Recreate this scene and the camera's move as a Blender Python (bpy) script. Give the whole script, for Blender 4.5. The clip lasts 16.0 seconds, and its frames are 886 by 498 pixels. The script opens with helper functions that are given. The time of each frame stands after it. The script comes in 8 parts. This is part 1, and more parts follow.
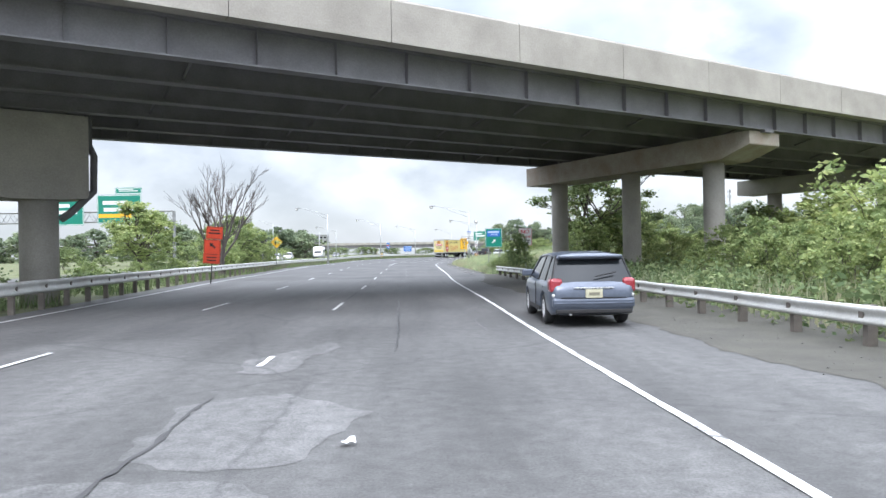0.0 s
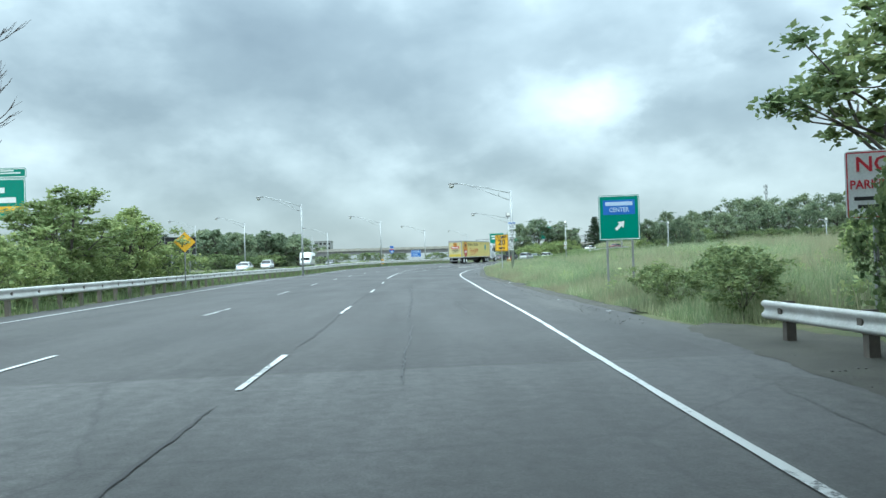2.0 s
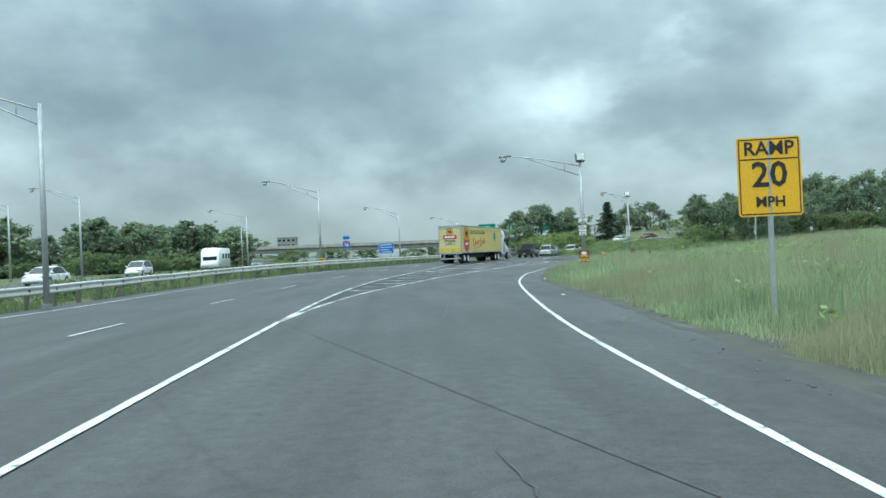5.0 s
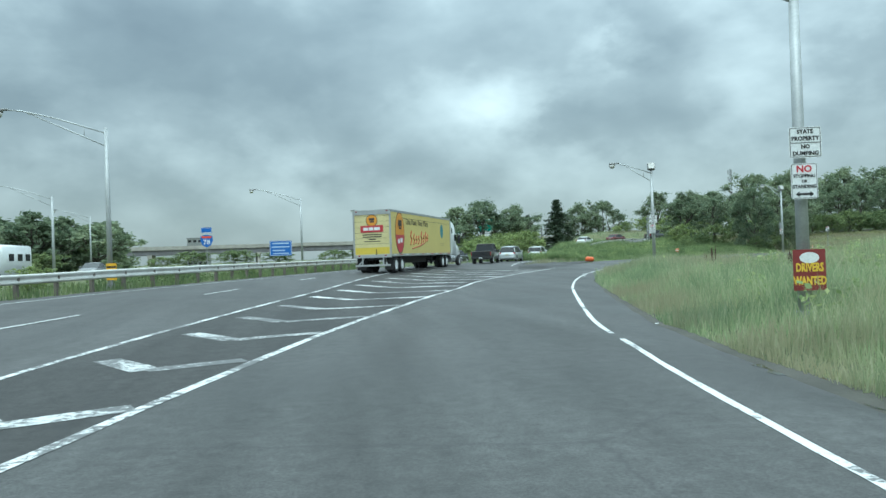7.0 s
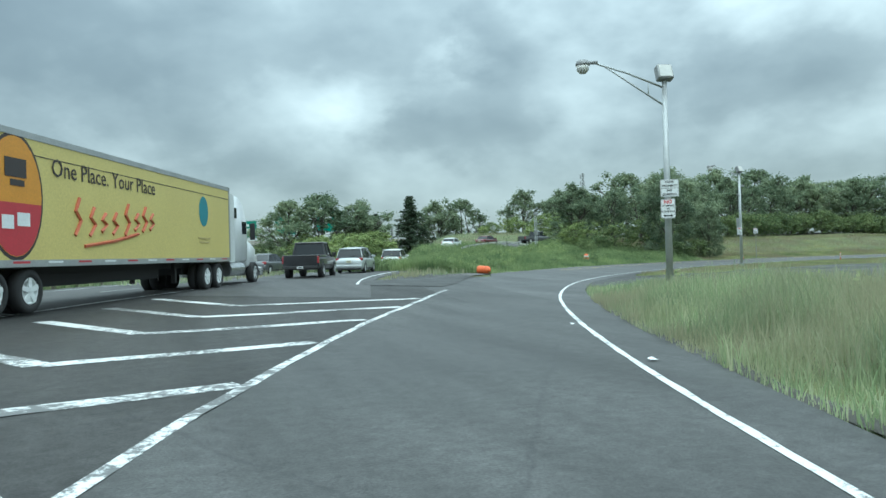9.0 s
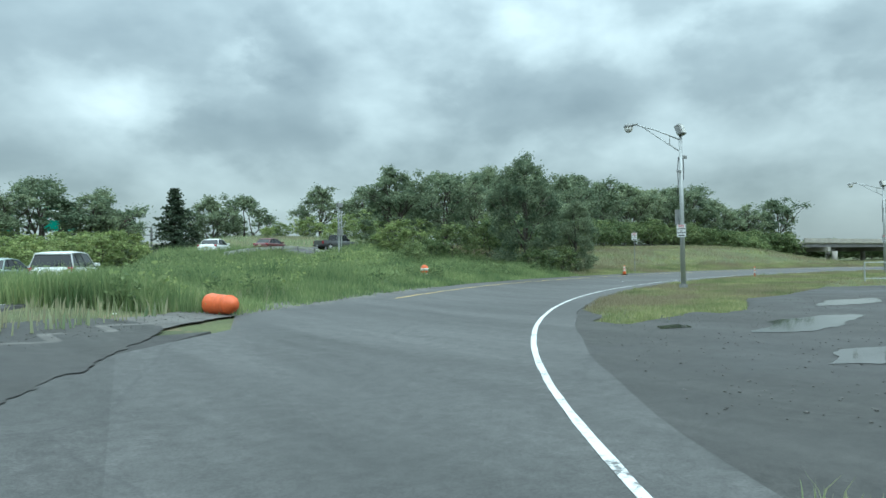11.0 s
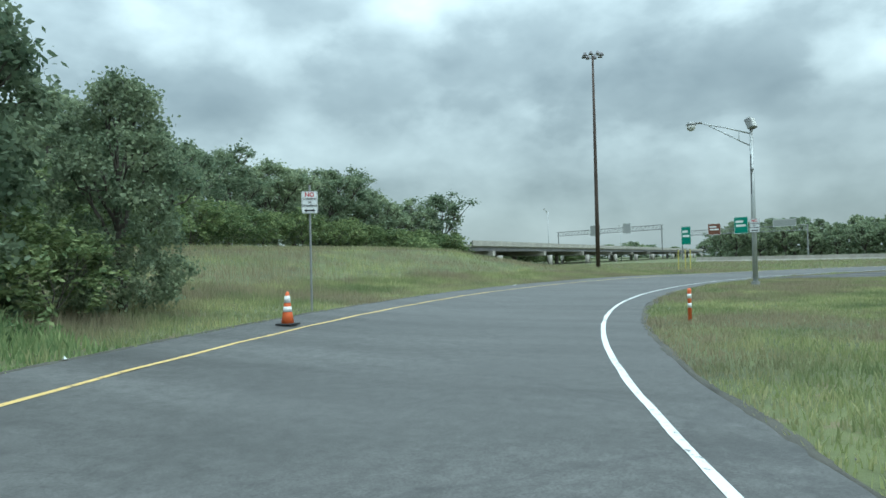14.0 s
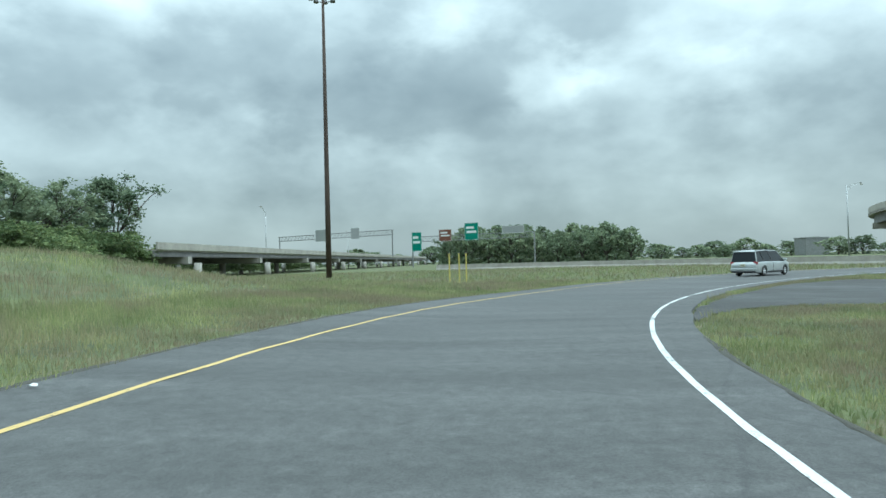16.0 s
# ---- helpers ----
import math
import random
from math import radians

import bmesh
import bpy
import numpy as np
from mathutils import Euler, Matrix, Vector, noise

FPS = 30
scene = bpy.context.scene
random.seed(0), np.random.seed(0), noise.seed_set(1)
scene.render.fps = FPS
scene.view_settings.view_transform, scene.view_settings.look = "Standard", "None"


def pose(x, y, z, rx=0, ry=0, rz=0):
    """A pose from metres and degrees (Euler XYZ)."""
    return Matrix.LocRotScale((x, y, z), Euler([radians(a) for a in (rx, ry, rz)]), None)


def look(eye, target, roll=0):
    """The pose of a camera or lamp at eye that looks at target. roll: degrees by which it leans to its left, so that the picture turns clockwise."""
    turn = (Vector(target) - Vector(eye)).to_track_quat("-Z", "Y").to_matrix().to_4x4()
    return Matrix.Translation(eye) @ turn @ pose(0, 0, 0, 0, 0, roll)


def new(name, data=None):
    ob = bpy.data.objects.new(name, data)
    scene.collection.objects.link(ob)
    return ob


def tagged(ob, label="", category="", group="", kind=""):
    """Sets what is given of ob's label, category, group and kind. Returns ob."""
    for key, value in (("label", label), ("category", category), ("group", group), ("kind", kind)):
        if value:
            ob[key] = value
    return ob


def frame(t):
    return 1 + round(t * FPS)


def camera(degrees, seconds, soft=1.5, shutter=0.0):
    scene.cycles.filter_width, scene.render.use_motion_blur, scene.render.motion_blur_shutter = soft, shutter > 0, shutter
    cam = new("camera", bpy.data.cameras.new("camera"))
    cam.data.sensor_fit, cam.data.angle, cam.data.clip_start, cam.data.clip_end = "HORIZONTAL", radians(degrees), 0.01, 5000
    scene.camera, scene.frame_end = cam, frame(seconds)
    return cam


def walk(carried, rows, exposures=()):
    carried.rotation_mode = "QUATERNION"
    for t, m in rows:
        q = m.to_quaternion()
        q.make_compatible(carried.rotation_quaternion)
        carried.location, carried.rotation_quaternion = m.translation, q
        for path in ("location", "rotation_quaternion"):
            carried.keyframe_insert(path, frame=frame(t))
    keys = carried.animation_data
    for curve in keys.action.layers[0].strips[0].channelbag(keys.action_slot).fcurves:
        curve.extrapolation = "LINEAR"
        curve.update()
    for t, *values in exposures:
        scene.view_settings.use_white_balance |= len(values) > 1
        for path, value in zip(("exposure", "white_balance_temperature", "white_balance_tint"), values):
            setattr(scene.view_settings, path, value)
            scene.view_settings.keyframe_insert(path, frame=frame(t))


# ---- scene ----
cam = camera(63.9, 16.0)
PATH = [
    (0, (0.932, 10.385, 1.476), (0.996, 12.384, 1.487), -1.0),
    (0.5, (0.773, 18.975, 1.373), (0.825, 20.974, 1.392), -1.4),
    (1, (0.655, 27.147, 1.405), (0.698, 29.147, 1.427), -1.3),
    (1.5, (0.561, 35.447, 1.4), (0.599, 37.447, 1.427), -1.5),
    (2, (0.414, 43.946, 1.425), (0.454, 45.945, 1.452), -1.8),
    (2.5, (0.288, 52.449, 1.507), (0.332, 54.449, 1.526), -1.9),
    (3, (0.094, 61.317, 1.423), (0.142, 63.316, 1.443), -1.9),
    (3.5, (0.025, 70.056, 1.475), (0.079, 72.055, 1.488), -2.1),
    (4, (-0.053, 78.714, 1.399), (0.014, 80.713, 1.42), -1.8),
    (4.2, (-0.045, 82.134, 1.419), (0.025, 84.133, 1.433), -2.1),
    (6.5, (1.588, 118.789, 1.509), (1.828, 120.774, 1.529), -1.9),
    (7, (2.538, 126.273, 1.476), (2.849, 128.248, 1.493), -2.0),
    (7.5, (4.046, 134.336, 1.42), (4.443, 136.296, 1.438), -1.7),
    (8, (5.988, 142.122, 1.435), (6.488, 144.058, 1.455), -1.65),
    (9, (10.134, 155.794, 1.528), (10.864, 157.656, 1.545), -1.56),
    (9.2, (11.12, 158.273, 1.518), (11.895, 160.117, 1.535), -1.38),
    (11.5, (27.24, 185.629, 1.535), (28.587, 187.107, 1.567), -0.85),
    (12, (32.188, 190.775, 1.488), (33.65, 192.139, 1.519), -0.85),
    (12.5, (37.432, 195.329, 1.388), (39.0, 196.57, 1.425), -1.14),
    (13, (43.061, 199.44, 1.461), (44.727, 200.546, 1.495), -1.36),
    (13.5, (48.942, 203.082, 1.509), (50.701, 204.032, 1.54), -1.38),
    (14, (55.138, 206.122, 1.533), (56.976, 206.909, 1.566), -1.35),
    (14.5, (61.557, 208.575, 1.507), (63.462, 209.185, 1.542), -1.35),
    (15, (68.504, 210.438, 1.508), (70.458, 210.866, 1.543), -1.46),
    (15.5, (75.413, 211.664, 1.515), (77.399, 211.899, 1.55), -1.41),
    (16, (82.042, 212.183, 1.514), (84.041, 212.222, 1.55), -1.49),
]
EXPOSURES = [(0.0, 0.98, 6250, 16), (0.9, 1.4, 6200, 15), (1.2, 1.3, 6000, 8), (1.5, 0.8, 5700, 1), (2.0, 0.5, 5750, -4), (2.6, 0.25, 5700, -8), (4.5, 0.12, 5720, -8), (16.0, 0.1, 5760, -7)]
walk(cam, [(t, look(eye, target, roll)) for t, eye, target, roll in PATH], EXPOSURES)

# ---------------------------------------------------------------- world and sun
SUN_AZ, SUN_EL = 200.0, 48.0
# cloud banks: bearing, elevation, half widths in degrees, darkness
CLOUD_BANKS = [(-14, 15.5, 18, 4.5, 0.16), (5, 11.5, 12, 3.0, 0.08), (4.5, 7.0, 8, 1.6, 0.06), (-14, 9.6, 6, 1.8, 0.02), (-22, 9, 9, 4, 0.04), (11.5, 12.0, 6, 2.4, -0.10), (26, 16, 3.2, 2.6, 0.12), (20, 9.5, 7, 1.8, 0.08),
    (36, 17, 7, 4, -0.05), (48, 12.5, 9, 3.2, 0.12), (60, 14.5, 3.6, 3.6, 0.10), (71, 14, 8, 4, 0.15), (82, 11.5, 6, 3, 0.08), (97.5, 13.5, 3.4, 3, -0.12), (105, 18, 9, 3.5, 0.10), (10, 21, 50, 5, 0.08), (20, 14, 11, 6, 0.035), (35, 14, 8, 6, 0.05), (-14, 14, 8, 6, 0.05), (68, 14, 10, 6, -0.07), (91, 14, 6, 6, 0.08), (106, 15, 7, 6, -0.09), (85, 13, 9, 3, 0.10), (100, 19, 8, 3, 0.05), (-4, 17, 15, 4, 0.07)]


def node(tree, kind, x=0, y=0, **values):
    n = tree.nodes.new(kind)
    n.location = (x, y)
    for key, value in values.items():
        n.inputs[key.replace("_", " ")].default_value = value
    return n


def math_node(tree, op, a, b=None, c=None, clamp=False):
    n = tree.nodes.new("ShaderNodeMath")
    n.operation, n.use_clamp = op, clamp
    for k, v in enumerate((a, b, c)):
        if v is None:
            continue
        if isinstance(v, (int, float)):
            n.inputs[k].default_value = v
        else:
            tree.links.new(v, n.inputs[k])
    return n.outputs[0]


def mix_colour(tree, fac, a, b, blend="MIX"):
    n = tree.nodes.new("ShaderNodeMix")
    n.data_type, n.blend_type = "RGBA", blend
    for sock, v in ((n.inputs[0], fac), (n.inputs[6], a), (n.inputs[7], b)):
        if isinstance(v, (int, float)):
            sock.default_value = v
        elif isinstance(v, (tuple, list)):
            sock.default_value = (*v[:3], 1)
        else:
            tree.links.new(v, sock)
    return n.outputs[2]


def ramp_node(tree, fac, stops):
    n = tree.nodes.new("ShaderNodeValToRGB")
    els = n.color_ramp.elements
    while len(els) < len(stops):
        els.new(0.5)
    for e, (p, c) in zip(els, stops):
        e.position = p
        e.color = (*c, 1) if len(c) == 3 else c
    tree.links.new(fac, n.inputs[0])
    return n.outputs[0]


def make_world():
    w = bpy.data.worlds.new("overcast_sky")
    scene.world = w
    w.use_nodes = True
    t = w.node_tree
    t.nodes.clear()
    coord = t.nodes.new("ShaderNodeTexCoord")
    sep = t.nodes.new("ShaderNodeSeparateXYZ")
    t.links.new(coord.outputs["Generated"], sep.inputs[0])
    up = math_node(t, "MAXIMUM", sep.outputs[2], 0.0)
    az = math_node(t, "MULTIPLY", math_node(t, "ARCTAN2", sep.outputs[0], sep.outputs[1]), 57.3)
    el = math_node(t, "MULTIPLY", math_node(t, "ARCSINE", up), 57.3)
    comb = t.nodes.new("ShaderNodeCombineXYZ")
    t.links.new(math_node(t, "DIVIDE", az, 10.5), comb.inputs[0])
    t.links.new(math_node(t, "DIVIDE", el, 6.5), comb.inputs[1])
    big = node(t, "ShaderNodeTexNoise", Scale=0.9, Detail=5.0, Roughness=0.47, Distortion=0.1)
    t.links.new(comb.outputs[0], big.inputs["Vector"])
    fine = node(t, "ShaderNodeTexNoise", Scale=2.0, Detail=6.0, Roughness=0.52, Distortion=0.1)
    t.links.new(comb.outputs[0], fine.inputs["Vector"])
    split = t.nodes.new("ShaderNodeSeparateColor")
    t.links.new(fine.outputs["Color"], split.inputs[0])
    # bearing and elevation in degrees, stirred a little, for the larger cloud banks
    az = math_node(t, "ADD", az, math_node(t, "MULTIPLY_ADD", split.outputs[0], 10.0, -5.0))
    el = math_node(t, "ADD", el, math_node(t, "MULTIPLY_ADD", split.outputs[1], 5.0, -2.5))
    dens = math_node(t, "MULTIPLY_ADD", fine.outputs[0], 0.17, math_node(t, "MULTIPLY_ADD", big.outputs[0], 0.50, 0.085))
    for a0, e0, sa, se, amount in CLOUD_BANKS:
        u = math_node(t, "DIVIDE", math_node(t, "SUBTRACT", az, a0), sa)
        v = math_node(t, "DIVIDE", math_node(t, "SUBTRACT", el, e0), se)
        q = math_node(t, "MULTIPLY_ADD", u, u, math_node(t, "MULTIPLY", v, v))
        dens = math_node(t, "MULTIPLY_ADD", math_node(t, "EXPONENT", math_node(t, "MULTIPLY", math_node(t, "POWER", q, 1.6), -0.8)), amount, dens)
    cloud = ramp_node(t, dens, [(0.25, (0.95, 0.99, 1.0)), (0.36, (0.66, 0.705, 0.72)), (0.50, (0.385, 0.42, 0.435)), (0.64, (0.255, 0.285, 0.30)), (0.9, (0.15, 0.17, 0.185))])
    # paler and flatter towards the horizon
    low = math_node(t, "SUBTRACT", 1.0, math_node(t, "DIVIDE", up, 0.11), clamp=True)
    low = math_node(t, "MULTIPLY", math_node(t, "POWER", low, 1.3), 0.7)
    cloud = mix_colour(t, low, cloud, (0.57, 0.635, 0.665))
    sky = t.nodes.new("ShaderNodeTexSky")
    sky.sky_type, sky.sun_disc = "NISHITA", False
    sky.sun_elevation, sky.sun_rotation = radians(SUN_EL), radians(SUN_AZ)
    veil = mix_colour(t, 0.02, cloud, sky.outputs[0])
    gain = math_node(t, "MULTIPLY_ADD", up, math_node(t, "MULTIPLY_ADD", up, 3.0, 1.2), 0.62)
    bg = t.nodes.new("ShaderNodeBackground")
    t.links.new(veil, bg.inputs[0])
    t.links.new(gain, bg.inputs[1])
    out = t.nodes.new("ShaderNodeOutputWorld")
    t.links.new(bg.outputs[0], out.inputs[0])


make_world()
sun_data = bpy.data.lights.new("sun", "SUN")
sun_data.energy, sun_data.angle, sun_data.color = 0.7, radians(25), (1.0, 0.97, 0.93)
sun = new("sun", sun_data)
sun.matrix_world = look((0, 0, 100), (-100 * math.sin(radians(SUN_AZ)), -100 * math.cos(radians(SUN_AZ)), 100 - 141 * math.tan(radians(SUN_EL)) / 1.41))


# ---------------------------------------------------------------- materials
MATS = {}


def material(name, base, dark=None, rough=0.6, metal=0.0, scale=3.0, fine=40.0, bump=0.15, amount=0.5, spec=0.5, island=0.0, objectwise=0.0, coat=0.0, wear=None):
    """A surface with variation at two scales, fine relief, and differences from piece to piece where asked."""
    if name in MATS:
        return MATS[name]
    m = bpy.data.materials.new(name)
    m.use_nodes = True
    t = m.node_tree
    bsdf = t.nodes["Principled BSDF"]
    geo = t.nodes.new("ShaderNodeNewGeometry")
    n1 = node(t, "ShaderNodeTexNoise", Scale=scale, Detail=5.0, Roughness=0.6)
    n2 = node(t, "ShaderNodeTexNoise", Scale=fine, Detail=4.0, Roughness=0.65)
    tc = t.nodes.new("ShaderNodeTexCoord")
    for n in (n1, n2):
        t.links.new(tc.outputs["Object"], n.inputs["Vector"])
    dark = dark or tuple(c * 0.7 for c in base)
    f1 = ramp_node(t, n1.outputs[0], [(0.35, (0, 0, 0)), (0.65, (1, 1, 1))])
    col = mix_colour(t, math_node(t, "MULTIPLY", f1, amount), base, dark)
    f2 = ramp_node(t, n2.outputs[0], [(0.3, (0.82, 0.82, 0.82)), (0.7, (1.12, 1.12, 1.12))])
    col = mix_colour(t, 0.8, col, f2, "MULTIPLY")
    for strength, src in ((island, geo.outputs["Random Per Island"]), (objectwise, None)):
        if not strength:
            continue
        if src is None:
            src = t.nodes.new("ShaderNodeObjectInfo").outputs["Random"]
        g = ramp_node(t, src, [(0.0, (1 - strength,) * 3), (1.0, (1 + strength,) * 3)])
        col = mix_colour(t, 1.0, col, g, "MULTIPLY")
    if wear:
        wcol, wscale, threshold = wear
        n3 = node(t, "ShaderNodeTexNoise", Scale=wscale, Detail=8.0, Roughness=0.7)
        t.links.new(tc.outputs["Object"], n3.inputs["Vector"])
        f3 = ramp_node(t, n3.outputs[0], [(threshold, (0, 0, 0)), (threshold + 0.05, (1, 1, 1))])
        col = mix_colour(t, f3, col, wcol)
    t.links.new(col, bsdf.inputs["Base Color"])
    r = math_node(t, "MULTIPLY_ADD", n2.outputs[0], 0.2, rough - 0.1, clamp=True)
    t.links.new(r, bsdf.inputs["Roughness"])
    bsdf.inputs["Metallic"].default_value = metal
    bsdf.inputs["Specular IOR Level"].default_value = spec
    bsdf.inputs["Coat Weight"].default_value = coat
    if bump:
        b = node(t, "ShaderNodeBump", Strength=bump, Distance=0.02)
        t.links.new(n2.outputs[0], b.inputs["Height"])
        t.links.new(b.outputs[0], bsdf.inputs["Normal"])
    MATS[name] = m
    return m


def leaf_material(name, a, b, c, clump=0.6, dry=None):
    m = bpy.data.materials.new(name)
    m.use_nodes = True
    t = m.node_tree
    bsdf = t.nodes["Principled BSDF"]
    geo = t.nodes.new("ShaderNodeNewGeometry")
    col = ramp_node(t, geo.outputs["Random Per Island"], [(0.0, a), (0.55, b), (1.0, c)])
    info = t.nodes.new("ShaderNodeObjectInfo")
    g = ramp_node(t, info.outputs["Random"], [(0.0, (0.8, 0.82, 0.8)), (1.0, (1.2, 1.15, 1.1))])
    col = mix_colour(t, 1.0, col, g, "MULTIPLY")
    # lighter and darker clumps
    patch = node(t, "ShaderNodeTexNoise", Scale=clump, Detail=3.0, Roughness=0.6)
    t.links.new(t.nodes.new("ShaderNodeTexCoord").outputs["Object"], patch.inputs["Vector"])
    p = ramp_node(t, patch.outputs[0], [(0.34, (0.58, 0.65, 0.63)), (0.66, (1.34, 1.28, 1.24))])
    col = mix_colour(t, 1.0, col, p, "MULTIPLY")
    if dry:
        # withered stretches
        n = node(t, "ShaderNodeTexNoise", Scale=0.16, Detail=5.0, Roughness=0.65)
        t.links.new(t.nodes.new("ShaderNodeTexCoord").outputs["Object"], n.inputs["Vector"])
        f = ramp_node(t, n.outputs[0], [(0.44, (0, 0, 0)), (0.58, (0.85, 0.85, 0.85))])
        col = mix_colour(t, f, col, dry)
    t.links.new(col, bsdf.inputs["Base Color"])
    bsdf.inputs["Roughness"].default_value = 0.6
    bsdf.inputs["Specular IOR Level"].default_value = 0.15
    tr = t.nodes.new("ShaderNodeBsdfTranslucent")
    t.links.new(col, tr.inputs[0])
    mx = t.nodes.new("ShaderNodeMixShader")
    mx.inputs[0].default_value = 0.4
    t.links.new(bsdf.outputs[0], mx.inputs[1])
    t.links.new(tr.outputs[0], mx.inputs[2])
    t.links.new(mx.outputs[0], t.nodes["Material Output"].inputs[0])
    return m


def asphalt_material(name, base, stain, wet, spec=0.5):
    m = bpy.data.materials.new(name)
    m.use_nodes = True
    t = m.node_tree
    bsdf = t.nodes["Principled BSDF"]
    tc = t.nodes.new("ShaderNodeTexCoord")
    v = tc.outputs["Object"]
    # long stains along the way of travel, patches, fine chippings
    mp = t.nodes.new("ShaderNodeMapping")
    mp.inputs["Scale"].default_value = (1.0, 0.12, 1.0)
    t.links.new(v, mp.inputs[0])
    streak = node(t, "ShaderNodeTexNoise", Scale=0.8, Detail=5.0, Roughness=0.6)
    t.links.new(mp.outputs[0], streak.inputs["Vector"])
    patch = node(t, "ShaderNodeTexNoise", Scale=0.16, Detail=6.0, Roughness=0.55)
    t.links.new(v, patch.inputs["Vector"])
    chip = node(t, "ShaderNodeTexNoise", Scale=42.0, Detail=5.0, Roughness=0.75)
    t.links.new(v, chip.inputs["Vector"])
    mid = node(t, "ShaderNodeTexNoise", Scale=5.0, Detail=6.0, Roughness=0.7)
    t.links.new(v, mid.inputs["Vector"])
    f = ramp_node(t, patch.outputs[0], [(0.4, (0, 0, 0)), (0.62, (1, 1, 1))])
    col = mix_colour(t, math_node(t, "MULTIPLY", f, 0.9), base, stain)
    s = ramp_node(t, streak.outputs[0], [(0.3, (0.58, 0.58, 0.58)), (0.7, (1.3, 1.3, 1.3))])
    col = mix_colour(t, 0.9, col, s, "MULTIPLY")
    k = ramp_node(t, mid.outputs[0], [(0.3, (0.6, 0.6, 0.6)), (0.7, (1.34, 1.34, 1.34))])
    col = mix_colour(t, 0.9, col, k, "MULTIPLY")
    h = ramp_node(t, chip.outputs[0], [(0.32, (0.45, 0.45, 0.45)), (0.68, (1.55, 1.55, 1.55))])
    col = mix_colour(t, 0.8, col, h, "MULTIPLY")
    # cracks
    warp = node(t, "ShaderNodeTexNoise", Scale=1.6, Detail=5.0, Roughness=0.7)
    t.links.new(v, warp.inputs["Vector"])
    wv = mix_colour(t, 0.35, v, warp.outputs["Color"], "ADD")
    vor = t.nodes.new("ShaderNodeTexVoronoi")
    vor.feature = "DISTANCE_TO_EDGE"
    vor.inputs["Scale"].default_value = 0.16
    t.links.new(wv, vor.inputs["Vector"])
    crack = ramp_node(t, vor.outputs["Distance"], [(0.0, (1, 1, 1)), (0.006, (0, 0, 0))])
    col = mix_colour(t, math_node(t, "MULTIPLY", crack, 0.45), col, (0.025, 0.025, 0.027))
    t.links.new(col, bsdf.inputs["Base Color"])
    r = math_node(t, "MULTIPLY_ADD", f, -wet, 0.72, clamp=True)
    t.links.new(r, bsdf.inputs["Roughness"])
    bsdf.inputs["Specular IOR Level"].default_value = spec
    b = node(t, "ShaderNodeBump", Strength=0.35, Distance=0.01)
    t.links.new(chip.outputs[0], b.inputs["Height"])
    t.links.new(b.outputs[0], bsdf.inputs["Normal"])
    MATS[name] = m
    return m


def paint_material(name, base, worn):
    """Road paint worn away in patches, with asphalt showing through."""
    m = bpy.data.materials.new(name)
    m.use_nodes = True
    t = m.node_tree
    bsdf = t.nodes["Principled BSDF"]
    v = t.nodes.new("ShaderNodeTexCoord").outputs["Object"]
    n1 = node(t, "ShaderNodeTexNoise", Scale=9.0, Detail=8.0, Roughness=0.75)
    n2 = node(t, "ShaderNodeTexNoise", Scale=0.7, Detail=3.0)
    t.links.new(v, n1.inputs["Vector"])
    t.links.new(v, n2.inputs["Vector"])
    mixed = math_node(t, "MULTIPLY_ADD", n2.outputs[0], 0.6, n1.outputs[0])
    f = ramp_node(t, math_node(t, "MULTIPLY", mixed, 0.625), [(worn, (0, 0, 0)), (worn + 0.05, (1, 1, 1))])
    col = mix_colour(t, math_node(t, "MULTIPLY", f, 0.9), base, (0.066, 0.067, 0.068))
    t.links.new(col, bsdf.inputs["Base Color"])
    bsdf.inputs["Roughness"].default_value = 0.6
    MATS[name] = m
    return m


def plain(name, base, rough=0.5, metal=0.0, spec=0.5, coat=0.0):
    return material(name, base, tuple(c * 0.82 for c in base), rough, metal, 2.0, 25.0, 0.03, 0.4, spec, 0, 0, coat)


def glass_material(name, tint):
    m = bpy.data.materials.new(name)
    m.use_nodes = True
    b = m.node_tree.nodes["Principled BSDF"]
    b.inputs["Base Color"].default_value = (*tint, 1)
    b.inputs["Roughness"].default_value = 0.05
    b.inputs["Specular IOR Level"].default_value = 0.5
    MATS[name] = m
    return m


M_ASPHALT = asphalt_material("asphalt", (0.060, 0.059, 0.058), (0.043, 0.042, 0.041), 0.14)
M_ASPHALT_GORE = asphalt_material("asphalt_gore", (0.050, 0.049, 0.048), (0.034, 0.033, 0.032), 0.12, 0.25)
M_JOINT = material("open_joint", (0.05, 0.05, 0.051), (0.038, 0.038, 0.038), 0.7, 0, 2, 30, 0.3, 0.6)
M_ASPHALT_OVERPASS = asphalt_material("asphalt_overpass", (0.093, 0.092, 0.090), (0.064, 0.063, 0.062), 0.1)
M_ASPHALT_RAMP = asphalt_material("asphalt_ramp", (0.066, 0.066, 0.065), (0.045, 0.045, 0.044), 0.16, 0.42)
M_ASPHALT_PALE = asphalt_material("asphalt_pale", (0.076, 0.076, 0.075), (0.052, 0.052, 0.051), 0.16, 0.5)
M_PATCH = asphalt_material("asphalt_patch", (0.135, 0.134, 0.132), (0.105, 0.104, 0.102), 0.05)
M_TAR = material("crack_sealant", (0.038, 0.038, 0.04), (0.055, 0.055, 0.055), 0.45, 0, 2, 30, 0.1, 0.5)
M_PAINT = paint_material("white_road_paint", (0.6, 0.61, 0.6), 0.535)
M_PAINT_WORN = paint_material("worn_white_road_paint", (0.6, 0.61, 0.6), 0.48)
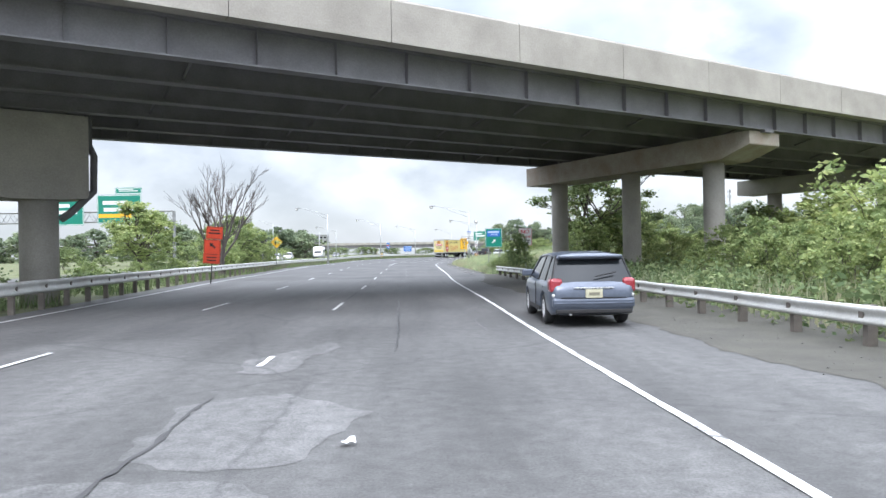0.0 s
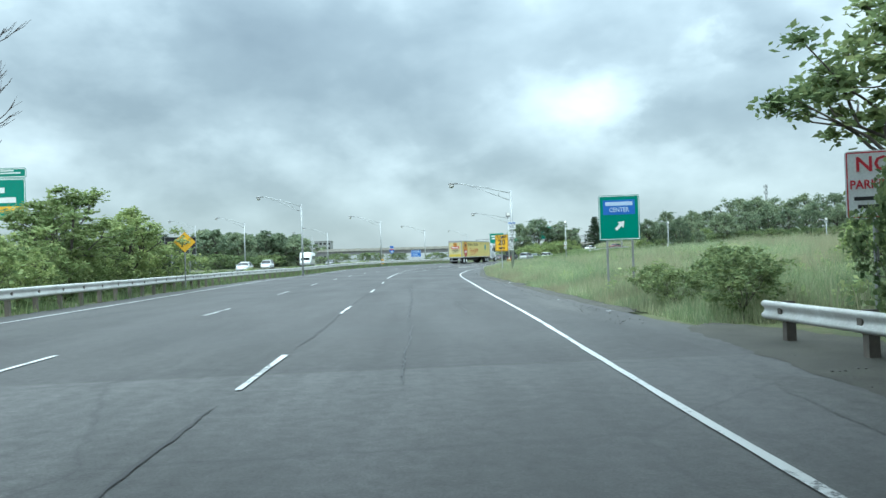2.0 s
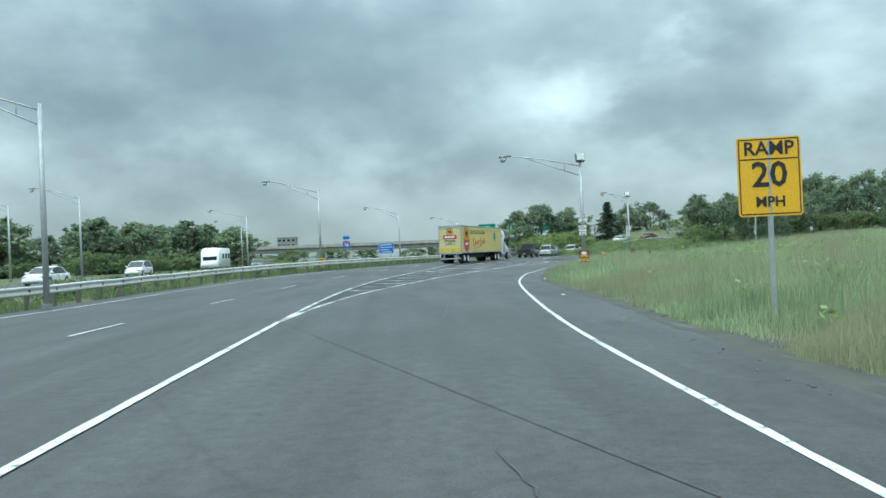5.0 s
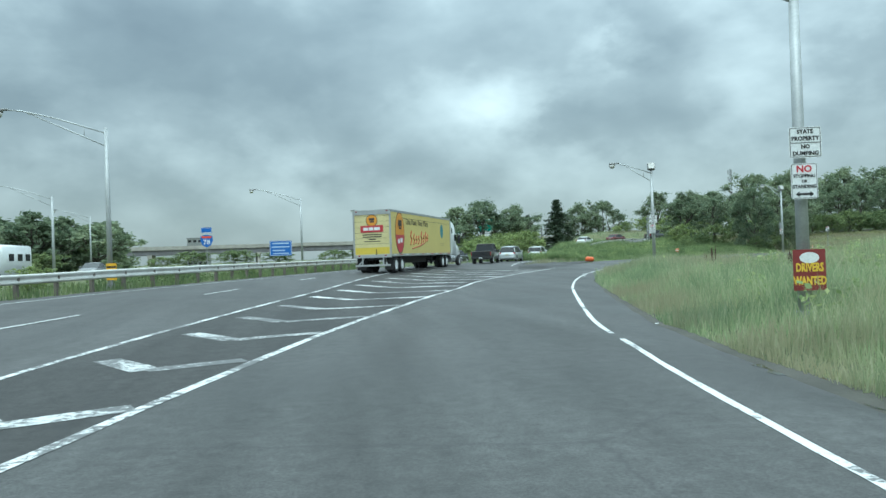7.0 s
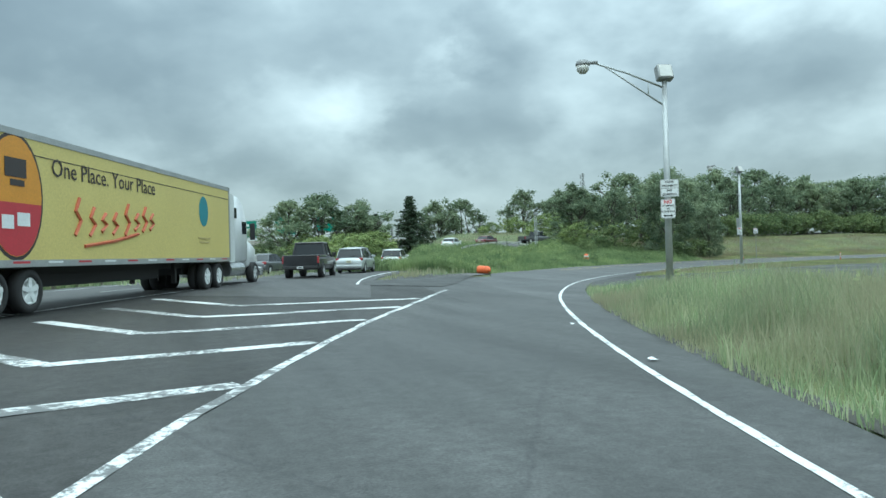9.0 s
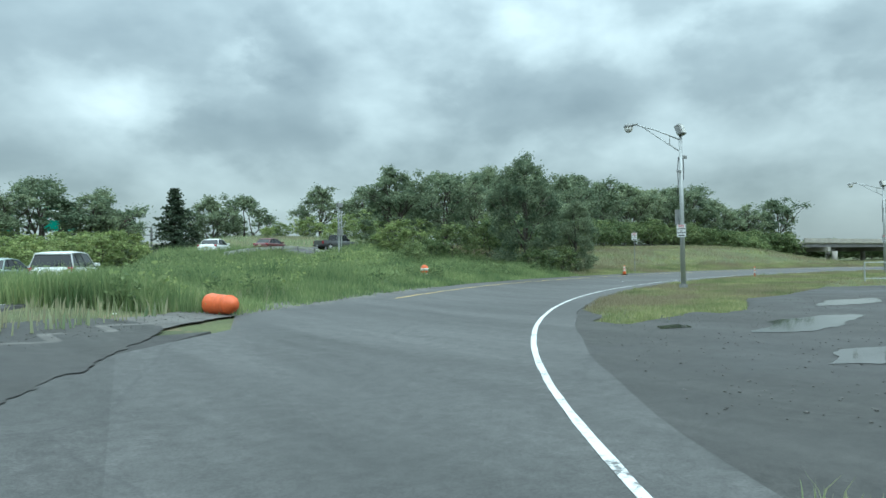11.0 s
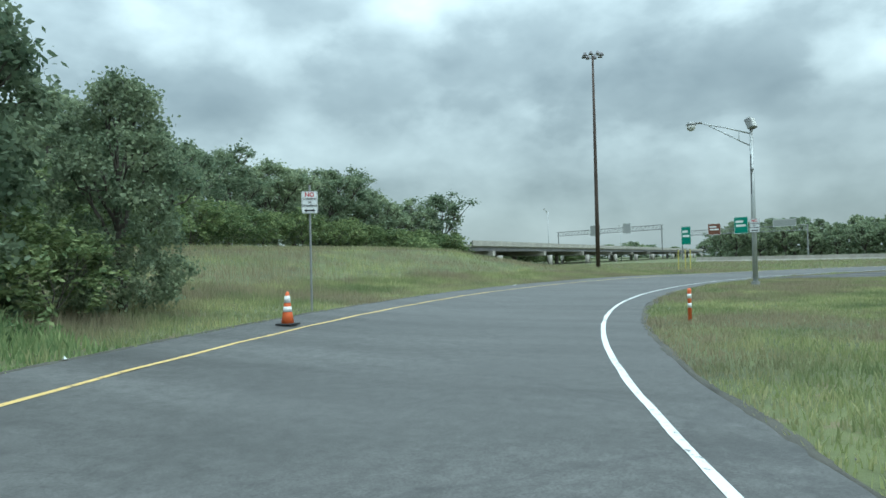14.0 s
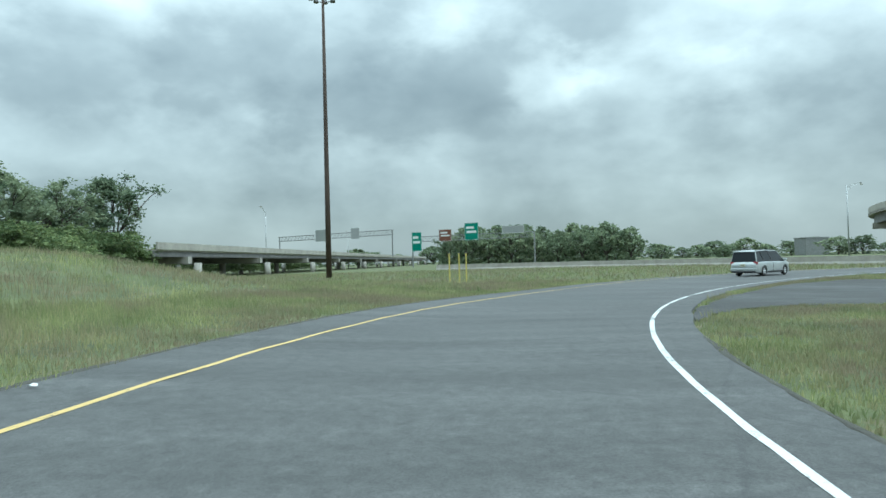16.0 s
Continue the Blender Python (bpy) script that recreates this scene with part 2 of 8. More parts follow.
M_PAINT_BARE = paint_material("bare_white_road_paint", (0.52, 0.53, 0.52), 0.44)
M_YELLOW_PAINT = paint_material("yellow_road_paint", (0.56, 0.40, 0.14), 0.56)
M_DIRT = material("dark_dirt", (0.078, 0.074, 0.06), (0.045, 0.043, 0.036), 0.85, 0, 1.2, 24, 0.9, 0.8)
M_SOIL = material("grassy_soil", (0.125, 0.142, 0.052), (0.062, 0.075, 0.032), 0.9, 0, 0.5, 24.0, 1.0, 0.95, wear=((0.15, 0.125, 0.068), 0.9, 0.56))
M_GRAVEL_PALE = material("pale_gravel", (0.15, 0.145, 0.135), (0.09, 0.086, 0.08), 0.85, 0, 1.3, 18, 1.0, 0.9)
M_STONE = material("loose_stone", (0.15, 0.146, 0.138), (0.07, 0.068, 0.064), 0.8, 0, 3.0, 40, 0.3, 0.8, island=0.45)
M_PUDDLE = glass_material("puddle_water", (0.03, 0.03, 0.028))
M_STAIN = asphalt_material("damp_dirt", (0.086, 0.085, 0.081), (0.058, 0.057, 0.055), 0.1, 0.4)
M_GRAVEL = asphalt_material("wet_gravel", (0.056, 0.055, 0.052), (0.026, 0.025, 0.024), 0.3, 0.3)
M_CONCRETE = material("concrete", (0.42, 0.40, 0.36), (0.29, 0.275, 0.25), 0.85, 0, 0.5, 18, 0.2, 0.8)
M_CONCRETE_PALE = material("pale_concrete", (0.40, 0.375, 0.335), (0.28, 0.26, 0.23), 0.85, 0, 0.7, 20, 0.15, 0.8)
M_CONCRETE_RUST = material("rust_streaked_concrete", (0.42, 0.385, 0.34), (0.32, 0.25, 0.2), 0.85, 0, 0.9, 16, 0.2, 0.9)
M_STEEL_DARK = material("weathered_girder_steel", (0.24, 0.235, 0.25), (0.15, 0.145, 0.155), 0.7, 0.2, 0.7, 20, 0.1, 0.7)
M_GALV = material("galvanised_steel", (0.46, 0.48, 0.48), (0.34, 0.355, 0.355), 0.5, 0.55, 2.0, 30, 0.08, 0.7)
M_GALV_OLD = material("dull_galvanised_steel", (0.30, 0.31, 0.31), (0.2, 0.2, 0.2), 0.6, 0.4, 1.6, 30, 0.1, 0.8)
M_RAIL = material("weathered_guardrail", (0.60, 0.61, 0.59), (0.44, 0.43, 0.40), 0.5, 0.25, 1.5, 22, 0.08, 0.8)
M_WOODPOST = material("grey_weathered_post", (0.16, 0.14, 0.12), (0.09, 0.08, 0.07), 0.85, 0, 3, 30, 0.3, 0.7)
M_BARK = material("bark", (0.11, 0.095, 0.08), (0.06, 0.052, 0.045), 0.9, 0, 4, 25, 0.6, 0.8)
M_DOCK = material("brown_seed_heads", (0.085, 0.05, 0.032), (0.05, 0.03, 0.02), 0.9, 0, 9, 40, 0.5, 0.8)
M_DEADWOOD = material("dead_wood", (0.115, 0.1, 0.092), (0.07, 0.06, 0.055), 0.9, 0, 4, 25, 0.4, 0.7)
M_BLACK = plain("matt_black", (0.02, 0.02, 0.021), 0.7)
M_RUBBER = material("tyre_rubber", (0.022, 0.022, 0.023), (0.035, 0.034, 0.033), 0.85, 0, 5, 60, 0.2, 0.5)
M_GLASS = glass_material("tinted_glass", (0.015, 0.018, 0.02))
M_LENS = plain("lamp_lens", (0.55, 0.55, 0.52), 0.25)
M_RED = plain("red_tail_light", (0.30, 0.03, 0.04), 0.25, 0, 0.6, 0.5)
M_RIM = plain("alloy_rim", (0.7, 0.71, 0.72), 0.35, 0.3)
M_CHROME = plain("bright_metal", (0.62, 0.63, 0.64), 0.28, 0.9)
M_WHITE = plain("white_sheet", (0.72, 0.74, 0.74), 0.45)
M_SIGN_GREEN = plain("sign_green", (0.0, 0.20, 0.14), 0.4)
M_SIGN_BLUE = plain("sign_blue", (0.02, 0.13, 0.48), 0.4)
M_SIGN_YELLOW = plain("sign_yellow", (0.78, 0.43, 0.02), 0.4)
M_SIGN_ORANGE = plain("sign_orange", (0.72, 0.075, 0.03), 0.45)
M_SIGN_BROWN = plain("sign_brown", (0.16, 0.06, 0.035), 0.45)
M_SIGN_BACK = plain("sign_back", (0.36, 0.37, 0.37), 0.45, 0.5)
M_LEAF = leaf_material("green_leaves", (0.13, 0.185, 0.09), (0.19, 0.25, 0.12), (0.265, 0.315, 0.155))
M_LEAF_DARK = leaf_material("dark_leaves", (0.175, 0.225, 0.155), (0.215, 0.27, 0.18), (0.26, 0.31, 0.205))
M_LEAF_BRIGHT = leaf_material("bright_leaves", (0.20, 0.27, 0.11), (0.28, 0.35, 0.15), (0.37, 0.42, 0.20))
M_NEEDLE = leaf_material("needles", (0.05, 0.075, 0.055), (0.075, 0.105, 0.072), (0.10, 0.13, 0.09))
M_GRASS = leaf_material("tall_grass_blades", (0.195, 0.28, 0.155), (0.285, 0.365, 0.215), (0.42, 0.455, 0.32), 0.45, (0.34, 0.315, 0.21))
M_GRASS_FRESH = leaf_material("fresh_grass_blades", (0.185, 0.262, 0.122), (0.265, 0.345, 0.165), (0.38, 0.43, 0.22), 0.45)
M_GRASS_SHORT = leaf_material("short_grass_blades", (0.215, 0.255, 0.12), (0.275, 0.31, 0.155), (0.37, 0.37, 0.215), 0.30, (0.27, 0.225, 0.16))


# ---------------------------------------------------------------- mesh helpers
def part(name, bm, mat, parent=None, label=""):
    """Links a bmesh as one mesh object, under parent where given."""
    me = bpy.data.meshes.new(name)
    bm.normal_update()
    bm.to_mesh(me)
    bm.free()
    me.materials.append(mat)
    ob = new(name, me)
    if parent is not None:
        ob.parent = parent
    if label:
        tagged(ob, label)
    return ob


def thing(name, m, label, category, group="", kind=""):
    """An empty at the base of a thing, which its parts hang under."""
    ob = new(name)
    ob.empty_display_size = 0.2
    ob.matrix_world = m
    return tagged(ob, label, category, group, kind)


def smooth(ob, on=True):
    ob.data.polygons.foreach_set("use_smooth", [on] * len(ob.data.polygons))
    return ob


def box(bm, x0, x1, y0, y1, z0, z1, m=None, bevel=0.0):
    vs = [bm.verts.new((x, y, z)) for z in (z0, z1) for y in (y0, y1) for x in (x0, x1)]
    fs = [bm.faces.new([vs[i] for i in q]) for q in ((0, 2, 3, 1), (4, 5, 7, 6), (0, 1, 5, 4), (2, 6, 7, 3), (0, 4, 6, 2), (1, 3, 7, 5))]
    if bevel:
        es = list({e for f in fs for e in f.edges})
        r = bmesh.ops.bevel(bm, geom=es, offset=bevel, segments=2, profile=0.5, affect="EDGES", clamp_overlap=True)
        vs = list({v for f in r["faces"] for v in f.verts} | {v for v in vs if v.is_valid})
    if m is not None:
        for v in vs:
            if v.is_valid:
                v.co = m @ v.co
    return vs


def boxed(*dims, bevel=0.0, m=None):
    bm = bmesh.new()
    box(bm, *dims, m=m, bevel=bevel)
    return bm


def tube(bm, pts, radii, sides=8, caps=True):
    """A round tube through pts, with a radius for each."""
    pts = [Vector(p) for p in pts]
    if isinstance(radii, (int, float)):
        radii = [radii] * len(pts)
    rings = []
    ref = Vector((0.31, 0.87, 0.37))
    for i, p in enumerate(pts):
        a = (pts[min(i + 1, len(pts) - 1)] - pts[max(i - 1, 0)]).normalized()
        u = a.cross(ref)
        if u.length < 0.05:
            u = a.cross(Vector((1, 0, 0)))
        u.normalize()
        w = a.cross(u)
        rings.append([bm.verts.new(p + radii[i] * (math.cos(2 * math.pi * k / sides) * u + math.sin(2 * math.pi * k / sides) * w)) for k in range(sides)])
    for a, b in zip(rings, rings[1:]):
        for k in range(sides):
            bm.faces.new((a[k], a[(k + 1) % sides], b[(k + 1) % sides], b[k]))
    if caps:
        bm.faces.new(rings[0][::-1])
        bm.faces.new(rings[-1])
    return rings


def tubed(pts, radii, sides=8):
    bm = bmesh.new()
    tube(bm, pts, radii, sides)
    return bm


def loft(bm, sections, closed=True, caps=True):
    rings = [[bm.verts.new(p) for p in s] for s in sections]
    n = len(rings[0])
    for a, b in zip(rings, rings[1:]):
        for k in range(n if closed else n - 1):
            bm.faces.new((a[k], a[(k + 1) % n], b[(k + 1) % n], b[k]))
    if caps:
        bm.faces.new(rings[0][::-1])
        bm.faces.new(rings[-1])
    bmesh.ops.recalc_face_normals(bm, faces=bm.faces[:])
    return rings


def lathe(bm, profile, sides=20, axis="z", centre=(0, 0, 0), caps=True):
    """Turns a profile of (radius, height) about an axis."""
    c = Vector(centre)
    rings = []
    for r, h in profile:
        ring = []
        for k in range(sides):
            a = 2 * math.pi * k / sides
            p = (r * math.cos(a), r * math.sin(a), h)
            if axis == "x":
                p = (h, r * math.cos(a), r * math.sin(a))
            if axis == "y":
                p = (r * math.cos(a), h, r * math.sin(a))
            ring.append(bm.verts.new(c + Vector(p)))
        rings.append(ring)
    for a, b in zip(rings, rings[1:]):
        for k in range(sides):
            bm.faces.new((a[k], a[(k + 1) % sides], b[(k + 1) % sides], b[k]))
    if caps:
        bm.faces.new(rings[0])
        bm.faces.new(rings[-1])
    bmesh.ops.recalc_face_normals(bm, faces=bm.faces[:])


def np_mesh(name, verts, faces, mat):
    """A mesh from arrays: verts (n, 3), faces (m, 3 or 4)."""
    me = bpy.data.meshes.new(name)
    verts, faces = np.asarray(verts, np.float32), np.asarray(faces, np.int32)
    n, k = faces.shape
    me.vertices.add(len(verts))
    me.vertices.foreach_set("co", verts.ravel())
    me.loops.add(n * k)
    me.loops.foreach_set("vertex_index", faces.ravel())
    me.polygons.add(n)
    me.polygons.foreach_set("loop_start", np.arange(0, n * k, k, dtype=np.int32))
    me.update(calc_edges=True)
    me.validate()
    me.materials.append(mat)
    return me


def curve(pts, step=1.0):
    """A smooth line through plan points, sampled evenly (n, 2)."""
    p = np.array(pts, float)
    p = np.vstack([2 * p[0] - p[1], p, 2 * p[-1] - p[-2]])
    out = []
    for a, b, c, d in zip(p, p[1:], p[2:], p[3:]):
        n = max(2, int(np.linalg.norm(c - b) / step * 2))
        t = np.linspace(0, 1, n, endpoint=False)[:, None]
        out.append(0.5 * (2 * b + (c - a) * t + (2 * a - 5 * b + 4 * c - d) * t**2 + (3 * b - a - 3 * c + d) * t**3))
    q = np.vstack(out + [p[-2:-1]])
    s = np.r_[0, np.cumsum(np.linalg.norm(np.diff(q, axis=0), axis=1))]
    k = np.arange(0, s[-1], step)
    return np.c_[np.interp(k, s, q[:, 0]), np.interp(k, s, q[:, 1])]


def normals(line):
    """Unit vectors to the left of a plan line."""
    d = np.gradient(line, axis=0)
    d /= np.linalg.norm(d, axis=1)[:, None]
    return np.c_[-d[:, 1], d[:, 0]]


from mathutils.geometry import delaunay_2d_cdt

# ---------------------------------------------------------------- the plan: lines on the ground
RAMP_WAY = curve([(-0.2, 60), (-0.05, 82), (0.2, 100), (1.3, 115.7), (2.5, 126.3), (4.1, 134.3), (6.0, 142.1), (10.2, 155.8), (17.3, 171.5), (25.6, 183.8), (32.2, 190.8), (37.4, 195.4), (43, 199.5),
    (48.9, 203.2), (55, 206.3), (61.5, 208.9), (68.4, 210.8), (75.4, 212.1), (82, 212.6), (90, 212.4), (100, 210.5), (110, 206.5), (120, 200.5), (131, 190), (139, 177), (143, 160)])
EDGE_RIGHT = curve([(3.4, -40), (3.4, 0), (3.3, 12), (3.05, 23), (2.95, 32), (2.75, 42), (2.67, 50), (2.78, 60), (2.77, 66), (2.74, 75), (2.78, 84), (2.78, 94), (2.9, 101), (3.3, 109), (4.2, 118.2), (5.35, 127.5), (6.4, 133.6), (7.0, 136.4), (8.0, 140.8), (11.21, 151.11), (13.06, 156.39), (15.1, 161.6), (17.35, 166.72), (19.8, 171.72), (22.46, 176.59), (25.46, 181.27), (28.8, 185.72), (32.56, 189.83), (36.71, 193.57), (41.17, 196.95), (45.88, 199.95), (50.83, 202.55), (55.97, 204.77), (61.24, 206.66), (66.62, 208.19), (72.11, 209.28), (77.67, 209.9), (83.26, 210.03), (88.85, 209.64), (94.37, 208.76), (99.79, 207.35), (105.03, 205.36), (110.03, 202.83), (114.79, 199.85), (119.28, 196.48), (123.46, 192.73), (127.26, 188.6), (130.56, 184.06), (133.24, 179.12), (135.25, 173.87), (136.73, 168.46), (137.94, 162.98)], 0.8)
EDGE_LEFT = curve([(30.41, 196.17), (36.02, 200.68), (41.92, 204.82), (48.12, 208.48), (54.69, 211.45), (61.54, 213.64), (68.57, 215.2), (75.7, 216.17), (82.89, 216.53), (90.08, 216.08), (97.18, 214.9), (104.12, 212.94), (110.77, 210.17), (117.21, 206.94), (123.4, 203.27), (129.12, 198.89), (134.26, 193.86), (138.87, 188.33), (142.72, 182.25), (145.48, 175.61), (147.3, 168.65), (148.76, 161.6)], 0.8)
GORE_RIGHT = curve([(-2.95, 113.0), (-2.53, 118.58), (-1.76, 124.12), (-0.51, 129.58), (0.89, 135.01), (2.39, 140.4), (4.14, 145.73), (5.96, 151.02), (7.93, 156.27), (9.77, 161.57), (12.06, 166.68), (14.55, 171.71), (17.29, 176.6), (20.01, 181.49), (21.0, 183.0)], 0.8)
GORE_LEFT = curve([(-2.95, 113.0), (-2.9, 120.0), (-2.6, 128.0), (-1.7, 137.0), (0.0, 146.0), (2.14, 155.2), (3.6, 162.22), (5.05, 168.78), (7.02, 174.97), (9.53, 180.9), (12.68, 187.13), (17.7, 195.62), (24.3, 207.5), (30.0, 222.0), (36.5, 243.0), (48.5, 268.0), (70.0, 293.0), (103.0, 321.0), (148.0, 356.0)], 1.0)
LANE_RIGHT = curve([(-0.4, -40), (-0.9, 0), (-1.44, 32), (-1.62, 43.3), (-1.85, 54.7), (-2.1, 66), (-2.28, 77.7), (-2.57, 90), (-2.85, 98), (-2.95, 113)], 0.95)
LANE_LEFT = curve([(-3.6, -40), (-4.4, 0), (-5.13, 32.5), (-5.4, 44), (-5.82, 55.3), (-6.1, 66), (-6.65, 79), (-7.1, 90), (-7.35, 103), (-7.2, 120), (-5.75, 137), (-3.9, 146), (-1.5, 155), (1.0, 163.5), (4.2, 175.5), (9.4, 188), (14.0, 196.5), (20.7, 208.5), (26.3, 223), (32.7, 244), (44.7, 270), (66, 294.5), (99, 323), (144, 358)], 0.95)
MAIN_LEFT = curve([(-6.2, -40), (-7.6, 0), (-9.0, 27.5), (-10.9, 52), (-12.0, 73.5), (-12.8, 86.4), (-13.6, 104), (-13.2, 117), (-12.3, 130), (-10.5, 143), (-8.2, 150.5), (-5.3, 157.5), (-2.9, 163), (1.2, 175), (6.2, 188.5), (11.0, 198.5), (17.3, 210.5), (22.6, 225), (29.0, 246), (41, 272.5), (62.5, 297), (95, 326.5), (140, 361.5)], 1.0)
OPPOSITE = curve([(-20.2, -40), (-21.6, 0), (-23.0, 27.5), (-25.0, 52), (-26.2, 73.5), (-27.0, 90), (-28.3, 117), (-28.4, 152), (-27.6, 178), (-25.6, 195), (-22.0, 212), (-15, 235), (-5, 258)], 4.0)  # middle of the far carriageway
QUEUE_WAY = curve([(13.5, 180), (17.4, 193), (22.5, 203), (29.3, 216), (38, 233), (47, 246), (56, 255), (68, 261), (84, 263), (110, 262), (140, 258)], 1.0)


def edge_distance(x, y):
    """Distance from the ramp's middle line, positive to its left, and the nearest place along it."""
    x, y = np.atleast_1d(x).astype(float), np.atleast_1d(y).astype(float)
    out = np.empty(len(x))
    line = RAMP_WAY[::3]
    nrm = normals(RAMP_WAY)[::3]
    for i in range(0, len(x), 20000):
        dx, dy = x[i : i + 20000, None] - line[:, 0], y[i : i + 20000, None] - line[:, 1]
        d2 = dx * dx + dy * dy
        k = d2.argmin(1)
        r = np.arange(len(k))
        side = dx[r, k] * nrm[k, 0] + dy[r, k] * nrm[k, 1]
        out[i : i + 20000] = np.sqrt(d2[r, k]) * np.where(side >= 0, 1, -1)
    return out


def step01(v, a, b):
    s = np.clip((np.asarray(v, float) - a) / (b - a), 0, 1)
    return s * s * (3 - 2 * s)


def height(x, y):
    """The lie of the land: level on the roads, a long rise on the outer side of the ramp, a low bank inside it."""
    x, y = np.atleast_1d(x).astype(float), np.atleast_1d(y).astype(float)
    d = edge_distance(x, y)
    on = step01(y, 122, 165) * (1 - step01(x - 0.8 * (y - 225), 108, 135))
    east = step01(x - (14 + (y - 180) * 0.62), -2, 10)  # beyond the highway's right-hand edge
    z = on * 0.045 * np.clip(d - 1.5, 0, 11)
    z += on * east * (0.15 * np.clip(d - 12.5, 0, 14) + 0.04 * np.clip(d - 26.5, 0, 40))
    # the climbing ramp on its bank, and the hill behind it
    west = np.interp(y, [208, 222, 243, 268, 293, 321], [24.3, 30.0, 36.5, 48.5, 70.0, 103.0])
    near = np.interp(y, [203, 216, 233, 246, 255, 262, 266], [26, 33, 41.8, 51, 60, 80, 120])
    rise = np.interp(y, [205, 216, 233, 246, 255, 262, 271, 282], [0, 0.4, 1.6, 2.4, 2.8, 3.1, 4.9, 5.4])
    rise = rise * step01(x - west, 0.5, 5.0) * (1 - step01(x - near, 0, 10)) * (1 - step01(x, 84, 112)) * (1 - step01(y, 300, 330))
    z = np.maximum(z, rise)
    # the inside of the loop swells a little
    inner = np.clip(-d - 5, 0, 30)
    z += 0.022 * inner * step01(y, 60, 100) * (1 - step01(y, 168, 190)) * (1 + 1.5 * step01(inner, 2, 16))
    return z


def ground_z(x, y):
    return float(height([x], [y])[0])


def ribbon(bm, left, right, lift):
    """A road surface between two plan lines of equal length, laid on the land."""
    n = len(left)
    across = 9
    out = (left - right) / np.linalg.norm(left - right, axis=1)[:, None]
    # the edges turn down into the soil
    rows = [left + out * 0.1] + [left + (right - left) * k / (across - 1) for k in range(across)] + [right - out * 0.1]
    pts = np.concatenate(rows)
    z = height(pts[:, 0], pts[:, 1]) + lift
    across += 2
    z[:n] -= 0.12
    z[-n:] -= 0.12
    vs = [bm.verts.new((p[0], p[1], h)) for p, h in zip(pts, z)]
    for k in range(across - 1):
        for i in range(n - 1):
            bm.faces.new((vs[k * n + i], vs[k * n + n + i], vs[k * n + n + i + 1], vs[k * n + i + 1]))


def resample(line, n):
    s = np.r_[0, np.cumsum(np.linalg.norm(np.diff(line, axis=0), axis=1))]
    k = np.linspace(0, s[-1], n)
    return np.c_[np.interp(k, s, line[:, 0]), np.interp(k, s, line[:, 1])]


def stripe(name, line, width, lift, mat, label, category="road marking", group=""):
    """A painted line on the road."""
    bm = bmesh.new()
    nrm = normals(line)
    a, b = line + nrm * width / 2, line - nrm * width / 2
    rng = np.random.default_rng(len(line))
    a = a + nrm * rng.normal(0, 0.005, (len(line), 1))
    b = b - nrm * rng.normal(0, 0.005, (len(line), 1))
    za, zb = height(a[:, 0], a[:, 1]) + lift, height(b[:, 0], b[:, 1]) + lift
    va = [bm.verts.new((p[0], p[1], h)) for p, h in zip(a, za)]
    vb = [bm.verts.new((p[0], p[1], h)) for p, h in zip(b, zb)]
    for i in range(len(line) - 1):
        bm.faces.new((va[i], vb[i], vb[i + 1], va[i + 1]))
    return tagged(part(name, bm, mat), label, category, group, "structure")


# ---------------------------------------------------------------- ground and roads
def make_ground():
    def axis(lo, hi, fine_lo, fine_hi):
        core = np.arange(fine_lo, fine_hi + 0.1, 1.6)
        before = fine_lo - np.geomspace(3, fine_lo - lo, 26)[::-1]
        after = fine_hi + np.geomspace(3, hi - fine_hi, 26)
        return np.r_[before, core, after]

    xs, ys = axis(-3200, 3200, -40, 150), axis(-1500, 3600, -20, 290)
    gx, gy = np.meshgrid(xs, ys)
    gx, gy = gx.ravel(), gy.ravel()
    gz = height(gx, gy) - 0.03
    rough = np.array([noise.noise((x * 0.35, y * 0.35, 0.0)) for x, y in zip(gx, gy)])
    gz += 0.025 * rough - 0.02
    nx = len(xs)
    i = np.arange(len(gx)).reshape(len(ys), nx)
    faces = np.stack([i[:-1, :-1], i[:-1, 1:], i[1:, 1:], i[1:, :-1]], -1).reshape(-1, 4)
    ob = smooth(new("ground", np_mesh("ground", np.c_[gx, gy, gz], faces, M_SOIL)))
    tagged(ob, "rough grassy ground with bare soil in places", "ground", "", "structure")


make_ground()


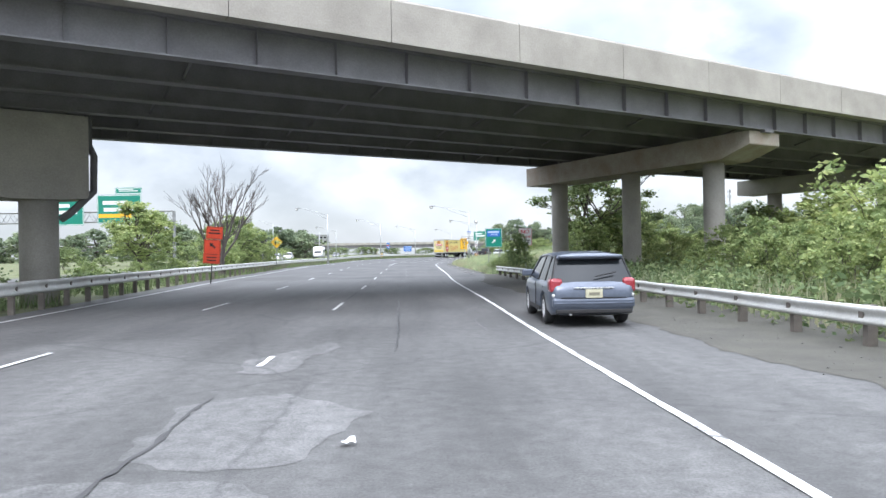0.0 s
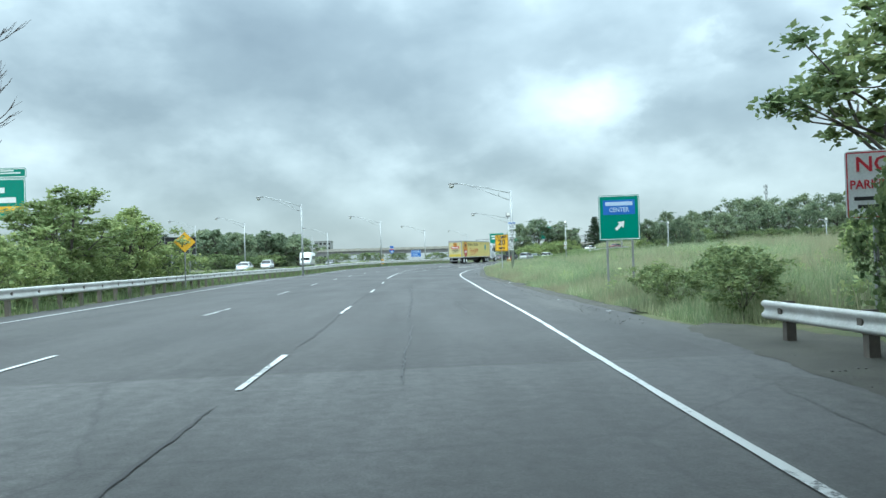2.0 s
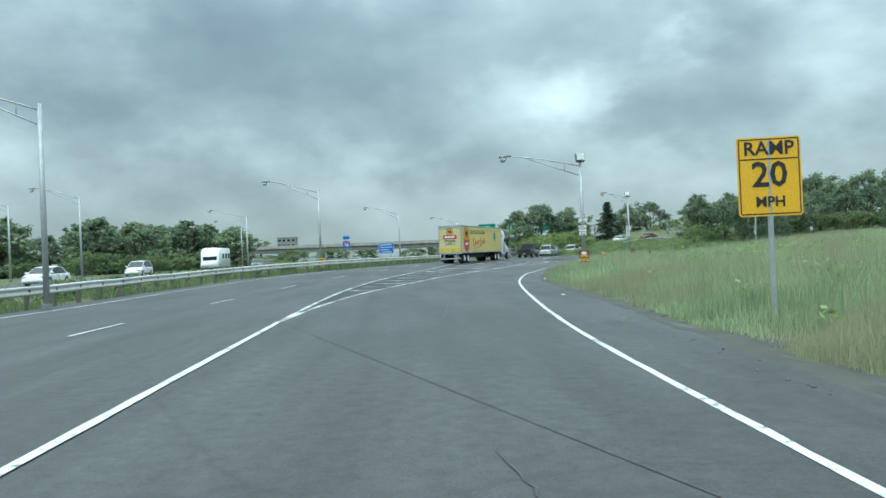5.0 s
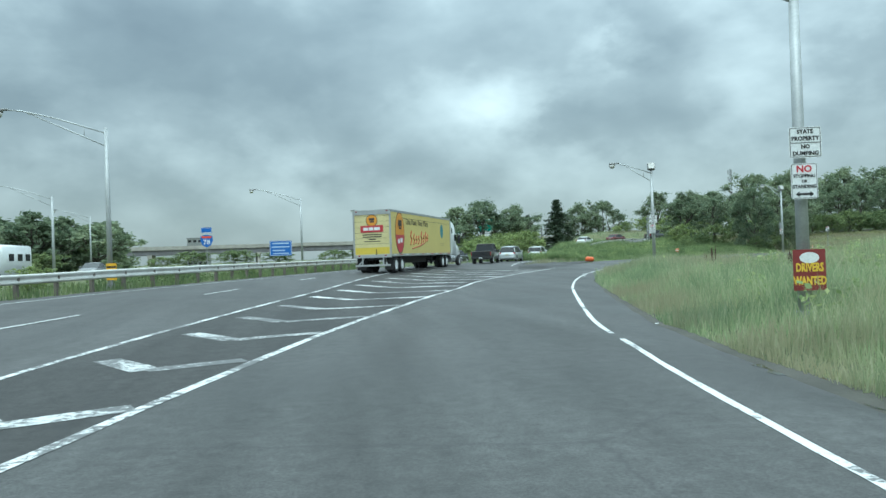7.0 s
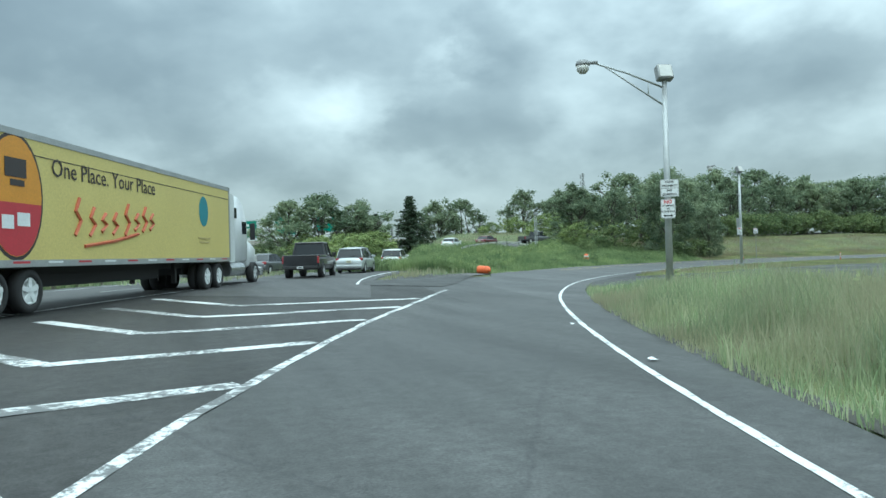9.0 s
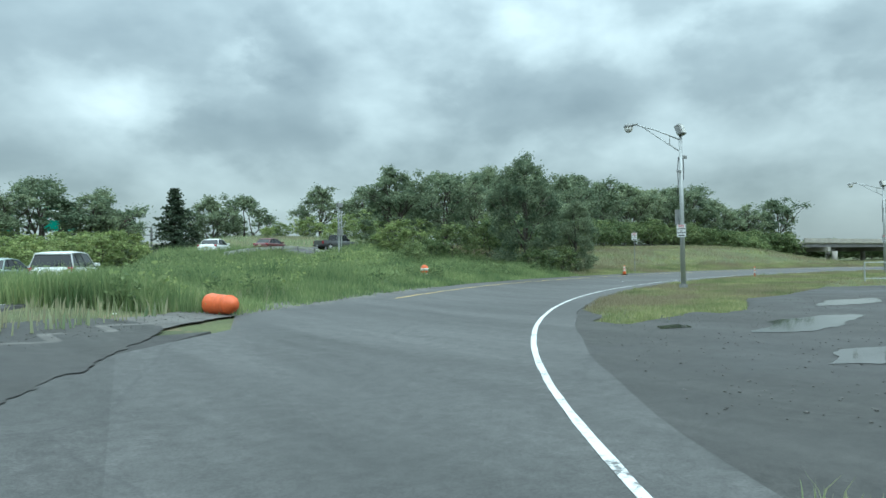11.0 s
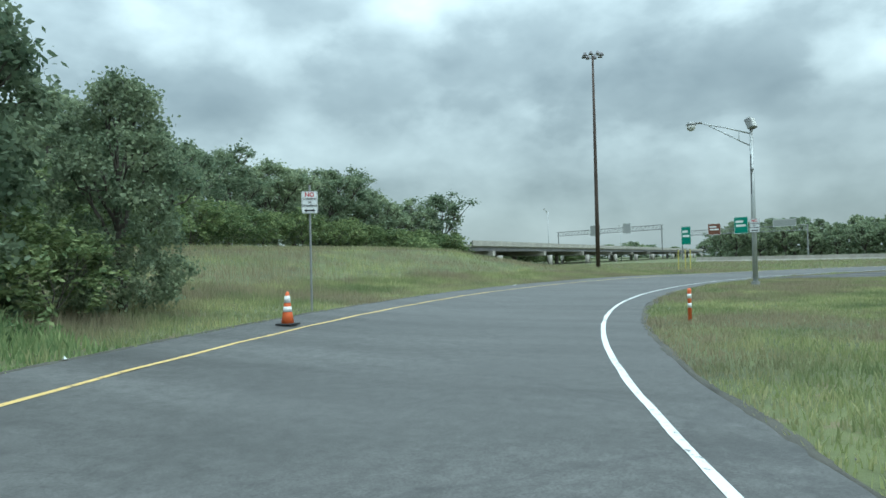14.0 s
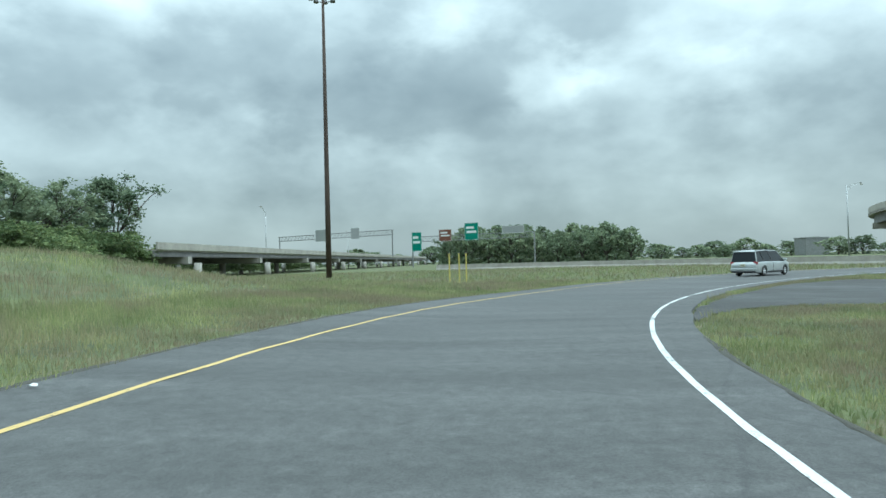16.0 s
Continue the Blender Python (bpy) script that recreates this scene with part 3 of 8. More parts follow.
def make_roads():
    # highway with both shoulders: from the median rail to the grass
    bm = bmesh.new()
    left = resample(MAIN_LEFT + normals(MAIN_LEFT) * np.interp(MAIN_LEFT[:, 1], [20, 45, 70, 110, 150, 230], [0.8, 1.3, 1.6, 1.8, 1.7, 1.4])[:, None], 420)
    e = EDGE_RIGHT[EDGE_RIGHT[:, 1] < 112]
    verge = np.interp(e[:, 1], [-40, 10, 22, 33, 45, 57, 66, 82, 97, 112, 131, 150], [5.0, 4.5, 4.2, 3.95, 3.5, 2.6, 2.1, 1.9, 1.5, 1.9, 1.1, 0.9])[:, None]
    right = np.vstack([e - normals(e) * (verge + 0.12 * np.sin(e[:, 1:2] * 0.7) + 0.08 * np.sin(e[:, 1:2] * 1.9)), GORE_LEFT[GORE_LEFT[:, 1] > 117] - normals(GORE_LEFT)[GORE_LEFT[:, 1] > 117] * np.interp(GORE_LEFT[GORE_LEFT[:, 1] > 117][:, 1], [117, 183, 188], [0.3, 0.3, 0.4])[:, None]])
    # the stretch below the overpass, up to y = 52, takes a paler asphalt
    near = left[:, 1] < 52
    n_overpass = int(near.sum())
    rn = right[:, 1] < 53
    ribbon(bm, left[: n_overpass + 1], resample(np.vstack([right[rn], right[~rn][:1]]), n_overpass + 1), 0.0)
    tagged(part("road_overpass", bm, M_ASPHALT_OVERPASS), "paler grey asphalt carriageway below the overpass", "road", "", "structure")
    bm = bmesh.new()
    ribbon(bm, left[n_overpass:], resample(right[~rn], 420 - n_overpass), 0.001)
    tagged(part("road_highway", bm, M_ASPHALT), "worn grey asphalt carriageway with stains and cracks", "road", "", "structure")
    # the exit ramp
    bm = bmesh.new()
    e = EDGE_RIGHT[EDGE_RIGHT[:, 1] > 92]
    e = e[:np.argmax(e[:, 0] > 137) if (e[:, 0] > 137).any() else len(e)]
    verge = np.interp(e[:, 1], [92, 97, 112, 131, 149, 160, 172, 180, 215], [1.6, 1.5, 1.9, 1.08, 1.18, 0.92, 1.25, 0.86, 0.88])[:, None]
    k = np.arange(len(e))[:, None]
    outer = resample(e - normals(e) * (verge + 0.035 * np.sin(k * 0.35) + 0.03 * np.sin(k * 1.03)), 320)
    gore = GORE_RIGHT[GORE_RIGHT[:, 1] < 181]
    lf = np.vstack([gore, [(21.0, 186.5), (25, 191.2), (28.3, 194.3)], EDGE_LEFT + normals(EDGE_LEFT) * 1.36])
    lf = resample(lf, 320)
    k = int(np.argmax(outer[:, 1] > 169.6))
    ribbon(bm, lf[: k + 1], outer[: k + 1], 0.006)
    tagged(part("road_ramp", bm, M_ASPHALT_RAMP), "dark grey asphalt exit ramp leaving the highway", "road", "", "structure")
    bm = bmesh.new()
    ribbon(bm, lf[k:], outer[k:], 0.007)
    tagged(part("road_loop", bm, M_ASPHALT_PALE), "paler grey asphalt ramp curving round a loop", "road", "", "structure")
    # the gore between highway and ramp
    bm = bmesh.new()
    a = np.vstack([GORE_LEFT[GORE_LEFT[:, 1] < 190]])
    b = np.vstack([gore, [(21.2, 186.4), (25.2, 191.1), (27.8, 194.2)]]) + np.array((0.04, -0.015))
    ribbon(bm, resample(a, 160), resample(b, 160), 0.0045)
    tagged(part("road_gore", bm, M_ASPHALT_GORE), "dark asphalt gore with worn chevrons", "road", "", "structure")
    # the second ramp, on which the queue waits
    bm = bmesh.new()
    nq = normals(QUEUE_WAY)
    ribbon(bm, QUEUE_WAY + nq * 3.4, QUEUE_WAY - nq * 3.2, 0.012)
    tagged(part("road_queue_ramp", bm, M_ASPHALT), "grey asphalt ramp climbing between grass banks", "road", "", "structure")


make_roads()


def soil_lip(line, near, width, seed, label):
    """A ragged lip of dark soil and thatch along a pavement edge; near: signed distance from the line, to its left."""
    side = 1 if near > 0 else -1
    nrm = normals(line)
    r = np.array([[noise.noise((x * f, y * f, seed + f)) for f in (0.5, 1.9, 5.0)] for x, y in line])
    inner = near - side * (0.05 + 0.05 * r[:, 1] + 0.05 * r[:, 2])
    outer = near + side * width * np.clip(1 + 0.9 * r[:, 0] + 0.6 * r[:, 1], 0.35, 2.2)
    cols = []
    for share, lift in ((0.0, -0.015), (0.2, 0.012), (0.55, 0.022), (1.0, -0.03)):
        p = line + nrm * (inner + (outer - inner) * share)[:, None]
        cols.append(np.c_[p, height(p[:, 0], p[:, 1]) + lift + (0.018 * r[:, 2] if 0 < share < 1 else 0)])
    n = len(line)
    v = np.concatenate(cols)
    i = np.arange(n - 1)
    f = np.vstack([np.c_[k * n + i, k * n + i + 1, k * n + n + i + 1, k * n + n + i] for k in range(3)])
    f = f if side < 0 else f[:, ::-1]
    f = f[:, ::-1]
    tagged(smooth(new("soil_lip", np_mesh("soil_lip", v, f, M_DIRT))), label, "soil", "", "structure")


def finer(line):
    return resample(line, int(len(line) * 3.2))


soil_lip(finer(EDGE_RIGHT[(EDGE_RIGHT[:, 0] > 40) & (EDGE_RIGHT[:, 0] < 96)]), -0.88, 0.13, 1.0, "dark crumbly soil between asphalt and mown grass")
soil_lip(finer(EDGE_RIGHT[(EDGE_RIGHT[:, 1] > 128) & (EDGE_RIGHT[:, 1] < 172)]), -1.05, 0.3, 2.0, "dark crumbly soil between asphalt and tall grass")
VERGE = EDGE_RIGHT[(EDGE_RIGHT[:, 1] > 60) & (EDGE_RIGHT[:, 1] < 129)]
VERGE = VERGE - normals(VERGE) * (np.interp(VERGE[:, 1], [57, 66, 82, 97, 112, 131], [2.6, 2.1, 1.9, 1.5, 1.9, 1.1])[:, None] - 0.15)
soil_lip(finer(VERGE), -0.001, 0.75, 4.0, "dark littered soil between asphalt and tall grass")
soil_lip(finer(EDGE_LEFT[(EDGE_LEFT[:, 0] > 44) & (EDGE_LEFT[:, 0] < 125)]), 1.38, 0.15, 3.0, "dark crumbly soil between asphalt and the grass bank")


def ground_patch(name, outline, lift, mat, label, category, kind="structure"):
    """A patch with a ragged edge, laid on the land."""
    wide = category == "gravel"
    line = curve(list(outline) + [outline[0]], 0.35 if wide else 0.15)[:-1]
    for f, a in ((0.8, 0.30), (2.6, 0.14 if wide else 0.12), (6.0, 0.07)):
        line = line + a * np.array([[noise.noise((x * f, y * f, 1.0)), noise.noise((x * f, y * f, 9.0))] for x, y in line])
    lo, hi = line.min(0), line.max(0)
    step = 1.2 if wide else 0.8
    gx, gy = np.meshgrid(np.arange(lo[0], hi[0], step), np.arange(lo[1], hi[1], step))
    pts = [tuple(p) for p in line] + list(zip(gx.ravel(), gy.ravel()))
    got = delaunay_2d_cdt([Vector(p) for p in pts], [], [list(range(len(line)))], 1, 1e-4)
    v = np.array([(p.x, p.y) for p in got[0]])
    z = height(v[:, 0], v[:, 1]) + lift
    if wide:
        rim = np.min(np.abs(v[:, None, :] - line[None]).sum(2), axis=1) < 1e-3
        z[rim] -= 0.02
    tri = np.array([f for f in got[2] if len(f) == 3])
    a, b, c = v[tri[:, 0]], v[tri[:, 1]], v[tri[:, 2]]
    up = (b[:, 0] - a[:, 0]) * (c[:, 1] - a[:, 1]) - (b[:, 1] - a[:, 1]) * (c[:, 0] - a[:, 0])
    tri[up < 0] = tri[up < 0][:, ::-1]
    ob = new(name, np_mesh(name, np.c_[v, z], tri, mat))
    return tagged(ob, label, category, "", kind)


NEAR_DIRT = [(4.75, 53.5), (4.3, 48.5), (4.05, 44), (4.35, 38), (4.9, 31), (5.3, 24), (5.6, 17), (5.9, 9), (9.4, 9), (9.0, 20), (8.3, 33), (7.6, 43), (7.2, 52), (6.2, 57.5), (5.2, 57)]
GRAVEL_A = [(27.0, 183.0), (31.6, 188.7), (36.4, 193.1), (39.4, 195.2), (40.0, 195.1), (38.6, 193.6), (37.6, 192.3), (36.7, 191.7), (36.2, 190.8), (37.1, 190.8), (38.7, 191.0), (40.6, 191.5), (40.6, 190.7), (42.4, 191.0), (44.9, 192.4), (47.5, 193.8),
    (50.5, 193.9), (58.2, 195.7), (66, 190), (58, 180), (42, 172), (31, 174)]
GRAVEL_B = [(98.4, 206.9), (101.6, 204.6), (103.0, 202.6), (102.6, 199.4), (101, 192), (112, 186), (121, 190.5), (116.4, 196.6), (108, 202.4), (102.5, 205.4)]
ground_patch("gravel_patch", NEAR_DIRT, 0.005, M_DIRT, "dark soil and grit drifted below the guard rail", "soil")
ground_patch("gravel_patch", GRAVEL_A, 0.0, M_GRAVEL, "dark wet gravel and broken asphalt beside the ramp", "gravel")
ground_patch("gravel_patch", [(22.5, 193.2), (27.5, 197.9), (33, 201.9), (38, 205.0), (43.5, 208.2), (44.0, 207.2), (38.5, 203.6), (33.2, 199.8), (28, 196.0), (24.6, 192.4)], 0.024, M_GRAVEL_PALE, "pale gravel strewn along the weedy edge", "gravel")
PUDDLES = ([(36.5, 187.5), (38.6, 188.3), (41.2, 188.4), (42.0, 187.7), (39.5, 187.1), (37.2, 186.8)], [(44.5, 190.0), (47.5, 190.9), (49.5, 190.3), (47, 189.4)], [(33.2, 184.6), (34.8, 185.2), (35.6, 184.5), (34.2, 183.9)], [(36.2, 189.6), (36.9, 189.5), (36.6, 189.0), (35.8, 189.1)], [(7.6, 134.2), (7.82, 134.0), (7.62, 132.6), (7.4, 131.2), (7.15, 130.2), (7.0, 130.5), (7.25, 131.6), (7.45, 133.0)])
for outline in PUDDLES:
    ground_patch("puddle", outline, 0.010, M_PUDDLE, "shallow rain puddle on dark gravel", "puddle")


def stones(name, n, area, lift, seed, label):
    """Loose stones on a patch of gravel, as one mesh."""
    rng = np.random.default_rng(seed)
    o = np.array(area)
    p = rng.uniform(o.min(0), o.max(0), (n * 4, 2))
    hit = np.zeros(len(p), bool)
    for (x0, y0), (x1, y1) in zip(o, np.roll(o, -1, axis=0)):
        hit ^= ((y0 > p[:, 1]) != (y1 > p[:, 1])) & (p[:, 0] < (x1 - x0) * (p[:, 1] - y0) / (y1 - y0 + 1e-9) + x0)
    p = p[hit][:n]
    r = 0.006 + 0.022 * rng.random(len(p)) ** 3
    z = height(p[:, 0], p[:, 1]) + lift
    base = np.array([(1, 0, 0.2), (0.2, 1, 0.3), (-1, 0.1, 0.2), (0, -1, 0.25), (0.1, 0, 0.8), (0, 0, -0.4)])
    a = rng.uniform(0, 6.28, len(p))
    rot = np.stack([np.stack([np.cos(a), -np.sin(a)], 1), np.stack([np.sin(a), np.cos(a)], 1)], 1)
    xy = np.einsum("nij,kj->nki", rot, base[:, :2]) * r[:, None, None] * rng.uniform(0.7, 1.3, (len(p), 6, 1))
    v = np.concatenate([xy + p[:, None, :], (z[:, None] + base[None, :, 2] * r[:, None] * rng.uniform(0.7, 1.2, (len(p), 1)))[:, :, None]], 2).reshape(-1, 3)
    f = np.array([(0, 1, 4), (1, 2, 4), (2, 3, 4), (3, 0, 4), (1, 0, 5), (2, 1, 5), (3, 2, 5), (0, 3, 5)])
    faces = (np.arange(len(p))[:, None, None] * 6 + f[None]).reshape(-1, 3)
    tagged(new(name, np_mesh(name, v, faces, M_STONE)), label, "gravel", "", "stuff")


stones("gravel_stones", 5000, [(29, 184.0), (33.5, 188.9), (37.4, 192.4), (40.2, 190.4), (48, 192.4), (56, 190), (48, 178), (33, 176.5)], 0.0, 51, "loose dark stones on wet gravel")
stones("shoulder_stones", 2200, [(23, 193.4), (27.5, 197.7), (33, 201.8), (38, 204.9), (43.5, 208.0), (44.0, 207.2), (38.5, 203.6), (33.2, 199.8), (28, 196.0), (24.6, 192.6)], 0.024, 52, "loose pale stones along the pavement edge")
stones("lip_stones", 1500, [(40, 195.2), (44.6, 198.4), (50.6, 201.6), (56.4, 204.0), (62.5, 206.0), (68.4, 207.6), (74.6, 208.6), (81, 209.0), (88, 208.7), (94, 207.8), (94, 207.5), (88, 208.4), (81, 208.7), (74.6, 208.3), (68.4, 207.3), (62.5, 205.7), (56.4, 203.7), (50.6, 201.3), (44.6, 198.1), (40, 194.9)], 0.005, 56, "grit and crumbs along the soil lip")
stones("verge_stones", 700, [(4.1, 58), (4.9, 58), (4.7, 70), (4.5, 84), (4.3, 100), (5.0, 112), (4.6, 112), (3.9, 100), (4.0, 84), (4.1, 70)], 0.004, 53, "grit and small stones along the shoulder")
stones("rail_stones", 700, [(5.6, 12), (7.3, 12), (6.8, 30), (6.2, 44), (5.3, 54), (4.6, 54), (5.2, 40), (5.4, 26)], 0.004, 54, "grit and small stones below the guard rail")
ground_patch("gravel_patch", GRAVEL_B, 0.0, M_GRAVEL, "dark wet gravel and broken asphalt beside the ramp", "gravel")


def far_carriageway():
    bm = bmesh.new()
    line = OPPOSITE
    nrm = normals(line)
    ribbon(bm, line + nrm * 5.7, line - nrm * 5.7, 0.0)
    tagged(part("road_opposite", bm, M_ASPHALT), "grey asphalt carriageway beyond the median", "road", "", "structure")


far_carriageway()


def cut(line, a, b):
    """The part of a plan line between two distances from its start."""
    s = np.r_[0, np.cumsum(np.linalg.norm(np.diff(line, axis=0), axis=1))]
    k = np.linspace(a, b, max(3, int((b - a) / 0.6) + 1))
    return np.c_[np.interp(k, s, line[:, 0]), np.interp(k, s, line[:, 1])]


def station(line, y):
    s = np.r_[0, np.cumsum(np.linalg.norm(np.diff(line, axis=0), axis=1))]
    return float(s[np.argmax(line[:, 1] >= y)])


def make_markings():
    stripe("edge_line", cut(EDGE_RIGHT, 0, station(EDGE_RIGHT, 136.9)), 0.095, 0.011, M_PAINT, "solid white edge line along the shoulder", group="edge lines")
    stripe("edge_line", cut(EDGE_RIGHT, station(EDGE_RIGHT, 137.4), station(EDGE_RIGHT, 137.4) + 190), 0.1, 0.012, M_PAINT, "solid white edge line round the ramp", group="edge lines")
    stripe("ramp_edge_line", EDGE_LEFT[EDGE_LEFT[:, 0] > 37], 0.1, 0.013, M_YELLOW_PAINT, "solid yellow edge line on the outer side of the ramp")
    stripe("median_edge_line", MAIN_LEFT, 0.12, 0.016, M_PAINT, "faded white edge line beside the median rail")
    stripe("gore_line", GORE_RIGHT, 0.15, 0.012, M_PAINT_WORN, "worn solid white gore line")
    stripe("gore_line", GORE_LEFT[(GORE_LEFT[:, 1] < 192)], 0.13, 0.010, M_PAINT_WORN, "worn solid white gore line")
    stripe("lane_line", cut(LANE_RIGHT, station(LANE_RIGHT, 98.3), station(LANE_RIGHT, 112.9)), 0.13, 0.016, M_PAINT, "solid white lane line before the gore")
    y = 31.9 - 11.4 * 5
    while y < 96:
        s = station(LANE_RIGHT, y)
        stripe("lane_dash", cut(LANE_RIGHT, s - (0.9 if 19 < y < 22 else 2.95), s), 0.09, 0.016, M_PAINT, "white dash between two lanes", "lane dash", "dashes of the lane lines")
        y += 11.4 if y < 60 else 11.9
    y = 32.5 - 11.6 * 5
    while y < 215:
        s = station(LANE_LEFT, y)
        stripe("lane_dash", cut(LANE_LEFT, s - 3.05, s), 0.09, 0.016, M_PAINT, "white dash between two lanes", "lane dash", "dashes of the lane lines")
        y += 11.6 if y < 55 else 11.2 if y < 60 else 12.2 if y < 100 else 10.4
    # chevrons: a short arm and a long arm from one bend
    at = lambda line, y: float(np.interp(y, line[:, 1], line[:, 0]))  # noqa: E731
    bend_y = (127.2, 130.4, 133.4, 136.5, 139.7, 142.9, 146.2, 149.7, 153.2, 156.7, 159.9, 163.1, 166.6, 170.1, 173.3, 176.5)
    for k, y in enumerate(bend_y):
        bend = np.array((float(np.interp(y, (127.2, 130.4, 142.9, 149.7, 156.7, 163.1, 170.1, 176.5), (-1.85, -1.35, 1.4, 3.15, 5.2, 7.4, 9.7, 12.0))), y))
        rise = float(np.interp(y, (127, 149, 165, 176), (0.75, 1.8, 2.6, 3.0)))
        tip = bend + rise * np.array((-0.72, 1.0))
        tip[0] = max(tip[0], at(GORE_LEFT, tip[1]) + 0.12)
        ye = y + min(2.2, 0.42 * (at(GORE_RIGHT, y + 1.2) - bend[0]))
        end = np.array((at(GORE_RIGHT, ye), ye))
        end = bend + (end - bend) * (0.97, 0.95, 0.9, 0.84, 0.96, 0.93, 0.95)[k % 7]
        for a, b, w in ((tip, bend, 0.42), (bend, end, 0.36)):
            line = np.linspace(a, b, max(4, int(np.linalg.norm(b - a) / 0.4)))
            stripe("chevron_arm", line, w, 0.010, M_PAINT_BARE if y < 156 and (w < 0.4 or y < 147) else M_PAINT_WORN, "worn white chevron arm in the gore", "chevron", "chevrons of the gore")
    stripe("queue_edge_line", QUEUE_WAY[8:60] - normals(QUEUE_WAY)[8:60] * 2.6, 0.12, 0.024, M_PAINT, "white edge line of the second ramp")


make_markings()


# ---------------------------------------------------------------- the overpass
OX, OY = Vector((0.868, 0.497, 0)), Vector((-0.497, 0.868, 0))  # along the bridge, across it


def overpass_matrix():
    m = Matrix.Identity(4)
    m.col[0][:3], m.col[1][:3] = OX, OY
    return m


def make_overpass():
    top = thing("overpass", overpass_matrix(), "concrete and steel highway overpass on round columns", "bridge", "", "structure")
    far_u, deck0, deck1 = 165.0, 26.5, 42.8

    def bend(u):
        # the far end swings away in a curve
        k = max(0.0, u - 95.0)
        return -k * k * 0.006

    us = np.r_[np.linspace(-95, 95, 20), np.linspace(100, far_u, 14)]

    def run(name, n0, n1, z0, z1, mat, label=""):
        bm = bmesh.new()
        loft(bm, [[(u, n0 + bend(u), z0), (u, n1 + bend(u), z0), (u, n1 + bend(u), z1), (u, n0 + bend(u), z1)] for u in us])
        return part(name, bm, mat, top, label)

    run("deck", deck0, deck1, 7.62, 7.9, M_CONCRETE)
    # parapets in cast lengths with open joints
    for side, n0 in (("near", deck0 - 0.05), ("far", deck1 - 0.35)):
        u = -95.0
        bm0 = None
        while u < far_u:
            v = min(u + 4.6, far_u)
            bm = bmesh.new()
            a, b = bend(u), bend(v)
            sec = ((0, 7.5), (0.4, 7.5), (0.4, 7.9), (0.3, 8.78), (0.05, 8.78), (0, 8.7))
            loft(bm, [[(u + 0.012, n0 + a + p, z) for p, z in sec], [(v - 0.012, n0 + b + p, z) for p, z in sec]])
            part("parapet_panel", bm, M_CONCRETE_PALE, top)
            u = v
    # plate girders with flanges and stiffeners
    for k in range(6):
        n = 27.5 + k * 2.86
        bm = bmesh.new()
        loft(bm, [[(u, n + bend(u) + p, z) for p, z in ((-0.22, 6.55), (0.22, 6.55), (0.22, 6.6), (0.012, 6.6), (0.012, 7.56), (0.2, 7.56), (0.2, 7.62), (-0.2, 7.62), (-0.2, 7.56), (-0.012, 7.56), (-0.012, 6.6), (-0.22, 6.6))] for u in us])
        girder = part("girder", bm, M_STEEL_DARK, top)
        if k in (0, 5):
            plate = None
            for u in np.arange(-94, 95, 2.3):
                if plate is None:
                    plate = part("stiffener", boxed(-0.008, 0.008, -0.19, 0.19, 6.6, 7.56), M_STEEL_DARK, girder).data
                    girder.children[0].location = (u, n, 0)
                else:
                    o = new("stiffener", plate)
                    o.parent = girder
                    o.location = (u, n, 0)
    for u in np.arange(-20, 80, 6.1):
        for k in range(5):
            n = 27.5 + k * 2.86
            bm = bmesh.new()
            tube(bm, [(u, n, 6.75), (u, n + 2.86, 7.45)], 0.05, 5)
            tube(bm, [(u, n, 7.45), (u, n + 2.86, 6.75)], 0.05, 5)
            part("cross_brace", bm, M_STEEL_DARK, top)

    def bent(u, n0, n1, z0, columns, radius, depth=2.1):
        bm = bmesh.new()
        taper = 1.5
        secs = []
        for n, zb in ((n0, z0 + 0.55), (n0 + 0.03, z0 + 0.5), (n0 + taper, z0), (n1 - 0.04, z0), (n1, z0 + 0.04)):
            h = depth / 2
            secs.append([(u - h, n, zb), (u + h, n, zb), (u + h, n, 6.5), (u - h, n, 6.5)])
        loft(bm, secs)
        part("pier_cap", bm, M_CONCRETE_RUST if u > 20 and u < 40 else M_CONCRETE, top, "weathered concrete pier cap with rust streaks")
        for n in columns:
            p = OX * u + OY * n
            bm = bmesh.new()
            lathe(bm, [(radius, ground_z(p.x, p.y) - 0.3), (radius, 1.0), (radius, 3.0), (radius, z0 + 0.02)], 28, centre=(u, n, 0))
            smooth(part("column", bm, M_CONCRETE, top))
        for k in range(6):
            n = 27.5 + k * 2.86
            if n < n0:
                continue
            part("bearing", boxed(u - 0.3, u + 0.3, n - 0.25, n + 0.25, 6.45, 6.56), M_STEEL_DARK, top)

    def hammerhead():
        # a pier turned to the far carriageway: one column, a cap that rises outwards
        foot, way = Vector((-12.35, 35.6, 0)), Vector((-0.8, -0.6, 0))
        side = Vector((-way.y, way.x, 0))
        bm = bmesh.new()
        secs = []
        for s, zb in ((-1.45, 3.75), (-1.4, 3.62), (-0.6, 3.55), (1.0, 3.55), (7.0, 4.7), (7.05, 4.8)):
            row = []
            for k, z in ((-0.8, zb), (0.8, zb), (0.8, 6.5), (-0.8, 6.5)):
                p = foot + way * s + side * k
                row.append((p.dot(OX), p.dot(OY), z))
            secs.append(row)
        loft(bm, secs)
        part("pier_cap", bm, M_CONCRETE, top, "weathered concrete pier cap with rust streaks")
        bm = bmesh.new()
        lathe(bm, [(0.62, -0.3), (0.62, 2.0), (0.62, 3.57)], 28, centre=(foot.dot(OX), foot.dot(OY), 0))
        smooth(part("column", bm, M_CONCRETE, top))
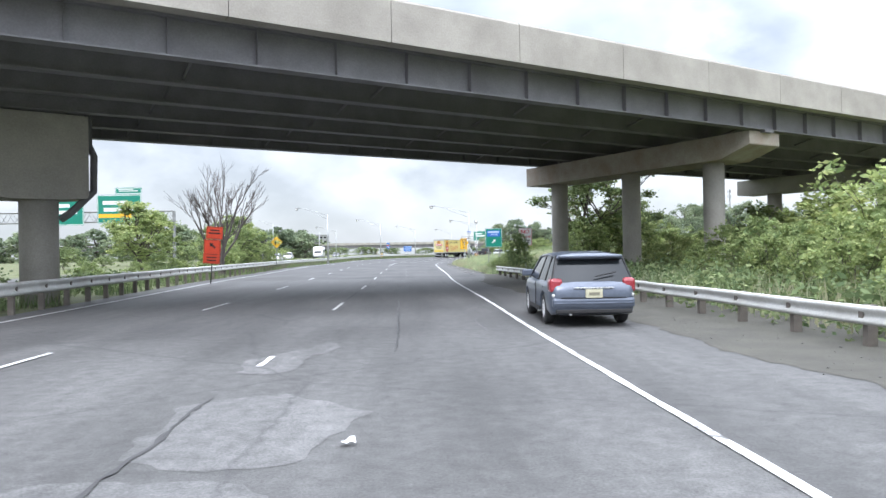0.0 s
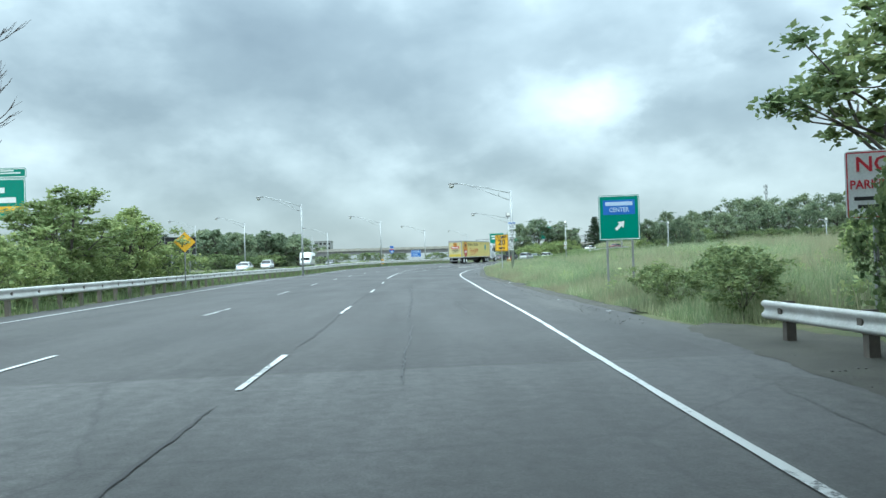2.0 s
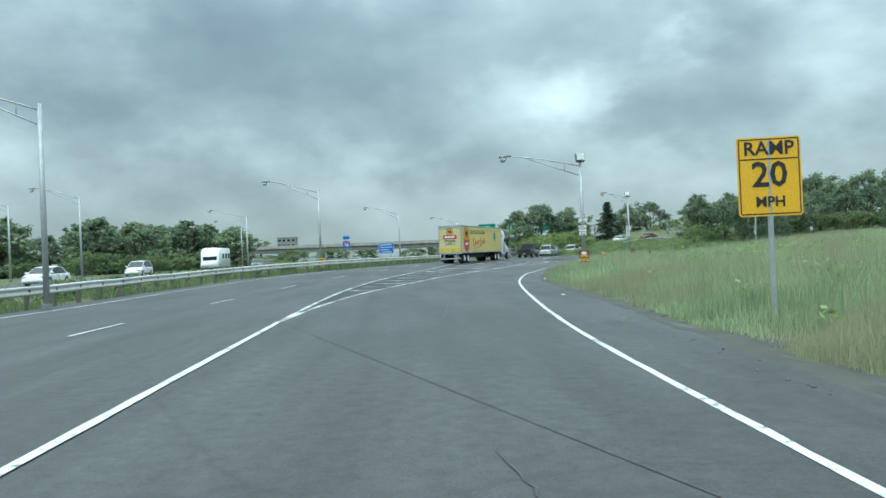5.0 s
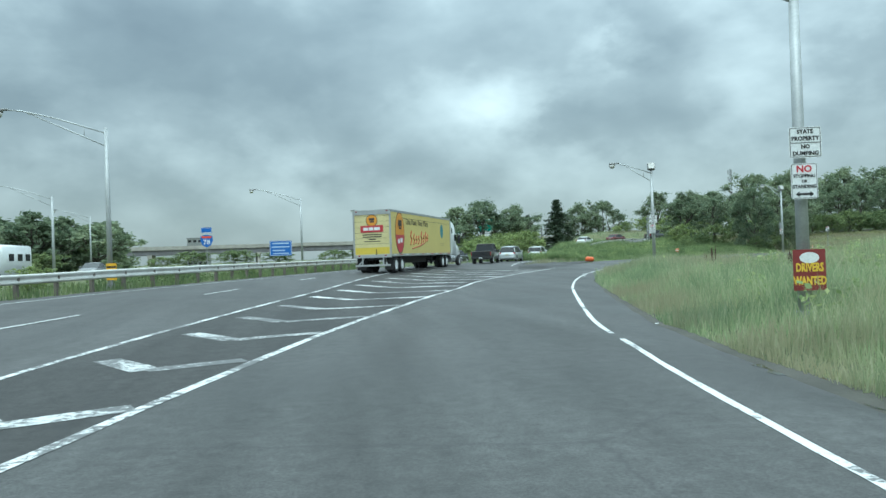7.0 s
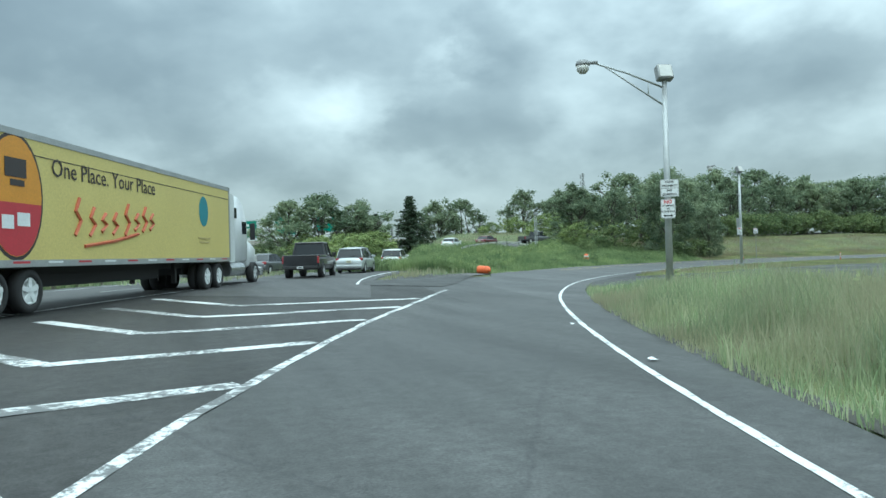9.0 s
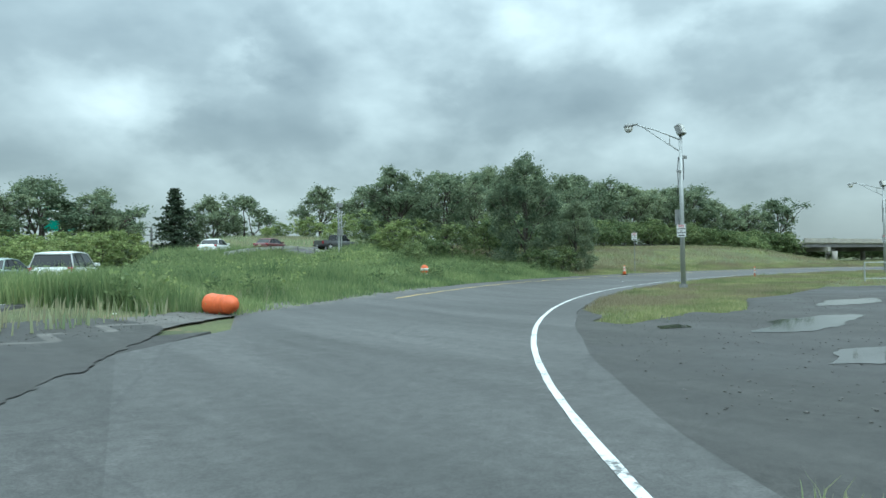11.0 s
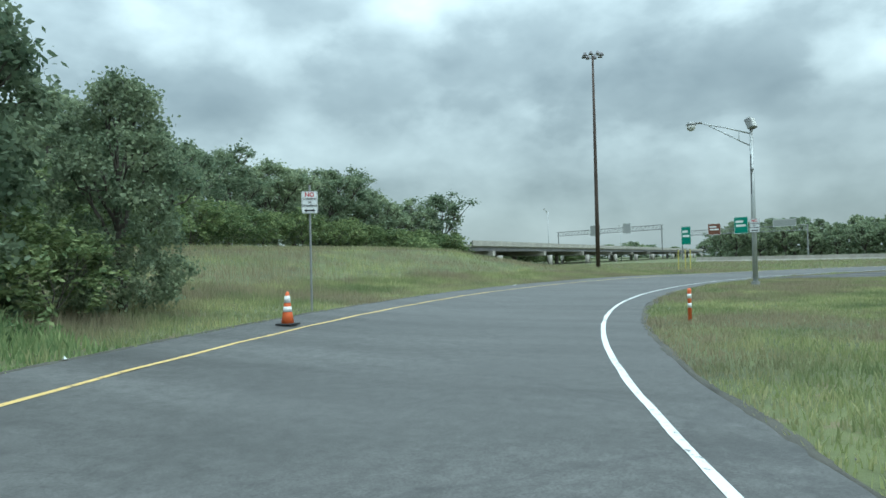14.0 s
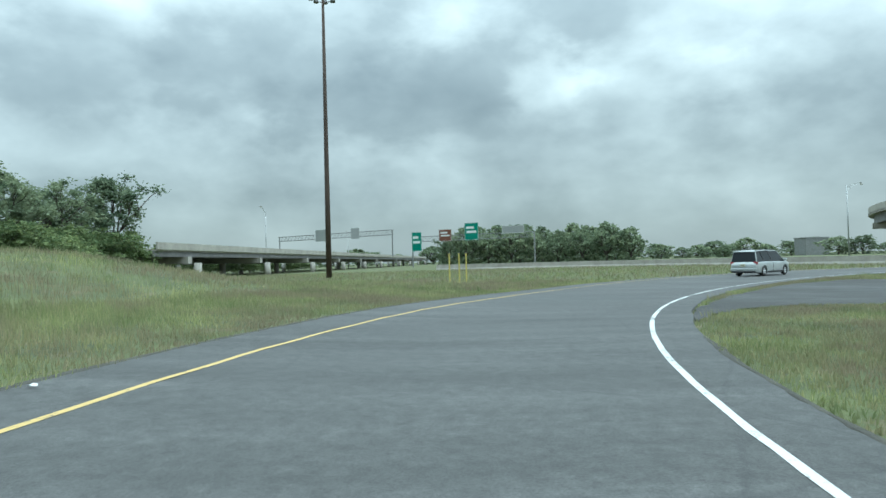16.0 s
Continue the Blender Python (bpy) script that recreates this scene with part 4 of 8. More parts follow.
        q = lambda s, k, z: ((foot + way * s + side * k).dot(OX), (foot + way * s + side * k).dot(OY), z)  # noqa: E731
        part("drain_pipe", tubed([q(-1.6, 0.1, 6.9), q(-1.6, 0.1, 5.6), q(-1.75, 0.2, 5.2), q(-1.7, 0.3, 3.9), q(-0.9, 0.45, 3.1), q(-0.66, 0.2, 2.9)], 0.13, 8), M_STEEL_DARK, top, "dark cast drain pipe")

    bent(34.2, 27.5, 42.8, 5.42, (41.0, 35.3, 30.15), 0.48)
    bent(54.5, 26.6, 42.8, 5.42, (40.4, 35.4, 30.0), 0.5)
    bent(75.0, 26.6, 42.8, 5.42, (41.0, 35.4, 30.0), 0.5)
    hammerhead()
    bent(-14.0, 26.6, 42.8, 5.42, (41.0, 35.4, 30.0), 0.5)


make_overpass()


# ---------------------------------------------------------------- guard rails
def guard_rail(name, line, label, post_mat, spacing=1.9, block=True, sink=0.0, tall=1.0):
    """A W-beam rail on posts along a plan line; the traffic is on its right-hand side when block is -1."""
    z = height(line[:, 0], line[:, 1]) - sink
    nrm = normals(line)
    top = thing(name, Matrix.Identity(4), label, "guard rail", "guard rails")
    prof = ((0.0, 0.43), (0.045, 0.46), (0.05, 0.50), (0.0, 0.545), (-0.01, 0.575), (0.0, 0.605), (0.05, 0.65), (0.045, 0.69), (0.0, 0.72), (-0.006, 0.715), (0.036, 0.685), (0.04, 0.652), (-0.012, 0.605), (-0.02, 0.575), (-0.012, 0.545), (0.04, 0.5), (0.036, 0.465), (-0.006, 0.436))
    bm = bmesh.new()
    s = 1 if block else -1
    wob = np.array([noise.noise((p[0] * 0.3, p[1] * 0.3, 5.0)) for p in line]) * 0.025
    loft(bm, [[(p[0] - n[0] * a * s * 1.0, p[1] - n[1] * a * s, h + 0.08 + 0.575 + (b - 0.575) * tall + w) for a, b in prof] for p, n, h, w in zip(line, nrm, z, wob)])
    smooth(part("rail", bm, M_RAIL, top))
    d = np.r_[0, np.cumsum(np.linalg.norm(np.diff(line, axis=0), axis=1))]
    for k in np.arange(0.4, d[-1], spacing):
        x, y = np.interp(k, d, line[:, 0]), np.interp(k, d, line[:, 1])
        nx, ny = np.interp(k, d, nrm[:, 0]), np.interp(k, d, nrm[:, 1])
        g = ground_z(x, y) - sink
        bm = bmesh.new()
        m = Matrix.Translation((x + nx * 0.13 * s, y + ny * 0.13 * s, g)) @ Matrix.Rotation(math.atan2(ny, nx) + random.uniform(-0.05, 0.05), 4, "Z") @ Matrix.Rotation(random.uniform(-0.03, 0.03), 4, "X")
        box(bm, -0.075, 0.075, -0.06, 0.06, -0.3, 0.80, m)
        box(bm, -0.15 * s if s > 0 else 0.0, 0.0 if s > 0 else 0.15, -0.05, 0.05, 0.52, 0.78, m)
        part("post", bm, post_mat, top)
    return top


ML = MAIN_LEFT[(MAIN_LEFT[:, 1] > 2) & (MAIN_LEFT[:, 1] < 230)]
guard_rail("guard_rail", ML + normals(ML) * np.interp(ML[:, 1], [20, 45, 70, 110, 150, 230], [0.55, 1.2, 1.75, 2.1, 1.9, 1.5])[:, None], "long galvanised W-beam guard rail on the median edge", M_WOODPOST, 1.9, True, -0.05, 1.3)
RR = curve([(8.3, -14), (7.8, 10), (7.3, 22), (6.9, 33), (6.35, 43), (5.95, 51), (5.75, 55.4)], 0.7)
guard_rail("guard_rail", RR, "galvanised W-beam guard rail ending beside the shoulder", M_WOODPOST, 1.9, False, 0.19)
QR = QUEUE_WAY[62:112] - normals(QUEUE_WAY)[62:112] * 3.9
guard_rail("guard_rail", QR, "pale guard rail on the bank beside the climbing ramp", M_GALV_OLD, 3.8, False)


# ---------------------------------------------------------------- lamp posts
def lamp_post(x, y, top_z, head, label, flood=False, group="lamp posts of the ramp"):
    """A tapered galvanised pole with a two-tube bracket arm and a lantern; some carry a floodlight on top."""
    g = ground_z(x, y) - 0.05
    top = thing("street_lamp", Matrix.Translation((x, y, g)), label, "street lamp", group)
    h = top_z - g
    smooth(part("pole", tubed([(0, 0, 0), (0, 0, h * 0.5), (0, 0, h)], [0.125, 0.105, 0.085], 12), M_GALV, top))
    part("base_collar", tubed([(0, 0, 0), (0, 0, 0.25)], 0.2, 12), M_GALV_OLD, top)
    hd = Vector(head) - Vector((x, y, g))
    out = Vector((hd.x, hd.y, 0))
    reach = out.length
    out.normalize()
    at = lambda r, z: out * r + Vector((0, 0, z))  # noqa: E731
    rise = hd.z - (h - 0.25)
    bm = bmesh.new()
    tube(bm, [at(0, h - 0.25), at(reach * 0.45, h - 0.25 + rise * 0.62), at(reach * 0.78, h - 0.25 + rise * 0.96), at(reach - 0.45, hd.z + 0.03)], 0.034, 8)
    tube(bm, [at(0, h - 0.85), at(reach * 0.35, h - 0.85 + (rise + 0.6) * 0.45), at(reach * 0.72, h - 0.25 + rise * 0.88)], 0.03, 8)
    tube(bm, [at(reach * 0.2, h - 0.25 + rise * 0.3), at(reach * 0.2, h - 0.85 + (rise + 0.6) * 0.27)], 0.018, 6)
    smooth(part("arm", bm, M_GALV, top))
    bm = bmesh.new()
    lathe(bm, [(0.07, 0.14), (0.2, 0.1), (0.24, 0.0), (0.235, -0.06)], 16, centre=tuple(hd))
    tube(bm, [hd - out * 0.5 + Vector((0, 0, 0.05)), hd + Vector((0, 0, 0.05))], 0.06, 8)
    head_ob = smooth(part("lantern", bm, M_GALV_OLD, top))
    bm = bmesh.new()
    lathe(bm, [(0.225, -0.06), (0.2, -0.2), (0.12, -0.3), (0.03, -0.33)], 16, centre=tuple(hd))
    smooth(part("lens", bm, M_LENS, head_ob))
    if flood:
        m = Matrix.Translation((0, 0, h + 0.25)) @ Matrix.Rotation(random.uniform(2.4, 3.4), 4, "Z") @ Matrix.Rotation(0.35, 4, "X")
        bm = boxed(-0.27, 0.27, -0.16, 0.16, -0.27, 0.27, bevel=0.06, m=m)
        f = part("floodlight", bm, M_GALV_OLD, top, "square grey floodlight on the pole's top")
        part("lens", boxed(-0.22, 0.22, 0.16, 0.168, -0.22, 0.22, m=m), M_LENS, f)
        part("bracket", tubed([(0, 0, h - 0.1), (0, 0, h + 0.15)], 0.05, 8), M_GALV_OLD, top)
    return top


LAMP = "galvanised street lamp with a long bracket arm"
lamp_post(7.25, 101.9, 6.85, (2.43, 102.2, 7.5), LAMP + " and notice signs")
R2 = lamp_post(11.07, 138.1, 6.75, (6.48, 139.0, 7.3), LAMP + " and a floodlight", True)
R3 = lamp_post(25.84, 175.15, 7.17, (23.16, 175.9, 7.72), LAMP + " and a floodlight", True)
R4 = lamp_post(53.6, 200.52, 7.55, (53.1, 203.25, 8.35), "galvanised street lamp with floodlight, standing in mown grass", True)
R5 = lamp_post(92.12, 205.8, 7.5, (92.1, 208.5, 7.95), "galvanised street lamp with floodlight, standing in mown grass", True)
for px, py, pz in ((-13.73, 123.8, 8.0), (-7.4, 160.5, 7.8), (-0.42, 201, 7.9), (11, 238, 8.0), (-20.2, 189.5, 7.5), (-31, 166, 8.6), (-42, 174, 8.8), (-30, 230, 8.5)):
    lamp_post(px, py, pz, (px - 5.0, py + 1.1, pz + 1.0), "tall galvanised street lamp on the median", False, "lamp posts of the median")
# small camera boxes and cables on the poles of the ramp
for top, h in ((R4, 7.2), (R5, 7.0)):
    bm = bmesh.new()
    box(bm, 0.0, 0.42, -0.08, 0.08, h - 0.75, h - 0.6, bevel=0.02)
    part("camera_housing", bm, M_GALV_OLD, top)
    part("camera_housing", boxed(-0.3, 0.05, -0.07, 0.07, h - 1.45, h - 1.35, bevel=0.02), M_GALV_OLD, top)
    part("cable", tubed([(-0.12, 0.05, h - 0.7), (-0.19, 0.06, h - 1.3), (-0.17, 0.05, h - 1.9), (-0.23, 0.06, h - 2.6)], 0.022, 5), M_BLACK, top)
    part("cable", tubed([(0.12, -0.05, h - 0.7), (0.15, -0.06, h - 1.3), (0.13, -0.05, h - 1.8)], 0.022, 5), M_BLACK, top)


def high_mast():
    top = thing("high_mast_light", Matrix.Translation((161.6, 226.6, ground_z(161.6, 226.6) - 0.1)), "tall dark brown steel mast with a ring of lamps", "light mast")
    smooth(part("mast", tubed([(0, 0, 0), (0, 0, 10), (0, 0, 20), (0, 0, 31.8)], [0.33, 0.28, 0.22, 0.15], 14), material("brown_weathering_steel", (0.085, 0.06, 0.048), (0.05, 0.038, 0.032), 0.7, 0.3, 1.0, 20, 0.1, 0.7), top))
    bm = bmesh.new()
    for k in range(12):
        a, b = 2 * math.pi * k / 12, 2 * math.pi * (k + 1) / 12
        tube(bm, [(1.1 * math.cos(a), 1.1 * math.sin(a), 31.7), (1.1 * math.cos(b), 1.1 * math.sin(b), 31.7)], 0.05, 6)
    for k in range(4):
        a = math.pi * k / 2
        tube(bm, [(0, 0, 31.7), (1.1 * math.cos(a), 1.1 * math.sin(a), 31.7)], 0.05, 6)
    part("ring", bm, M_STEEL_DARK, top)
    for k in range(8):
        a = 2 * math.pi * k / 8
        bm = bmesh.new()
        lathe(bm, [(0.08, 0.35), (0.16, 0.25), (0.3, -0.05), (0.31, -0.22)], 12, centre=(1.35 * math.cos(a), 1.35 * math.sin(a), 31.85))
        smooth(part("luminaire", bm, M_STEEL_DARK, top))


high_mast()


# ---------------------------------------------------------------- signs
def text_part(name, words, size, mat, parent, x, z, y=-0.012, bold=0.0, squeeze=1.0):
    """Raised lettering on a panel that faces -y, centred at (x, z)."""
    c = bpy.data.curves.new(name, "FONT")
    c.body, c.size, c.align_x, c.align_y, c.extrude, c.offset = words, size, "CENTER", "CENTER", 0.002, bold
    c.resolution_u = 2
    ob = bpy.data.objects.new(name, c)
    scene.collection.objects.link(ob)
    deps = bpy.context.evaluated_depsgraph_get()
    me = bpy.data.meshes.new_from_object(ob.evaluated_get(deps))
    bpy.data.objects.remove(ob)
    me.transform(Matrix.Translation((x, y, z)) @ Matrix.Rotation(radians(90), 4, "X") @ Matrix.Diagonal((squeeze, 1, 1, 1)))
    me.materials.clear()
    me.materials.append(mat)
    o = new(name, me)
    o.parent = parent
    return o


def bars(parent, rows, mat, name="lettering_bar", y=-0.012):
    """Plain bars where lettering stands: rows of (x, z, width, height)."""
    for x, z, w, h in rows:
        part(name, boxed(x - w / 2, x + w / 2, y, y + 0.004, z - h / 2, z + h / 2), mat, parent)


def panel(name, w, h, mat, parent, z=0.0, x=0.0, border=None, radius=0.03, y=0.0, label=""):
    """A sign face of sheet metal with rounded corners, facing -y, its middle at (x, z)."""
    def outline(ww, hh, r):
        pts = []
        for cx, cz, a0 in ((ww / 2 - r, hh / 2 - r, 0), (-ww / 2 + r, hh / 2 - r, 90), (-ww / 2 + r, -hh / 2 + r, 180), (ww / 2 - r, -hh / 2 + r, 270)):
            for k in range(4):
                a = radians(a0 + 30 * k)
                pts.append((cx + r * math.cos(a), cz + r * math.sin(a)))
        return pts
    bm = bmesh.new()
    o = outline(w, h, radius)
    loft(bm, [[(x + a, y - 0.004, z + b) for a, b in o], [(x + a, y + 0.004, z + b) for a, b in o]])
    ob = part(name, bm, mat, parent, label)
    if border is not None:
        bmat, t, inset = border
        bm = bmesh.new()
        a, b = outline(w - 2 * inset, h - 2 * inset, max(radius - inset, 0.01)), outline(w - 2 * inset - 2 * t, h - 2 * inset - 2 * t, max(radius - inset - t, 0.008))
        va, vb = [bm.verts.new((x + p, y - 0.007, z + q)) for p, q in a], [bm.verts.new((x + p, y - 0.007, z + q)) for p, q in b]
        for k in range(len(va)):
            j = (k + 1) % len(va)
            bm.faces.new((va[k], vb[k], vb[j], va[j]))
        part("border", bm, bmat, ob)
    return ob


def facing(x, y, z, tx, ty):
    """A pose at (x, y, z) whose -y side faces the place (tx, ty)."""
    return Matrix.Translation((x, y, z)) @ Matrix.Rotation(math.atan2(tx - x, -(ty - y)), 4, "Z")


def sign_posts(top, xs, z_top, mat=None, r=0.04):
    for x in xs:
        part("post", tubed([(x, 0.04, -0.3), (x, 0.04, z_top)], r, 8), mat or M_GALV_OLD, top)


def make_signs():
    black, white = M_BLACK, M_WHITE
    # green guide sign with a blue field
    t = thing("guide_sign", facing(6.9, 67.9, 0, 1.5, 30), "green guide sign with a blue field, in tall grass", "road sign")
    sign_posts(t, (-0.42, 0.42), 3.2)
    f = panel("panel", 1.36, 1.52, M_SIGN_GREEN, t, 2.63, 0, (white, 0.02, 0.02), 0.06)
    b = panel("field", 1.06, 0.5, M_SIGN_BLUE, f, 2.98, 0, None, 0.02, -0.009)
    letters = plain("pale_blue_lettering", (0.45, 0.58, 0.75))
    bars(b, [(0, 3.1, 0.9, 0.13)], letters, y=-0.02)
    text_part("lettering", "CENTER", 0.21, letters, b, 0, 2.89, -0.022, 0.004, 0.85)
    bm = bmesh.new()
    m = Matrix.Translation((0.02, -0.012, 2.36)) @ Matrix.Rotation(radians(45), 4, "Y")
    vs = [bm.verts.new(m @ Vector(p)) for p in ((-0.05, 0, -0.2), (0.05, 0, -0.2), (0.05, 0, 0.02), (0.14, 0, 0.02), (0, 0, 0.2), (-0.14, 0, 0.02), (-0.05, 0, 0.02))]
    bm.faces.new(vs)
    part("arrow", bm, white, f)
    # yellow ramp speed sign
    t = thing("ramp_speed_sign", facing(7.05, 108.4, 0, 1.5, 70), "yellow ramp sign with a black legend", "road sign")
    sign_posts(t, (0,), 3.4, M_GALV, 0.05)
    f = panel("panel", 1.16, 1.48, M_SIGN_YELLOW, t, 2.68, 0, (black, 0.022, 0.03), 0.06)
    text_part("legend", "RAMP", 0.36, black, f, 0, 3.2, bold=0.006)
    text_part("legend", "20", 0.66, black, f, 0, 2.7, bold=0.01)
    text_part("legend", "MPH", 0.27, black, f, 0, 2.2, bold=0.006)
    part("rule", boxed(-0.52, 0.52, -0.012, -0.008, 3.0, 3.02), black, f)
    # notices on the first lamp post
    t = thing("notice_sign", facing(7.25, 101.75, 0, 3, 70), "blue and white notice strapped to a lamp post", "notice sign")
    f = panel("panel", 0.6, 0.6, white, t, 3.95, 0, None, 0.02, -0.12)
    part("heading", boxed(-0.27, 0.27, -0.135, -0.127, 4.08, 4.21), M_SIGN_BLUE, f)
    text_part("legend", "NOTICE", 0.12, white, f, 0, 4.145, -0.138, 0.003)
    bars(f, [(0, 4.0, 0.44, 0.035), (0, 3.92, 0.46, 0.035), (0, 3.84, 0.4, 0.035), (0, 3.76, 0.44, 0.035)], plain("grey_lettering", (0.2, 0.22, 0.26)), y=-0.132)
    property_sign(7.25, 101.75, 3.17, 3, 70, 0.58)
    t = thing("parking_sign", facing(7.2, 101.75, 0, 3, 70), "narrow white no-parking notice on a lamp post", "notice sign")
    f = panel("panel", 0.32, 0.6, white, t, 2.25, -0.05, (black, 0.008, 0.015), 0.03, -0.12)
    text_part("legend", "NO", 0.13, black, f, -0.05, 2.43, -0.132, 0.003)
    bars(f, [(-0.05, 2.28, 0.2, 0.04), (-0.05, 2.18, 0.2, 0.04), (-0.05, 2.08, 0.2, 0.04)], M_BLACK, y=-0.132)
    # second lamp post
    property_sign(11.07, 138.0, 3.28, 4.0, 112, 0.56)
    stopping_sign(11.02, 138.0, 2.58, 4.0, 112)
    t = thing("poster", facing(11.05, 138.0, 0, 4.0, 112), "dark red weathered poster with yellow lettering tied to a lamp post", "poster")
    f = panel("sheet", 0.56, 0.74, plain("dark_red_card", (0.2, 0.03, 0.03)), t, 0.98, 0, None, 0.01, -0.14)
    yl = plain("yellow_lettering", (0.75, 0.5, 0.05))
    text_part("legend", "DRIVERS", 0.21, yl, f, 0, 1.02, -0.155, 0.008, 0.6)
    text_part("legend", "WANTED", 0.21, yl, f, 0, 0.78, -0.155, 0.008, 0.62)
    bm = bmesh.new()
    lathe(bm, [(0.1, -0.002), (0.1, 0.002)], 16, "y", (0, -0.152, 1.2))
    for v in bm.verts:
        v.co.x *= 1.7
    part("emblem", bm, M_WHITE, f)
    # third lamp post
    property_sign(25.8, 175.0, 3.54, 12, 156, 0.58)
    stopping_sign(25.72, 175.0, 2.86, 12, 156)
    # fourth
    stopping_sign(53.52, 200.46, 2.81, 43, 198)
    t = thing("sign_plate", facing(53.6, 200.62, 0, 60, 215), "grey sign plate seen edge-on on a lamp post", "notice sign")
    panel("panel", 0.42, 0.75, M_SIGN_BACK, t, 3.5, 0.0, None, 0.03, -0.12)
    # fifth
    stopping_sign(92.07, 205.73, 2.86, 75, 211)
    stopping_sign(72.4, 217.65, 3.3, 55, 207, post=True)
    # no-parking sign by the rail end
    t = thing("parking_sign", facing(7.6, 55.2, 0, 1.0, 35), "white no-parking sign on a post among shrubs", "road sign")
    sign_posts(t, (0,), 2.85)
    f = panel("panel", 0.84, 1.1, white, t, 2.4, 0, (plain("red_lettering", (0.55, 0.03, 0.05)), 0.02, 0.02), 0.05)
    text_part("legend", "NO", 0.34, plain("red_lettering", (0.55, 0.03, 0.05)), f, 0, 2.72, -0.012, 0.006)
    text_part("legend", "PARKING", 0.2, plain("red_lettering", (0.55, 0.03, 0.05)), f, 0, 2.4, -0.012, 0.004, 0.85)
    bars(f, [(0, 2.18, 0.6, 0.06), (0, 2.05, 0.5, 0.06)], M_BLACK)
    # orange works sign: two boards on one post
    t = thing("works_sign", facing(-10.4, 49.1, 0, -4, 18) @ Matrix.Rotation(radians(4), 4, "Y"), "orange-red temporary works sign of two boards, leaning", "road sign")
    sign_posts(t, (0,), 3.0, M_BLACK, 0.035)
    f = panel("panel", 0.84, 0.66, M_SIGN_ORANGE, t, 2.78, 0.05, (M_BLACK, 0.012, 0.03), 0.03, -0.02)
    bars(f, [(0.05, 2.92, 0.5, 0.07), (0.05, 2.76, 0.6, 0.07)], M_BLACK, y=-0.032)
    g = panel("panel", 0.86, 1.28, M_SIGN_ORANGE, t, 1.76, -0.03, (M_BLACK, 0.012, 0.03), 0.03, -0.02)
    bm = bmesh.new()
    m = Matrix.Translation((-0.03, -0.032, 2.1)) @ Matrix.Rotation(radians(-50), 4, "Y")
    bm.faces.new([bm.verts.new(m @ Vector(p)) for p in ((-0.05, 0, -0.2), (0.05, 0, -0.2), (0.05, 0, 0.02), (0.13, 0, 0.02), (0, 0, 0.2), (-0.13, 0, 0.02), (-0.05, 0, 0.02))])
    part("arrow", bm, M_BLACK, g)
    bars(g, [(-0.03, 1.62, 0.6, 0.02), (-0.03, 1.45, 0.5, 0.06), (-0.03, 1.3, 0.5, 0.06)], M_BLACK, y=-0.032)
    # blue service board on the median
    t = thing("service_sign", facing(-2.4, 198.6, 0, 5, 142), "blue service sign board on two posts beyond the median rail", "road sign")
    sign_posts(t, (-0.7, 0.7), 3.4)
    f = panel("panel", 2.15, 1.5, M_SIGN_BLUE, t, 2.72, 0, (M_WHITE, 0.03, 0.04), 0.08)
    bars(f, [(0, 3.2, 1.6, 0.14), (0, 2.85, 1.7, 0.12), (-0.2, 2.5, 1.2, 0.12), (0, 2.2, 1.5, 0.1)], plain("pale_blue_lettering", (0.45, 0.58, 0.75)))
    # route marker on the median
    t = thing("route_marker", facing(-6.8, 182.5, ground_z(-6.8, 182.5) - 0.6, 2, 126), "blue route shield with a red crown on a post", "road sign")
    sign_posts(t, (0,), 3.6)
    f = panel("plate", 0.8, 0.42, M_SIGN_BLUE, t, 4.1, 0, (M_WHITE, 0.02, 0.02), 0.05)
    bm = bmesh.new()
    sh = [(-0.42, 0.36), (0, 0.46), (0.42, 0.36), (0.46, 0.0), (0.3, -0.34), (0, -0.52), (-0.3, -0.34), (-0.46, 0.0)]
    loft(bm, [[(a, -0.004, 3.3 + b) for a, b in sh], [(a, 0.004, 3.3 + b) for a, b in sh]])
    s = part("shield", bm, M_SIGN_BLUE, t)
    part("crown", boxed(-0.36, 0.36, -0.008, -0.004, 3.5, 3.64), M_SIGN_ORANGE, s)
    text_part("route_number", "78", 0.5, M_WHITE, s, 0, 3.18, -0.012, 0.008)
    # yellow diamond and a message board beyond the median rail
    t = thing("warning_sign", facing(-14.7, 88.3, 0, 0, 60), "yellow diamond warning sign with a black symbol on a post", "road sign")
    sign_posts(t, (0,), 3.5)
    bm = bmesh.new()
    dia = [(0, -0.64), (0.64, 0), (0, 0.64), (-0.64, 0)]
    loft(bm, [[(a, -0.004, 2.95 + b) for a, b in dia], [(a, 0.004, 2.95 + b) for a, b in dia]])
    f = part("panel", bm, M_SIGN_YELLOW, t)
    part("symbol", boxed(-0.2, -0.1, -0.012, -0.008, 2.65, 3.25), M_BLACK, f)
    part("symbol", boxed(-0.06, 0.26, -0.012, -0.008, 2.86, 2.96, m=Matrix.Translation((0.1, 0, 2.9)) @ Matrix.Rotation(radians(-42), 4, "Y") @ Matrix.Translation((-0.1, 0, -2.9))), M_BLACK, f)
    t = thing("message_board", facing(-20.3, 103.7, 0, 0, 61), "dark unlit message board on a steel stand", "message board")
    sign_posts(t, (-0.7, 0.7), 3.0, M_GALV_OLD, 0.07)
    f = panel("panel", 2.5, 1.5, M_BLACK, t, 3.15, 0, (M_GALV_OLD, 0.05, 0.0), 0.04)
    part("hood", boxed(-1.27, 1.27, -0.12, 0.1, 3.89, 3.93), M_GALV_OLD, f)
